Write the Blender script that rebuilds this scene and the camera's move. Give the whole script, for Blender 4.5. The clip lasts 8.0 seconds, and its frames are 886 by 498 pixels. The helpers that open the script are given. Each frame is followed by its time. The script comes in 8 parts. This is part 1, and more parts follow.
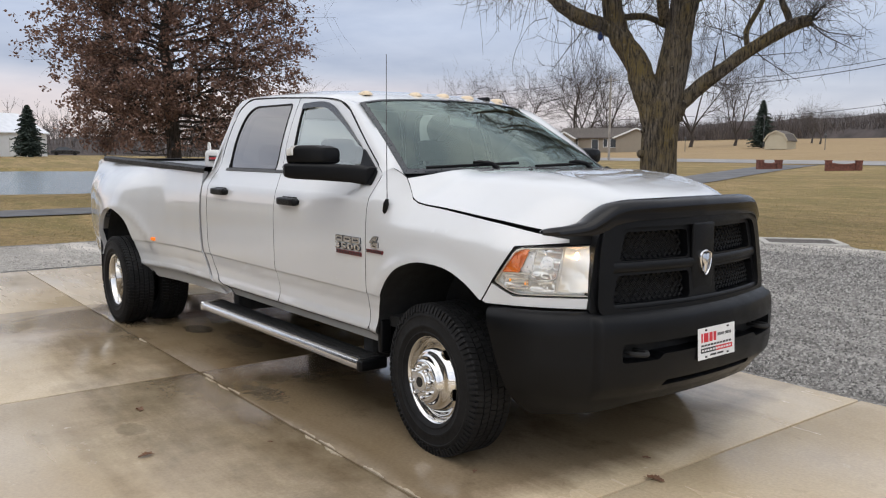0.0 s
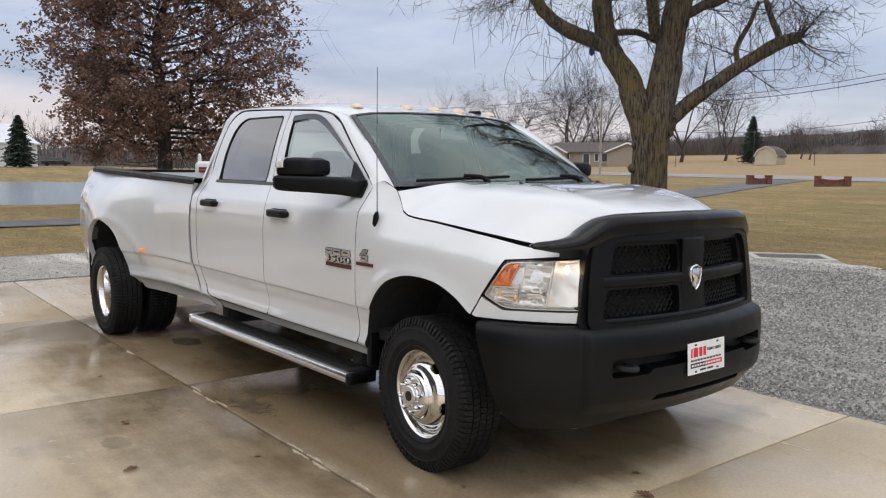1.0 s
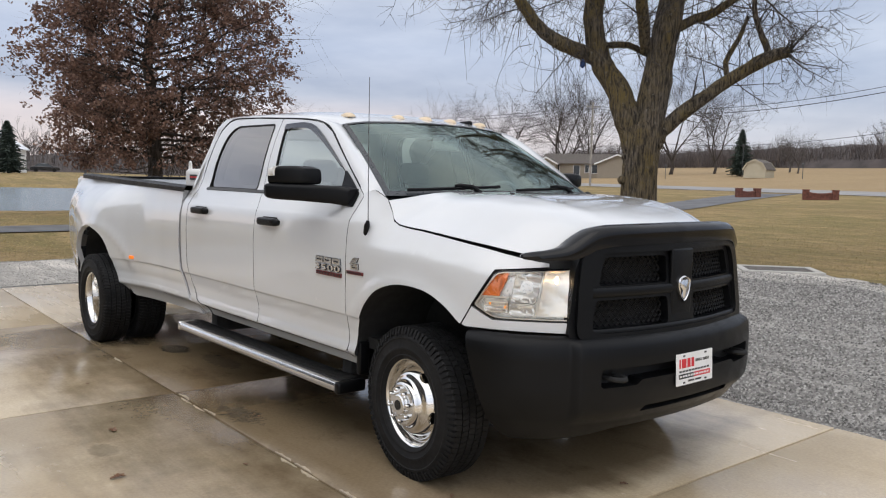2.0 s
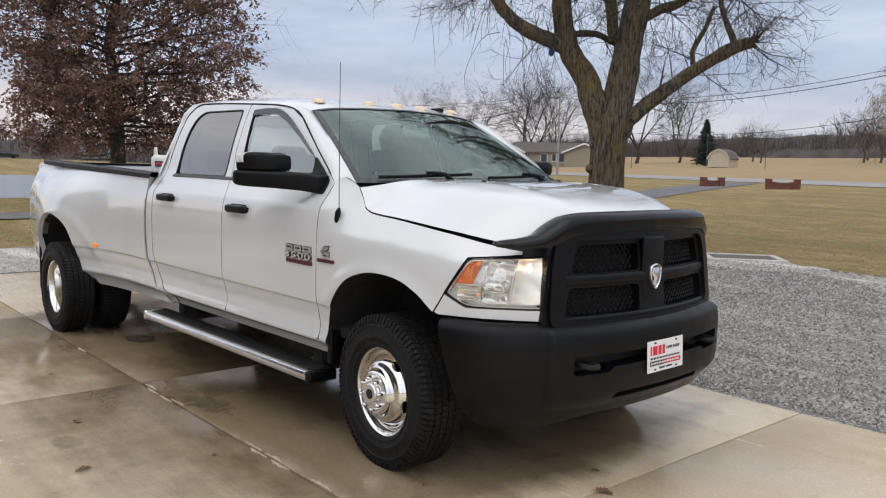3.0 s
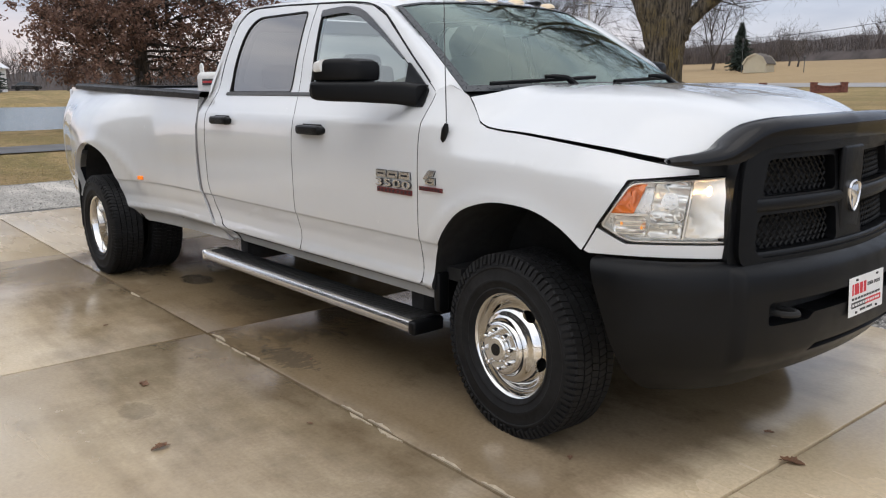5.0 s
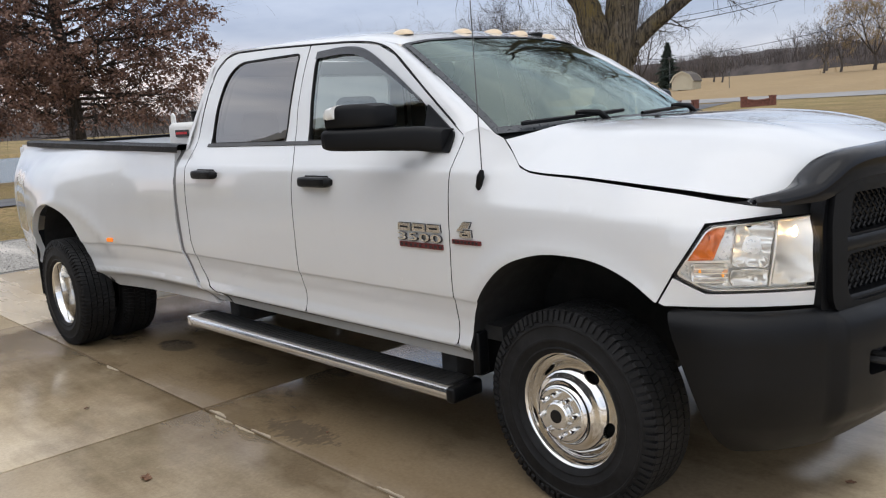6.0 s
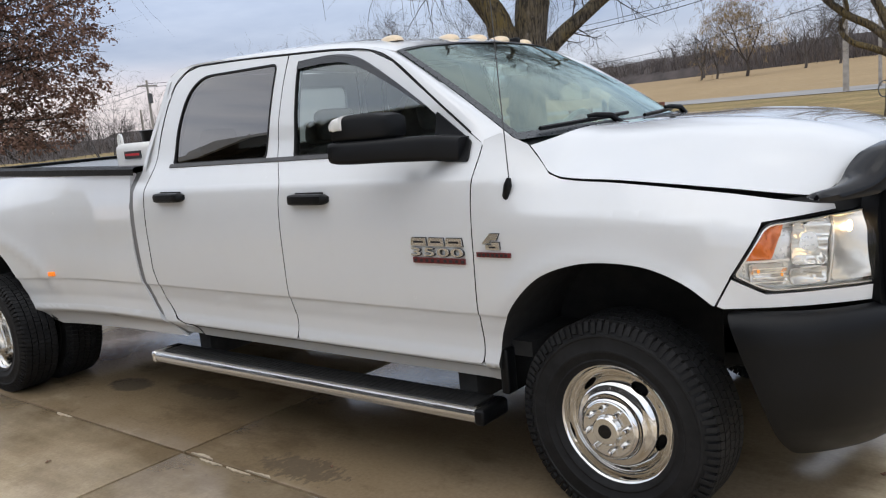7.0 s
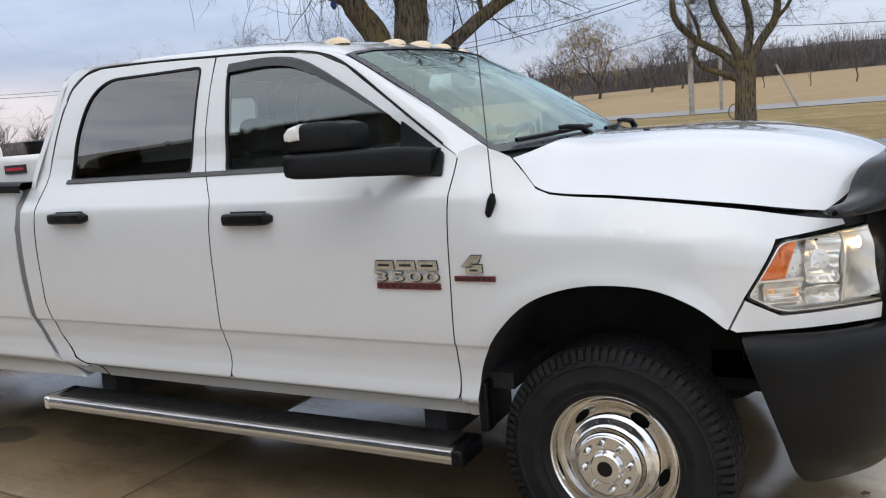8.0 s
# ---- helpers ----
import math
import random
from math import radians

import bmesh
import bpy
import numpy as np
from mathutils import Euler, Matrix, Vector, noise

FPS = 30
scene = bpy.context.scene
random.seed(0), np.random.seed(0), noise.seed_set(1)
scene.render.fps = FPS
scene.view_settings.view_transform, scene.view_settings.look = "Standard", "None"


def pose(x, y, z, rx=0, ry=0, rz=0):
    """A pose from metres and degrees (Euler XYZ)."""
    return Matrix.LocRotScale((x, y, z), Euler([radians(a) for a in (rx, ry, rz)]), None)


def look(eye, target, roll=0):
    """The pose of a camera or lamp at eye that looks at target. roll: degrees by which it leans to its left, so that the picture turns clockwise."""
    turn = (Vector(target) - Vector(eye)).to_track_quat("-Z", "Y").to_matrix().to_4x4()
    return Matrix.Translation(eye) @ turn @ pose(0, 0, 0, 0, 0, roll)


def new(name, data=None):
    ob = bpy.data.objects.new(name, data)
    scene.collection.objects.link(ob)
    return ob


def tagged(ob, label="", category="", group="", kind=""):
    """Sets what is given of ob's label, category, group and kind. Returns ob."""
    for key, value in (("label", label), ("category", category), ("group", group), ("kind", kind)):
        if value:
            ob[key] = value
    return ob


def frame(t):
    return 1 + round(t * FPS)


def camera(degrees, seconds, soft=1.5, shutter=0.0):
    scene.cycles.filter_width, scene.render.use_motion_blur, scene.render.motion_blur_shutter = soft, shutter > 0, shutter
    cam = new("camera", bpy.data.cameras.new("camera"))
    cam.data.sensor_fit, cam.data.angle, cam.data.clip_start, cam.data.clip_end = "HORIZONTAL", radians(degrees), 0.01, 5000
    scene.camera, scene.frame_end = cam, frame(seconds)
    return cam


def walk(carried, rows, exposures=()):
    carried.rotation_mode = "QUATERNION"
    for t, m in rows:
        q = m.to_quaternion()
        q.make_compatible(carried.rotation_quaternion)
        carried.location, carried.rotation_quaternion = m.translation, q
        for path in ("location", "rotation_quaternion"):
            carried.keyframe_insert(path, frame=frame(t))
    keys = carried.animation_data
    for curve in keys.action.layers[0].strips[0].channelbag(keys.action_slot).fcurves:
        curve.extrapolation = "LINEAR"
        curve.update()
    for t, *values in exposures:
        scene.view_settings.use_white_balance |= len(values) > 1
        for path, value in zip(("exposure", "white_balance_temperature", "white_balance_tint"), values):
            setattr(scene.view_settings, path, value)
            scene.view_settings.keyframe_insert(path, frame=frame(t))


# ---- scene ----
import colorsys

cam = camera(57.4, 8.0, soft=1.15)
PATH = [
    (0, (3.195, -3.417, 1.532), (1.641, -2.181, 1.297), 0.3),
    (0.5, (3.189, -3.394, 1.532), (1.641, -2.147, 1.308), -0.1),
    (1, (3.189, -3.403, 1.532), (1.645, -2.148, 1.329), 0.7),
    (1.5, (3.199, -3.413, 1.531), (1.651, -2.161, 1.344), 1.0),
    (1.7, (3.199, -3.413, 1.531), (1.655, -2.155, 1.350), 1.1),
    (2.8, (3.174, -3.412, 1.527), (1.690, -2.086, 1.332), 1.6),
    (3, (3.161, -3.412, 1.525), (1.686, -2.078, 1.32), 1.5),
    (3.5, (3.068, -3.364, 1.513), (1.611, -2.015, 1.273), 0.6),
    (4, (2.903, -3.23, 1.5), (1.397, -1.945, 1.214), 1.7),
    (4.5, (2.675, -3.177, 1.471), (1.127, -1.963, 1.112), 1.6),
    (4.7, (2.515, -3.216, 1.459), (0.991, -1.982, 1.064), 0.5),
    (5.8, (1.863, -3.266, 1.504), (0.42, -1.933, 1.13), -2.6),
    (6, (1.776, -3.293, 1.525), (0.368, -1.914, 1.188), -3.5),
    (6.5, (1.525, -3.431, 1.541), (0.25, -1.922, 1.229), -5.4),
    (7, (1.295, -3.476, 1.529), (0.069, -1.928, 1.21), -5.3),
    (7.5, (0.989, -3.416, 1.545), (-0.249, -1.873, 1.253), -4.8),
    (8, (0.788, -3.434, 1.53), (-0.157, -1.698, 1.227), -4.7),
]
walk(cam, [(t, look(eye, target, roll)) for t, eye, target, roll in PATH], [(0, 0.05, 6500, 10), (5.0, 0.09, 6450, 10), (8.0, 0.12, 6250, 9)])

# ---- sky and sun: late afternoon, overcast, pale clouds with a clearer warm strip low down ----
SUN_DIR = Vector((0.15, -0.30, 0.94)).normalized()
world = bpy.data.worlds.new("sky")
scene.world = world
world.use_nodes = True


def link(tree, a, b):
    tree.links.new(a, b)


def build_world():
    nt = world.node_tree
    nt.nodes.clear()
    out = nt.nodes.new("ShaderNodeOutputWorld")
    bg = nt.nodes.new("ShaderNodeBackground")
    coord = nt.nodes.new("ShaderNodeTexCoord")
    sep = nt.nodes.new("ShaderNodeSeparateXYZ")
    link(nt, coord.outputs["Generated"], sep.inputs[0])
    ramp = nt.nodes.new("ShaderNodeValToRGB")
    el = ramp.color_ramp.elements
    el[0].position, el[0].color = 0.0, (0.66, 0.60, 0.60, 1)
    el[1].position, el[1].color = 0.9, (1.06, 1.08, 1.11, 1)
    for p, c in ((0.035, (0.74, 0.66, 0.65, 1)), (0.065, (0.70, 0.64, 0.66, 1)), (0.095, (0.49, 0.53, 0.63, 1)), (0.15, (0.47, 0.53, 0.66, 1)), (0.21, (0.52, 0.57, 0.67, 1)), (0.45, (0.74, 0.79, 0.88, 1)), (0.65, (1.0, 1.03, 1.07, 1))):
        e = el.new(p)
        e.color = c
    link(nt, sep.outputs["Z"], ramp.inputs[0])
    # the warm strip lies over the pond; elsewhere the low sky stays grey-blue
    cool = nt.nodes.new("ShaderNodeValToRGB")
    ce = cool.color_ramp.elements
    ce[0].position, ce[0].color = 0.0, (0.52, 0.54, 0.59, 1)
    ce[1].position, ce[1].color = 0.9, (1.06, 1.08, 1.11, 1)
    for p, c in ((0.05, (0.55, 0.57, 0.64, 1)), (0.12, (0.46, 0.52, 0.64, 1)), (0.21, (0.50, 0.56, 0.67, 1)), (0.45, (0.74, 0.79, 0.88, 1)), (0.65, (1.0, 1.03, 1.07, 1))):
        ce.new(p).color = c
    link(nt, sep.outputs["Z"], cool.inputs[0])
    west = nt.nodes.new("ShaderNodeMapRange")
    west.inputs["From Min"].default_value, west.inputs["From Max"].default_value = -0.50, -0.80
    link(nt, sep.outputs["X"], west.inputs["Value"])
    low = nt.nodes.new("ShaderNodeMix")
    low.data_type = "RGBA"
    link(nt, west.outputs[0], low.inputs["Factor"])
    link(nt, cool.outputs[0], low.inputs["A"])
    link(nt, ramp.outputs[0], low.inputs["B"])
    # cloud banks, stretched sideways
    mapping = nt.nodes.new("ShaderNodeMapping")
    mapping.inputs["Scale"].default_value = (2.2, 2.2, 9.0)
    link(nt, coord.outputs["Generated"], mapping.inputs[0])
    noi = nt.nodes.new("ShaderNodeTexNoise")
    noi.inputs["Scale"].default_value = 1.6
    noi.inputs["Detail"].default_value = 6
    noi.inputs["Roughness"].default_value = 0.55
    link(nt, mapping.outputs[0], noi.inputs["Vector"])
    cr = nt.nodes.new("ShaderNodeValToRGB")
    cr.color_ramp.elements[0].position, cr.color_ramp.elements[0].color = 0.34, (0.78, 0.80, 0.86, 1)
    cr.color_ramp.elements[1].position, cr.color_ramp.elements[1].color = 0.68, (1.22, 1.18, 1.14, 1)
    link(nt, noi.outputs["Fac"], cr.inputs[0])
    mul = nt.nodes.new("ShaderNodeMix")
    mul.data_type, mul.blend_type = "RGBA", "MULTIPLY"
    mul.inputs["Factor"].default_value = 1.0
    link(nt, low.outputs["Result"], mul.inputs["A"])
    link(nt, cr.outputs[0], mul.inputs["B"])
    # the cloud is thinner and warmer towards the low sun in the south
    south = nt.nodes.new("ShaderNodeMapRange")
    south.interpolation_type = "SMOOTHSTEP"
    south.inputs["From Min"].default_value, south.inputs["From Max"].default_value = 0.25, -0.85
    link(nt, sep.outputs["Y"], south.inputs["Value"])
    thin = nt.nodes.new("ShaderNodeMix")
    thin.data_type, thin.blend_type = "RGBA", "MULTIPLY"
    thin.inputs["B"].default_value = (1.95, 1.88, 1.79, 1)
    lowdown = nt.nodes.new("ShaderNodeMapRange")
    lowdown.interpolation_type = "SMOOTHSTEP"
    lowdown.inputs["From Min"].default_value, lowdown.inputs["From Max"].default_value = 0.80, 0.15
    lowdown.inputs["To Min"].default_value = 0.25
    link(nt, sep.outputs["Z"], lowdown.inputs["Value"])
    both = nt.nodes.new("ShaderNodeMath")
    both.operation = "MULTIPLY"
    link(nt, south.outputs[0], both.inputs[0])
    link(nt, lowdown.outputs[0], both.inputs[1])
    link(nt, both.outputs[0], thin.inputs["Factor"])
    link(nt, mul.outputs["Result"], thin.inputs["A"])
    # a little clear sky behind the cloud
    sky = nt.nodes.new("ShaderNodeTexSky")
    sky.sky_type, sky.sun_disc = "NISHITA", False
    sky.sun_elevation, sky.sun_rotation = math.asin(SUN_DIR.z), math.atan2(SUN_DIR.x, SUN_DIR.y)
    sky.air_density, sky.dust_density = 1.0, 2.0
    haze = nt.nodes.new("ShaderNodeMix")
    haze.data_type, haze.blend_type = "RGBA", "ADD"
    haze.inputs["Factor"].default_value = 0.02
    link(nt, thin.outputs["Result"], haze.inputs["A"])
    link(nt, sky.outputs[0], haze.inputs["B"])
    link(nt, haze.outputs["Result"], bg.inputs["Color"])
    bg.inputs["Strength"].default_value = SKY_STRENGTH
    link(nt, bg.outputs[0], out.inputs["Surface"])


SKY_STRENGTH = 1.0
build_world()
sun = new("sun", bpy.data.lights.new("sun", "SUN"))
sun.data.energy, sun.data.angle, sun.data.color = 0.42, radians(50), (1.0, 0.95, 0.88)
sun.matrix_world = look(SUN_DIR * 50, (0, 0, 0))


# ---- materials ----
def nodes_of(name):
    m = bpy.data.materials.new(name)
    m.use_nodes = True
    nt = m.node_tree
    return m, nt, nt.nodes["Principled BSDF"]


def tex_noise(nt, scale, detail=4, rough=0.5, space="Object", stretch=(1, 1, 1)):
    tc = nt.nodes.new("ShaderNodeTexCoord")
    mp = nt.nodes.new("ShaderNodeMapping")
    mp.inputs["Scale"].default_value = stretch
    link(nt, tc.outputs[space], mp.inputs[0])
    n = nt.nodes.new("ShaderNodeTexNoise")
    n.inputs["Scale"].default_value, n.inputs["Detail"].default_value, n.inputs["Roughness"].default_value = scale, detail, rough
    link(nt, mp.outputs[0], n.inputs["Vector"])
    return n.outputs["Fac"]


def ramp_of(nt, fac, stops):
    r = nt.nodes.new("ShaderNodeValToRGB")
    el = r.color_ramp.elements
    el[0].position, el[0].color = stops[0][0], (*stops[0][1], 1)
    el[1].position, el[1].color = stops[-1][0], (*stops[-1][1], 1)
    for p, c in stops[1:-1]:
        el.new(p).color = (*c, 1)
    link(nt, fac, r.inputs[0])
    return r.outputs[0]


def grey(v):
    return (v, v, v)


def mixc(nt, fac, a, b, mode="MIX"):
    m = nt.nodes.new("ShaderNodeMix")
    m.data_type, m.blend_type = "RGBA", mode
    for sock, v in ((m.inputs["Factor"], fac), (m.inputs["A"], a), (m.inputs["B"], b)):
        if hasattr(v, "links"):
            link(nt, v, sock)
        elif isinstance(v, tuple):
            sock.default_value = (*v, 1)
        else:
            sock.default_value = v
    return m.outputs["Result"]


def bump(nt, bsdf, height, strength, dist=0.01):
    b = nt.nodes.new("ShaderNodeBump")
    b.inputs["Strength"].default_value, b.inputs["Distance"].default_value = strength, dist
    link(nt, height, b.inputs["Height"])
    link(nt, b.outputs[0], bsdf.inputs["Normal"])


def simple(name, colour, rough=0.5, metal=0.0, var=0.12, scale=6.0, bumps=0.0, bscale=60.0, coat=0.0, space="Object", spec=0.5):
    m, nt, b = nodes_of(name)
    n = tex_noise(nt, scale, space=space)
    lo, hi = tuple(c * (1 - var) for c in colour), tuple(min(1, c * (1 + var)) for c in colour)
    link(nt, ramp_of(nt, n, [(0.3, lo), (0.7, hi)]), b.inputs["Base Color"])
    r = ramp_of(nt, tex_noise(nt, scale * 3.1, space=space), [(0.3, grey(max(0.02, rough - 0.06))), (0.7, grey(min(1, rough + 0.06)))])
    link(nt, r, b.inputs["Roughness"])
    b.inputs["Metallic"].default_value = metal
    b.inputs["Specular IOR Level"].default_value = spec
    b.inputs["Coat Weight"].default_value = coat
    b.inputs["Coat Roughness"].default_value = 0.04
    if bumps:
        bump(nt, b, tex_noise(nt, bscale, space=space), bumps, 0.004)
    return m


def glass_mat(name, tint, gloss=1.0, ior=1.5, rough=0.0, sheen=(1, 1, 1)):
    """Thin pane: tinted see-through with a mirror-like surface that grows at grazing view."""
    m = bpy.data.materials.new(name)
    m.use_nodes = True
    nt = m.node_tree
    nt.nodes.clear()
    out = nt.nodes.new("ShaderNodeOutputMaterial")
    tr = nt.nodes.new("ShaderNodeBsdfTransparent")
    tr.inputs[0].default_value = (*tint, 1)
    gl = nt.nodes.new("ShaderNodeBsdfGlossy")
    gl.inputs["Roughness"].default_value = rough
    gl.inputs["Color"].default_value = (*sheen, 1)
    fr = nt.nodes.new("ShaderNodeFresnel")
    fr.inputs["IOR"].default_value = ior
    mx = nt.nodes.new("ShaderNodeMixShader")
    mul = nt.nodes.new("ShaderNodeMath")
    mul.operation = "MULTIPLY"
    mul.use_clamp = True
    mul.inputs[1].default_value = gloss
    link(nt, fr.outputs[0], mul.inputs[0])
    link(nt, mul.outputs[0], mx.inputs[0])
    link(nt, tr.outputs[0], mx.inputs[1])
    link(nt, gl.outputs[0], mx.inputs[2])
    link(nt, mx.outputs[0], out.inputs["Surface"])
    return m


def glow(name, colour, strength):
    m, nt, b = nodes_of(name)
    b.inputs["Base Color"].default_value = (*colour, 1)
    b.inputs["Emission Color"].default_value = (*colour, 1)
    b.inputs["Emission Strength"].default_value = strength
    return m


def paint_mat():
    m, nt, b = nodes_of("white_paint")
    n = tex_noise(nt, 1.3, 5)
    dust = tex_noise(nt, 9.0, 6, 0.65)
    c = mixc(nt, n, (0.640, 0.652, 0.660), (0.680, 0.690, 0.697))
    c = mixc(nt, ramp_of(nt, dust, [(0.5, grey(0)), (0.9, grey(0.10))]), c, (0.55, 0.52, 0.47))
    link(nt, c, b.inputs["Base Color"])
    link(nt, ramp_of(nt, dust, [(0.3, grey(0.16)), (0.8, grey(0.3))]), b.inputs["Roughness"])
    b.inputs["Coat Weight"].default_value = 1.0
    b.inputs["Coat Roughness"].default_value = 0.02
    b.inputs["Coat IOR"].default_value = 1.6
    b.inputs["Specular IOR Level"].default_value = 0.3
    return m


PAINT = paint_mat()
def pale_glass_mat():
    """Pale translucent glass: paints a soft sky brightness behind the side window."""
    m, nt, b = nodes_of("pale_rear_glass")
    c = mixc(nt, tex_noise(nt, 3.0), (0.42, 0.44, 0.42), (0.50, 0.52, 0.50))
    link(nt, c, b.inputs["Base Color"])
    b.inputs["Roughness"].default_value = 0.4
    tl, mx = nt.nodes.new("ShaderNodeBsdfTranslucent"), nt.nodes.new("ShaderNodeMixShader")
    link(nt, c, tl.inputs[0])
    mx.inputs[0].default_value = 0.75
    link(nt, b.outputs[0], mx.inputs[1])
    link(nt, tl.outputs[0], mx.inputs[2])
    link(nt, mx.outputs[0], nt.nodes["Material Output"].inputs["Surface"])
    return m


PALE_PANE = pale_glass_mat()
BLACK_PLASTIC = simple("black_textured_plastic", (0.0040, 0.0043, 0.0050), 0.37, var=0.25, scale=4, bumps=0.18, bscale=420, spec=0.19)
GLOSS_BLACK = simple("smoked_acrylic", (0.005, 0.005, 0.006), 0.14, var=0.2, scale=3, spec=0.30)
RUBBER = simple("tyre_rubber", (0.0105, 0.0105, 0.011), 0.66, var=0.35, scale=14, bumps=0.2, bscale=160, spec=0.25)
DARK = simple("underbody_and_gap_black", (0.015, 0.015, 0.015), 0.85, var=0.4, scale=8)
LINER = simple("bed_liner", (0.014, 0.014, 0.015), 0.7, var=0.3, scale=10, bumps=0.4, bscale=220)
SEAM = simple("seam_rubber", (0.075, 0.076, 0.078), 0.65, var=0.2, scale=10)
SEAL = simple("bed_gap_seal", (0.17, 0.17, 0.172), 0.6, var=0.15, scale=6)
CHROME = simple("chrome", (0.82, 0.81, 0.79), 0.06, 1.0, var=0.05, scale=9)
POLISHED = simple("polished_wheel", (0.76, 0.745, 0.715), 0.09, 1.0, var=0.05, scale=14)
BRUSHED = simple("brushed_aluminium", (0.74, 0.74, 0.73), 0.20, 1.0, var=0.05, scale=1.5)
TREAD = simple("step_tread", (0.014, 0.014, 0.014), 0.5, var=0.3, scale=20, bumps=0.4, bscale=90, spec=0.4)
TINT = glass_mat("tinted_glass", (0.07, 0.07, 0.07), 2.0, 1.7, sheen=(1.0, 0.95, 0.90))
CLEAR = glass_mat("side_glass", (0.74, 0.80, 0.76), 3.0, 1.52, sheen=(0.95, 1.0, 0.96))
SCREEN = glass_mat("windshield_glass", (0.66, 0.80, 0.75), 1.9, 1.6, sheen=(0.72, 0.86, 0.80))
LENS = glass_mat("lamp_lens", (0.96, 0.96, 0.95), 0.8, 1.45)
AMBER = simple("amber_lens", (0.85, 0.20, 0.02), 0.12, var=0.1, scale=40, coat=0.6)
CREAM = simple("clearance_lamp_lens", (0.76, 0.60, 0.40), 0.35, var=0.1, scale=30, coat=0.3)
CLOTH = simple("grey_seat_cloth", (0.15, 0.15, 0.142), 0.9, var=0.15, scale=30, bumps=0.2, bscale=300)
DASH = simple("dash_plastic", (0.22, 0.235, 0.225), 0.7, var=0.15, scale=10)
RED = simple("red_enamel", (0.13, 0.016, 0.02), 0.3, var=0.1, scale=60)
WHITE_PLATE = simple("white_plate", (0.80, 0.80, 0.79), 0.35, var=0.05, scale=20)
INK = simple("dark_ink", (0.03, 0.03, 0.03), 0.5, var=0.1, scale=60)
RED_INK = simple("red_ink", (0.62, 0.03, 0.04), 0.45, var=0.1, scale=60)


# ---- building helpers ----
def smooth(a, b, x):
    t = min(1, max(0, (x - a) / (b - a)))
    return t * t * (3 - 2 * t)


def finish(name, me, mat, parent=None, label="", mats=None):
    ob = new(name, me)
    for m in mats or [mat]:
        me.materials.append(m)
    if parent is not None:
        ob.parent = parent
    if label:
        ob["label"] = label
    return ob


def part(name, bm, mat, parent=None, label="", smooth=True, mats=None, angle=35):
    """Links a bmesh as one mesh object under a thing or a part."""
    me = bpy.data.meshes.new(name)
    bm.normal_update()
    if smooth:
        for e in bm.edges:
            if len(e.link_faces) == 2 and e.calc_face_angle(0) > radians(angle):
                e.smooth = False
        for f in bm.faces:
            f.smooth = True
    bm.to_mesh(me)
    bm.free()
    return finish(name, me, mat, parent, label, mats)


def thing(name, label, category, group="", at=(0, 0, 0)):
    ob = new(name)
    ob.location = at
    ob.empty_display_size = 0.1
    return tagged(ob, label, category, group)


def pchip(pts):
    """A smooth curve through points, without overshoot."""
    xs, ys = np.array([p[0] for p in pts], float), np.array([p[1] for p in pts], float)
    h, d = np.diff(xs), np.diff(ys) / np.diff(xs)
    m = np.zeros(len(xs))
    m[0], m[-1] = d[0], d[-1]
    for i in range(1, len(xs) - 1):
        if d[i - 1] * d[i] > 0:
            w1, w2 = 2 * h[i] + h[i - 1], h[i] + 2 * h[i - 1]
            m[i] = (w1 + w2) / (w1 / d[i - 1] + w2 / d[i])

    def f(x):
        x = min(max(x, xs[0]), xs[-1])
        i = min(max(int(np.searchsorted(xs, x)) - 1, 0), len(h) - 1)
        t = (x - xs[i]) / h[i]
        return float(ys[i] * (1 + 2 * t) * (1 - t) ** 2 + m[i] * h[i] * t * (1 - t) ** 2 + ys[i + 1] * t * t * (3 - 2 * t) + m[i + 1] * h[i] * t * t * (t - 1))

    return f


def spline(pts, n=8, closed=False):
    """Catmull-Rom points through 2D or 3D points."""
    p = [np.array(q, float) for q in pts]
    k = len(p)
    out = []
    for i in range(k if closed else k - 1):
        if closed:
            a, b, c, d = p[(i - 1) % k], p[i], p[(i + 1) % k], p[(i + 2) % k]
        else:
            a, b, c, d = p[max(i - 1, 0)], p[i], p[i + 1], p[min(i + 2, k - 1)]
        for j in range(n):
            t = j / n
            out.append(tuple(0.5 * (2 * b + (c - a) * t + (2 * a - 5 * b + 4 * c - d) * t * t + (3 * b - a - 3 * c + d) * t**3)))
    if not closed:
        out.append(tuple(p[-1]))
    return out


def rounded(pts, r, n=5):
    """A closed polygon with rounded corners; r: one radius or one for each corner."""
    out = []
    k = len(pts)
    for i in range(k):
        p, a, b = np.array(pts[i], float), np.array(pts[i - 1], float), np.array(pts[(i + 1) % k], float)
        rad = r[i] if isinstance(r, (list, tuple)) else r
        if rad <= 0:
            out.append(tuple(p))
            continue
        u, v = (a - p) / np.linalg.norm(a - p), (b - p) / np.linalg.norm(b - p)
        d1, d2 = min(rad, 0.49 * np.linalg.norm(a - p)), min(rad, 0.49 * np.linalg.norm(b - p))
        s, e = p + u * d1, p + v * d2
        for j in range(n + 1):
            t = j / n
            out.append(tuple((1 - t) ** 2 * s + 2 * t * (1 - t) * p + t * t * e))
    return out


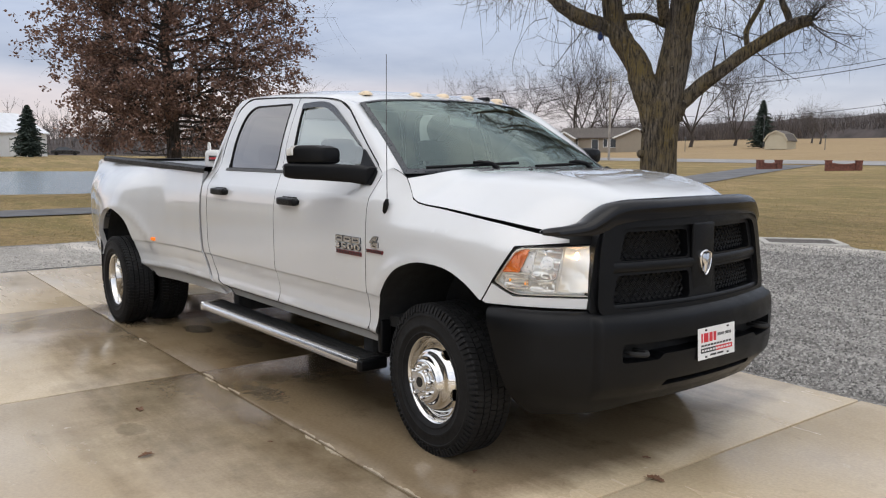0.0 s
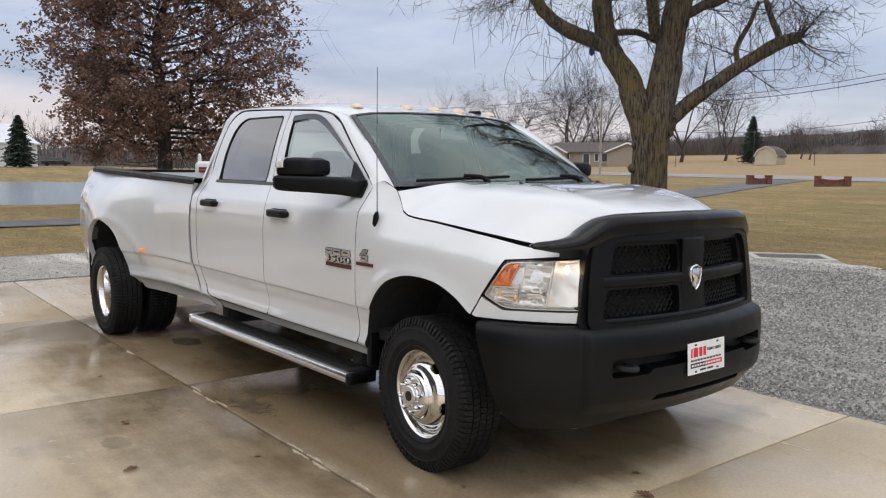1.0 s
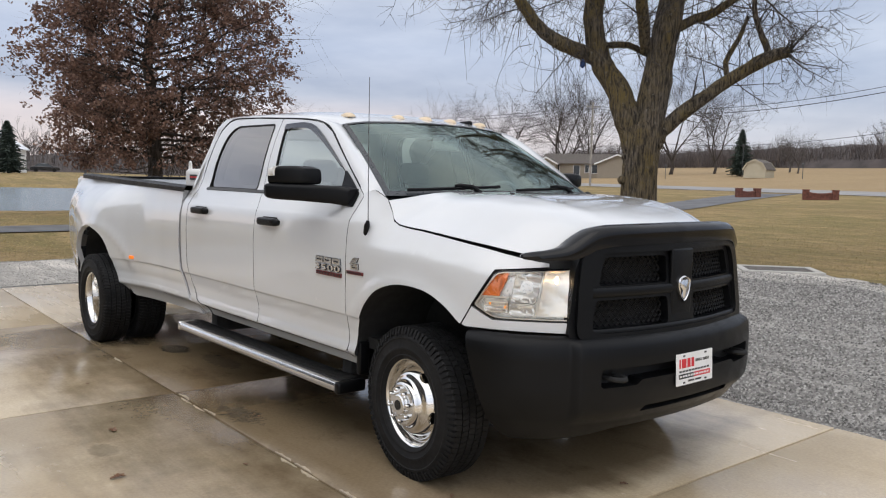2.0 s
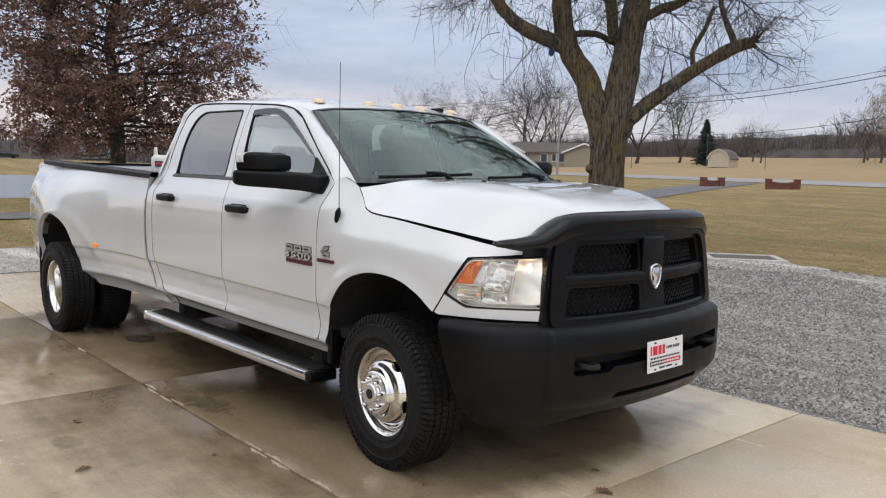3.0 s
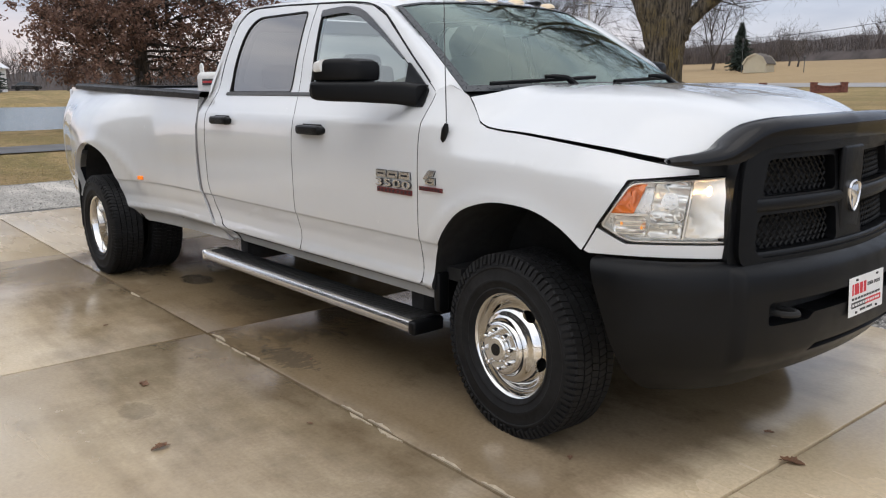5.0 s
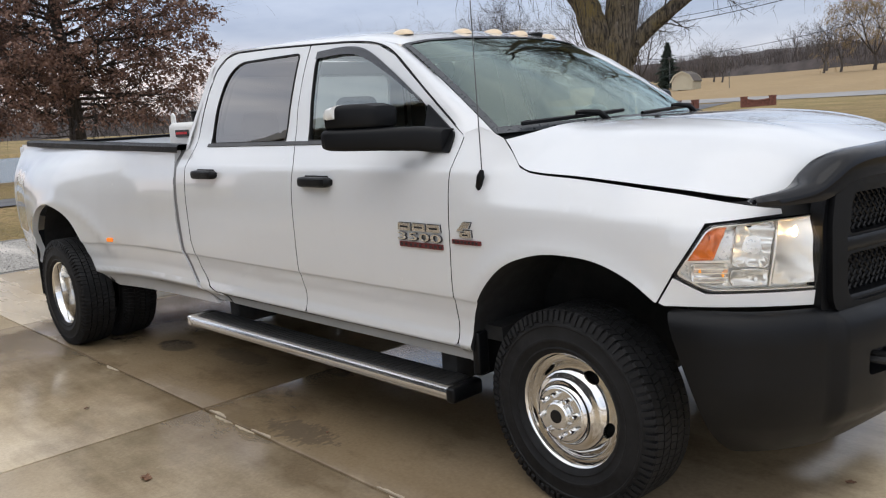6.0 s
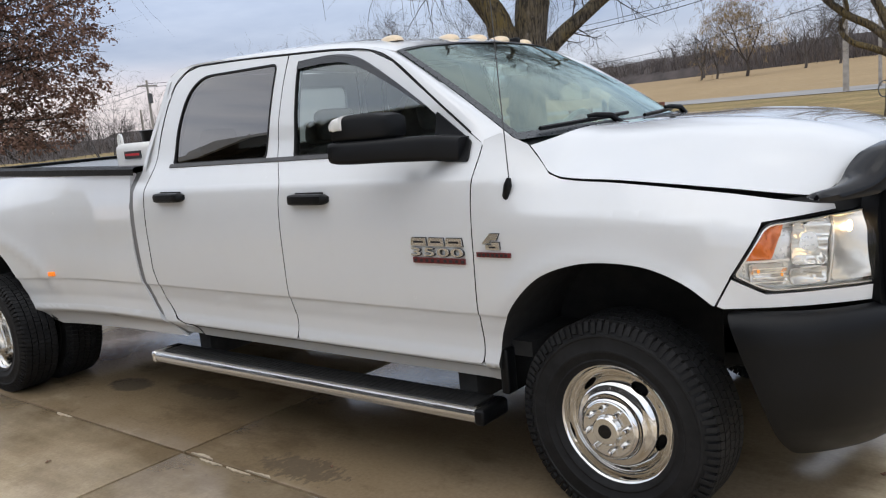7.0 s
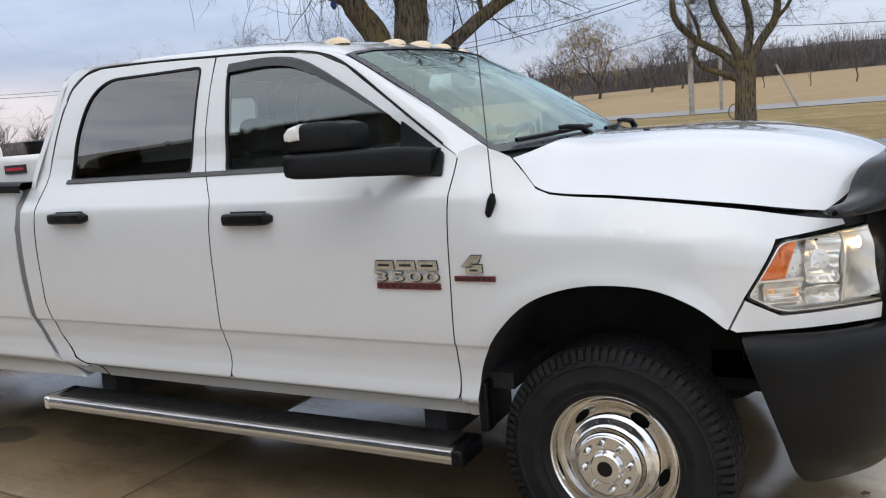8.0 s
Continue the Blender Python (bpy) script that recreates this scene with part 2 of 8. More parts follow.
def panel(name, outline, holes, surf, mat, parent, label="", step=0.04, flange=0.02, offset=0.0, zstep=None, crease=(), edge=None):
    """A sheet with returned edges, cut to an outline with holes in the parameters (u, v) of a surface."""
    bm = bmesh.new()
    edges = []
    for loop in [outline, *holes]:
        clean = [p for i, p in enumerate(loop) if i == 0 or math.dist(p, loop[i - 1]) > 1e-4]
        if math.dist(clean[0], clean[-1]) < 1e-4:
            clean.pop()
        vs = [bm.verts.new((p[0], 0, p[1])) for p in clean]
        edges += [bm.edges.new((vs[i - 1], vs[i])) for i in range(len(vs))]
    bmesh.ops.triangle_fill(bm, edges=edges, use_beauty=True, normal=(0, -1, 0))
    us, zs = [p[0] for p in outline], [p[1] for p in outline]
    cuts = [((u, 0, 0), (1, 0, 0)) for u in np.arange(math.floor(min(us) / step) * step, max(us), step)]
    zstep = zstep or step
    cuts += [((0, 0, z), (0, 0, 1)) for z in list(np.arange(math.floor(min(zs) / zstep) * zstep, max(zs), zstep)) + list(crease)]
    for co, no in cuts:
        bmesh.ops.bisect_plane(bm, geom=bm.verts[:] + bm.edges[:] + bm.faces[:], dist=1e-5, plane_co=co, plane_no=no)
    bmesh.ops.dissolve_degenerate(bm, edges=bm.edges[:], dist=1e-5)
    bm.verts.index_update()
    uv = [(v.co.x, v.co.z) for v in bm.verts]
    e = 0.002
    pos, nor = [], []
    middle = Vector((-1.0, 0, 0.9))
    for u, v in uv:
        p = surf(u, v)
        n = (surf(u + e, v) - surf(u - e, v)).cross(surf(u, v + e) - surf(u, v - e)).normalized()
        ref = p - middle
        if abs(p.y) > 0.9 and p.x < -2.5:
            ref.x *= 0.1
        if n.dot(ref) < 0:
            n = -n
        pos.append(p + n * offset)
        nor.append(n)
    verts, faces, normals = list(pos), [], []
    sheet_faces = len(bm.faces)
    for f in bm.faces:
        ids = [v.index for v in f.verts]
        a, b, c = (pos[i] for i in ids[:3])
        if (b - a).cross(c - a).dot(nor[ids[0]]) < 0:
            ids.reverse()
        faces.append(ids)
        normals += [nor[i] for i in ids]
    if flange:
        for ed in bm.edges:
            if len(ed.link_faces) != 1:
                continue
            i, j = (v.index for v in ed.verts)
            k = len(verts)
            verts += [pos[i], pos[j], pos[j] - nor[j] * flange, pos[i] - nor[i] * flange]
            n = (verts[k + 1] - verts[k]).cross(verts[k + 3] - verts[k])
            if n.length < 1e-12:
                continue
            n.normalize()
            faces.append([k, k + 1, k + 2, k + 3])
            normals += [n] * 4
    bm.free()
    me = bpy.data.meshes.new(name)
    me.from_pydata([tuple(v) for v in verts], [], faces)
    for p in me.polygons:
        p.use_smooth = True
    me.normals_split_custom_set([tuple(n) for n in normals])
    # a dark edge material paints the shade of shut lines onto the returns
    if edge:
        for p in me.polygons[sheet_faces:]:
            p.material_index = 1
    return finish(name, me, mat, parent, label, [mat, edge] if edge else None)


def grid(bm, rows, closed_u=False, closed_v=False, flip=False):
    """Quads between rows of points."""
    vs = [[bm.verts.new(p) for p in row] for row in rows]
    n, m = len(vs), len(vs[0])
    for i in range(n if closed_u else n - 1):
        for j in range(m if closed_v else m - 1):
            q = [vs[i][j], vs[i][(j + 1) % m], vs[(i + 1) % n][(j + 1) % m], vs[(i + 1) % n][j]]
            if flip:
                q.reverse()
            try:
                bm.faces.new(q)
            except ValueError:
                pass
    return vs


def box(bm, lo, hi, bevel=0.0, seg=2, m=None):
    made = bmesh.ops.create_cube(bm, size=1.0)["verts"]
    c, s = (Vector(lo) + Vector(hi)) / 2, Vector(hi) - Vector(lo)
    for v in made:
        v.co = Vector((v.co.x * s.x, v.co.y * s.y, v.co.z * s.z)) + c
    if bevel:
        es = {e for v in made for e in v.link_edges}
        made = list({v for f in bmesh.ops.bevel(bm, geom=list(es), offset=bevel, segments=seg, affect="EDGES", profile=0.5)["faces"] for v in f.verts} | {v for v in made if v.is_valid})
    if m is not None:
        for v in made:
            v.co = m @ v.co
    return made


def tube(bm, pts, radii, sides=8, cap=True):
    """A round tube along points, with a radius at each."""
    pts = [Vector(p) for p in pts]
    rings = []
    ref = Vector((0, 0, 1))
    for i, p in enumerate(pts):
        d = (pts[min(i + 1, len(pts) - 1)] - pts[max(i - 1, 0)])
        d = d.normalized() if d.length > 1e-9 else Vector((0, 0, 1))
        if abs(d.dot(ref)) > 0.95:
            ref = Vector((1, 0, 0)) if abs(d.x) < 0.9 else Vector((0, 1, 0))
        a = (ref - d * ref.dot(d)).normalized()
        b = d.cross(a)
        ref = a
        r = radii[i] if isinstance(radii, (list, tuple)) else radii
        rings.append([p + (a * math.cos(2 * math.pi * k / sides) + b * math.sin(2 * math.pi * k / sides)) * r for k in range(sides)])
    vs = grid(bm, rings, closed_v=True)
    if cap:
        bm.faces.new(list(reversed(vs[0])))
        bm.faces.new(vs[-1])
    return vs


def lathe(bm, profile, axis="y", seg=48, centre=(0, 0, 0), sign=1):
    """Turns a profile of (radius, along) round an axis through centre."""
    rows = []
    for k in range(seg):
        a = 2 * math.pi * k / seg
        row = []
        for r, h in profile:
            if axis == "y":
                row.append(Vector((r * math.cos(a), sign * h, r * math.sin(a))) + Vector(centre))
            elif axis == "z":
                row.append(Vector((r * math.cos(a), r * math.sin(a), h)) + Vector(centre))
            else:
                row.append(Vector((sign * h, r * math.cos(a), r * math.sin(a))) + Vector(centre))
        rows.append(row)
    grid(bm, rows, closed_u=True, flip=sign > 0)
    bmesh.ops.remove_doubles(bm, verts=bm.verts[:], dist=1e-5)


# ---- land: flat by the truck, rising to a street and a hill of fields behind it ----
NX, NY = 0.286, 0.958


def along(s, r):
    """Place at distance s across the street's line and r along it."""
    return NX * s + NY * r, NY * s - NX * r


def ground_z(x, y):
    s = NX * x + NY * y
    z = 0.85 * smooth(13, 52, s) if s < 52 else 0.85 + 0.05 * (s - 52)
    z = min(z, 15)
    far = smooth(-82, -105, x) * (1 - smooth(40, 70, y))
    z = max(z, 0.85 * far)
    # pond basin
    d = pond_in(x, y)
    if d > 0:
        z -= 0.9 * smooth(0.0, 0.12, d)
    return z


def pond_in(x, y):
    """Positive inside the pond's outline."""
    return 1 - ((x + 56) / 26.5) ** 2 - ((y - 6) / (30 + 6 * math.sin(x * 0.09))) ** 2 + 0.02 * math.sin(x * 0.7 + y * 0.5)


RING = {}


class Buf:
    """Gathers plain geometry for one mesh."""

    def __init__(self):
        self.v, self.f, self.m = [], [], []

    def tube(self, pts, radii, sides=5, mat=0):
        k, n = len(self.v), len(pts)
        p = np.array([tuple(q)[:3] for q in pts], float)
        d = np.empty_like(p)
        d[1:-1], d[0], d[-1] = p[2:] - p[:-2], p[1] - p[0], p[-1] - p[-2]
        d /= np.sqrt((d * d).sum(1))[:, None] + 1e-9
        rx, ry, rz = 0.31, 0.17, 0.93
        a = np.stack([d[:, 1] * rz - d[:, 2] * ry, d[:, 2] * rx - d[:, 0] * rz, d[:, 0] * ry - d[:, 1] * rx], 1)
        a /= np.sqrt((a * a).sum(1))[:, None] + 1e-6
        b = np.stack([d[:, 1] * a[:, 2] - d[:, 2] * a[:, 1], d[:, 2] * a[:, 0] - d[:, 0] * a[:, 2], d[:, 0] * a[:, 1] - d[:, 1] * a[:, 0]], 1)
        cs = RING.get(sides)
        if cs is None:
            t = 2 * np.pi * np.arange(sides) / sides
            cs = RING[sides] = (np.cos(t)[None, :, None], np.sin(t)[None, :, None])
        r = np.asarray(radii, float)[:n, None, None]
        self.v += (p[:, None] + r * (a[:, None] * cs[0] + b[:, None] * cs[1])).reshape(-1, 3).tolist()
        for i in range(n - 1):
            o = k + i * sides
            for j in range(sides - 1):
                self.f.append((o + j, o + j + 1, o + j + 1 + sides, o + j + sides))
            self.f.append((o + sides - 1, o, o + sides, o + 2 * sides - 1))
        self.m += [mat] * ((n - 1) * sides)

    def stamp(self, other, x, y, z, size, turn):
        """A copy of other's geometry, scaled, turned and moved."""
        k = len(self.v)
        v = np.array(other.v) * size
        c, s = math.cos(turn), math.sin(turn)
        self.v += np.stack([v[:, 0] * c - v[:, 1] * s + x, v[:, 0] * s + v[:, 1] * c + y, v[:, 2] + z], 1).tolist()
        self.f += [tuple(i + k for i in f) for f in other.f]
        self.m += other.m

    def leaf(self, p, d, n, length, width, mat=0):
        """A small folded leaf of two triangles."""
        p, d, n = np.asarray(p), np.asarray(d), np.asarray(n)
        s = np.cross(d, n)
        s = s / (np.linalg.norm(s) + 1e-9)
        k = len(self.v)
        self.v += [tuple(p), tuple(p + d * length * 0.5 + s * width * 0.5 + n * width * 0.15), tuple(p + d * length), tuple(p + d * length * 0.5 - s * width * 0.5 + n * width * 0.15)]
        self.f += [(k, k + 1, k + 2), (k, k + 2, k + 3)]
        self.m += [mat, mat]

    def link(self, name, mats, parent=None, label="", shade=True):
        me = bpy.data.meshes.new(name)
        me.from_pydata(self.v, [], self.f)
        if len(mats) > 1:
            me.polygons.foreach_set("material_index", self.m)
        if shade:
            me.polygons.foreach_set("use_smooth", [True] * len(me.polygons))
        return finish(name, me, None, parent, label, mats)


# ---- materials of the place ----
def concrete_mat():
    m, nt, b = nodes_of("concrete")
    big = tex_noise(nt, 0.55, 5, 0.55, "Object")
    mid = tex_noise(nt, 2.3, 6, 0.6, "Object")
    fine = tex_noise(nt, 55, 4, 0.6, "Object")
    streak = tex_noise(nt, 1.1, 5, 0.6, "Object", (0.35, 2.6, 1))
    c = ramp_of(nt, big, [(0.30, (0.46, 0.350, 0.218)), (0.50, (0.605, 0.487, 0.322)), (0.70, (0.75, 0.628, 0.462))])
    c = mixc(nt, ramp_of(nt, mid, [(0.40, grey(0)), (0.75, grey(0.40))]), c, (0.45, 0.345, 0.205))
    c = mixc(nt, ramp_of(nt, streak, [(0.52, grey(0)), (0.75, grey(0.40))]), c, (0.35, 0.265, 0.155))
    c = mixc(nt, ramp_of(nt, fine, [(0.3, grey(0.34)), (0.7, grey(0))]), c, (0.26, 0.20, 0.135))
    speck = tex_noise(nt, 9.0, 6, 0.7, "Object")
    c = mixc(nt, ramp_of(nt, speck, [(0.60, grey(0)), (0.72, grey(0.45))]), c, (0.30, 0.235, 0.15))
    c = mixc(nt, ramp_of(nt, speck, [(0.26, grey(0.35)), (0.38, grey(0))]), c, (0.78, 0.70, 0.56))
    oi = nt.nodes.new("ShaderNodeObjectInfo")
    c = mixc(nt, ramp_of(nt, oi.outputs["Random"], [(0, grey(0)), (1, grey(0.12))]), c, (0.48, 0.42, 0.33))
    # damp area round the truck, with its underside shade painted in, and standing wet
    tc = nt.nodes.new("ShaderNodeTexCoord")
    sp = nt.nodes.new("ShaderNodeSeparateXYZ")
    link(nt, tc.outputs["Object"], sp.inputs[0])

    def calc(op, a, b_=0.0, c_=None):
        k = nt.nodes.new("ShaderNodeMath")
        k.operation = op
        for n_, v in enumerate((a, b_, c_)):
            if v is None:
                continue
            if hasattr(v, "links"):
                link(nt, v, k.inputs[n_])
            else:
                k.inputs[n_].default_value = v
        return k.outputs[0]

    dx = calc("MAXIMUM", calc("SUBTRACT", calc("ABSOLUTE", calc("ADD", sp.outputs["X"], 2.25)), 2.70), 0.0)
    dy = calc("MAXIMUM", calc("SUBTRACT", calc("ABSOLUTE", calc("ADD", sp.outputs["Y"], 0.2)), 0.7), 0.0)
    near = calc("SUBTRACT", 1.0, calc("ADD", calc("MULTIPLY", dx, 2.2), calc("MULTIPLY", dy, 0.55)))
    damp_shade = calc("ADD", calc("MULTIPLY", calc("MAXIMUM", near, -0.25), 0.62), calc("MULTIPLY", mixc(nt, 0.5, mid, streak), 1.0))
    wet_shade = ramp_of(nt, damp_shade, [(0.66, grey(0)), (0.84, grey(0.6)), (1.10, grey(1.0))])
    # drier, paler concrete out in front of the truck, with sky sheen painted in
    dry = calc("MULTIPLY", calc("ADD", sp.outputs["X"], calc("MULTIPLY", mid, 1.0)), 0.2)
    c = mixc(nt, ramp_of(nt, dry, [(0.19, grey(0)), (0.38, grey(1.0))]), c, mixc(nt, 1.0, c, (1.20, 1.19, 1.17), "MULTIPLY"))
    c = mixc(nt, wet_shade, c, mixc(nt, 1.0, c, (0.40, 0.37, 0.335), "MULTIPLY"))
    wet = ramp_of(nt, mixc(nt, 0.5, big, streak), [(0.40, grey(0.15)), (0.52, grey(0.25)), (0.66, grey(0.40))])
    wet = mixc(nt, wet_shade, wet, (0.13, 0.13, 0.13))
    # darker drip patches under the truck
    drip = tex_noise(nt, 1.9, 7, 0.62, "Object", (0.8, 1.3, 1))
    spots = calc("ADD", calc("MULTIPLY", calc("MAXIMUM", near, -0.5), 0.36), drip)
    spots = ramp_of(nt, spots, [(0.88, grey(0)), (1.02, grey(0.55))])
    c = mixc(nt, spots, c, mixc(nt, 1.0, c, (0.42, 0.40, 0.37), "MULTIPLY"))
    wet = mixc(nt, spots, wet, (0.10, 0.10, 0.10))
    # a scuffed dark patch by the joint, a stain on the open bay and two small puddles behind the step
    scuff = tex_noise(nt, 26, 5, 0.75, "Object", (0.9, 0.5, 1))
    for px, py, rx, ry, rag, deep in ((-1.48, -1.14, 0.30, 0.13, 1.5, 0.55), (-1.27, -2.04, 0.13, 0.09, 0.5, 0.30), (-3.55, -0.79, 0.22, 0.13, 0.4, 0.75), (-4.46, -0.45, 0.25, 0.16, 0.5, 0.75), (-2.9, -0.65, 0.35, 0.12, 0.8, 0.5)):
        ex = calc("POWER", calc("ABSOLUTE", calc("DIVIDE", calc("SUBTRACT", sp.outputs["X"], px), rx)), 2.0)
        ey = calc("POWER", calc("ABSOLUTE", calc("DIVIDE", calc("SUBTRACT", sp.outputs["Y"], py), ry)), 2.0)
        inside = calc("ADD", calc("SUBTRACT", 1.0, calc("ADD", ex, ey)), calc("MULTIPLY", calc("SUBTRACT", scuff, 0.55), 3.0 * rag))
        mark = ramp_of(nt, inside, [(0.05, grey(0)), (0.40, grey(deep))])
        c = mixc(nt, mark, c, (0.075, 0.062, 0.048))
        wet = mixc(nt, mark, wet, (0.12, 0.12, 0.12))
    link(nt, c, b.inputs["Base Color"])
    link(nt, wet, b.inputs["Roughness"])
    bump(nt, b, fine, 0.16, 0.003)
    return m


def gravel_mat(name, base, light, scale=38.0):
    m, nt, b = nodes_of(name)
    tc = nt.nodes.new("ShaderNodeTexCoord")
    vo = nt.nodes.new("ShaderNodeTexVoronoi")
    vo.inputs["Scale"].default_value = scale
    link(nt, tc.outputs["Object"], vo.inputs["Vector"])
    big = tex_noise(nt, 0.35, 5, 0.6)
    fine = tex_noise(nt, 90, 3, 0.6)
    hs = nt.nodes.new("ShaderNodeSeparateColor")
    link(nt, vo.outputs["Color"], hs.inputs[0])
    c = ramp_of(nt, hs.outputs[0], [(0.0, tuple(v * 0.6 for v in base)), (0.55, base), (0.85, light), (1.0, tuple(v * 1.5 for v in light))])
    c = mixc(nt, ramp_of(nt, big, [(0.45, grey(0)), (0.72, grey(0.55))]), c, light)
    c = mixc(nt, ramp_of(nt, fine, [(0.35, grey(0.6)), (0.65, grey(0))]), c, tuple(v * 0.35 for v in base))
    track = tex_noise(nt, 0.9, 5, 0.6, "Object", (0.25, 1.5, 1))
    c = mixc(nt, ramp_of(nt, track, [(0.52, grey(0)), (0.66, grey(0.65))]), c, tuple(v * 1.35 for v in light))
    c = mixc(nt, ramp_of(nt, track, [(0.34, grey(0.4)), (0.46, grey(0))]), c, tuple(v * 0.6 for v in base))
    link(nt, c, b.inputs["Base Color"])
    b.inputs["Roughness"].default_value = 0.9
    bump(nt, b, vo.outputs["Distance"], 0.8, 0.02)
    return m


def grass_mat(name, straw, green, dirt):
    m, nt, b = nodes_of(name)
    big = tex_noise(nt, 0.13, 6, 0.62)
    lane = tex_noise(nt, 0.45, 6, 0.68, "Object", (0.30, 1.0, 1))
    mid = tex_noise(nt, 1.3, 7, 0.72, "Object", (0.7, 1.2, 1))
    tuft = tex_noise(nt, 7.0, 6, 0.75)
    fine = tex_noise(nt, 42, 4, 0.7)
    c = ramp_of(nt, mid, [(0.36, green), (0.50, straw), (0.68, tuple(v * 1.18 for v in straw))])
    c = mixc(nt, ramp_of(nt, lane, [(0.42, grey(0)), (0.58, grey(0.72))]), c, green)
    c = mixc(nt, ramp_of(nt, big, [(0.42, grey(0.5)), (0.54, grey(0))]), c, tuple(0.5 * (p + q) for p, q in zip(dirt, straw)))
    c = mixc(nt, ramp_of(nt, tuft, [(0.34, grey(0.8)), (0.50, grey(0))]), c, dirt)
    c = mixc(nt, ramp_of(nt, tuft, [(0.54, grey(0)), (0.70, grey(0.5))]), c, tuple(v * 1.4 for v in straw))
    c = mixc(nt, ramp_of(nt, fine, [(0.34, grey(0.55)), (0.56, grey(0))]), c, dirt)
    link(nt, c, b.inputs["Base Color"])
    b.inputs["Roughness"].default_value = 0.95
    b.inputs["Specular IOR Level"].default_value = 0.15
    bump(nt, b, mixc(nt, 0.5, fine, tuft), 0.9, 0.04)
    return m


def bark_mat(name, dark, light, moss=None, scale=9.0):
    m, nt, b = nodes_of(name)
    ridge = tex_noise(nt, scale, 7, 0.70, "Object", (1.6, 1.6, 0.24))
    patch = tex_noise(nt, 1.4, 4, 0.6)
    c = ramp_of(nt, ridge, [(0.40, dark), (0.58, light)])
    if moss:
        crest = ramp_of(nt, ridge, [(0.42, grey(0.15)), (0.58, grey(1.0))])
        c = mixc(nt, mixc(nt, 1.0, ramp_of(nt, patch, [(0.40, grey(0)), (0.60, grey(0.85))]), crest, "MULTIPLY"), c, moss)
        fleck = tex_noise(nt, 16, 5, 0.7, "Object", (1, 1, 0.6))
        c = mixc(nt, ramp_of(nt, fleck, [(0.60, grey(0)), (0.68, grey(0.6))]), c, (0.30, 0.27, 0.22))
    link(nt, c, b.inputs["Base Color"])
    b.inputs["Roughness"].default_value = 0.92
    bump(nt, b, ridge, 1.0, 0.10)
    return m


def leaf_mat(name, a, b_, c_, through_light=0.0):
    m, nt, b = nodes_of(name)
    geo = nt.nodes.new("ShaderNodeNewGeometry")
    link(nt, ramp_of(nt, geo.outputs["Random Per Island"], [(0.0, a), (0.5, b_), (1.0, c_)]), b.inputs["Base Color"])
    b.inputs["Roughness"].default_value = 0.75
    if through_light:
        tl, mx = nt.nodes.new("ShaderNodeBsdfTranslucent"), nt.nodes.new("ShaderNodeMixShader")
        link(nt, b.inputs["Base Color"].links[0].from_socket, tl.inputs[0])
        mx.inputs[0].default_value = through_light
        link(nt, b.outputs[0], mx.inputs[1])
        link(nt, tl.outputs[0], mx.inputs[2])
        link(nt, mx.outputs[0], nt.nodes["Material Output"].inputs["Surface"])
    return m


def siding_mat(name, colour, pitch=0.12):
    m, nt, b = nodes_of(name)
    tc = nt.nodes.new("ShaderNodeTexCoord")
    wv = nt.nodes.new("ShaderNodeTexWave")
    wv.bands_direction, wv.wave_profile = "Z", "SAW"
    wv.inputs["Scale"].default_value = 1 / pitch / 2
    link(nt, tc.outputs["Object"], wv.inputs["Vector"])
    n = tex_noise(nt, 1.5, 5)
    link(nt, mixc(nt, n, tuple(v * 0.9 for v in colour), tuple(min(1, v * 1.08) for v in colour)), b.inputs["Base Color"])
    b.inputs["Roughness"].default_value = 0.7
    bump(nt, b, wv.outputs["Fac"], 0.5, 0.02)
    return m


CONCRETE = concrete_mat()
GRAVEL = gravel_mat("grey_gravel", (0.235, 0.223, 0.203), (0.38, 0.36, 0.325), 48)
GRAVEL_PALE = gravel_mat("pale_gravel", (0.46, 0.43, 0.385), (0.62, 0.58, 0.52), 60)
STONE = leaf_mat("gravel_stones", (0.085, 0.080, 0.074), (0.22, 0.21, 0.195), (0.46, 0.44, 0.41))
GRASS = grass_mat("dormant_lawn", (0.375, 0.270, 0.134), (0.185, 0.162, 0.060), (0.125, 0.090, 0.046))
BLADES = leaf_mat("grass_blades", (0.26, 0.215, 0.09), (0.36, 0.275, 0.13), (0.46, 0.355, 0.19), 0.4)
FIELD = grass_mat("tan_field", (0.38, 0.280, 0.160), (0.33, 0.240, 0.130), (0.24, 0.170, 0.095))
ASPHALT = simple("asphalt", (0.115, 0.115, 0.118), 0.85, var=0.3, scale=1.2, bumps=0.3, bscale=40)
STREET = simple("pale_road", (0.27, 0.26, 0.25), 0.9, var=0.15, scale=0.4)
JOINT = simple("joint_filler", (0.045, 0.038, 0.030), 0.9, var=0.3, scale=12)
BRICK = simple("red_brick", (0.155, 0.060, 0.042), 0.9, var=0.35, scale=7, bumps=0.4, bscale=30)
CAP = simple("brick_cap", (0.19, 0.085, 0.062), 0.85, var=0.3, scale=9)
BARK = bark_mat("maple_bark", (0.022, 0.017, 0.013), (0.185, 0.150, 0.112), (0.175, 0.122, 0.028), 13.0)
BARK_DARK = bark_mat("oak_bark", (0.035, 0.028, 0.024), (0.085, 0.068, 0.056))
BARK_GREY = bark_mat("bare_bark", (0.050, 0.043, 0.039), (0.110, 0.094, 0.082))
WOODS = leaf_mat("far_woods", (0.052, 0.043, 0.042), (0.085, 0.070, 0.065), (0.145, 0.115, 0.095))
THICKET = simple("thicket", (0.062, 0.050, 0.046), 0.95, var=0.45, scale=0.35, bumps=0.8, bscale=2.0)
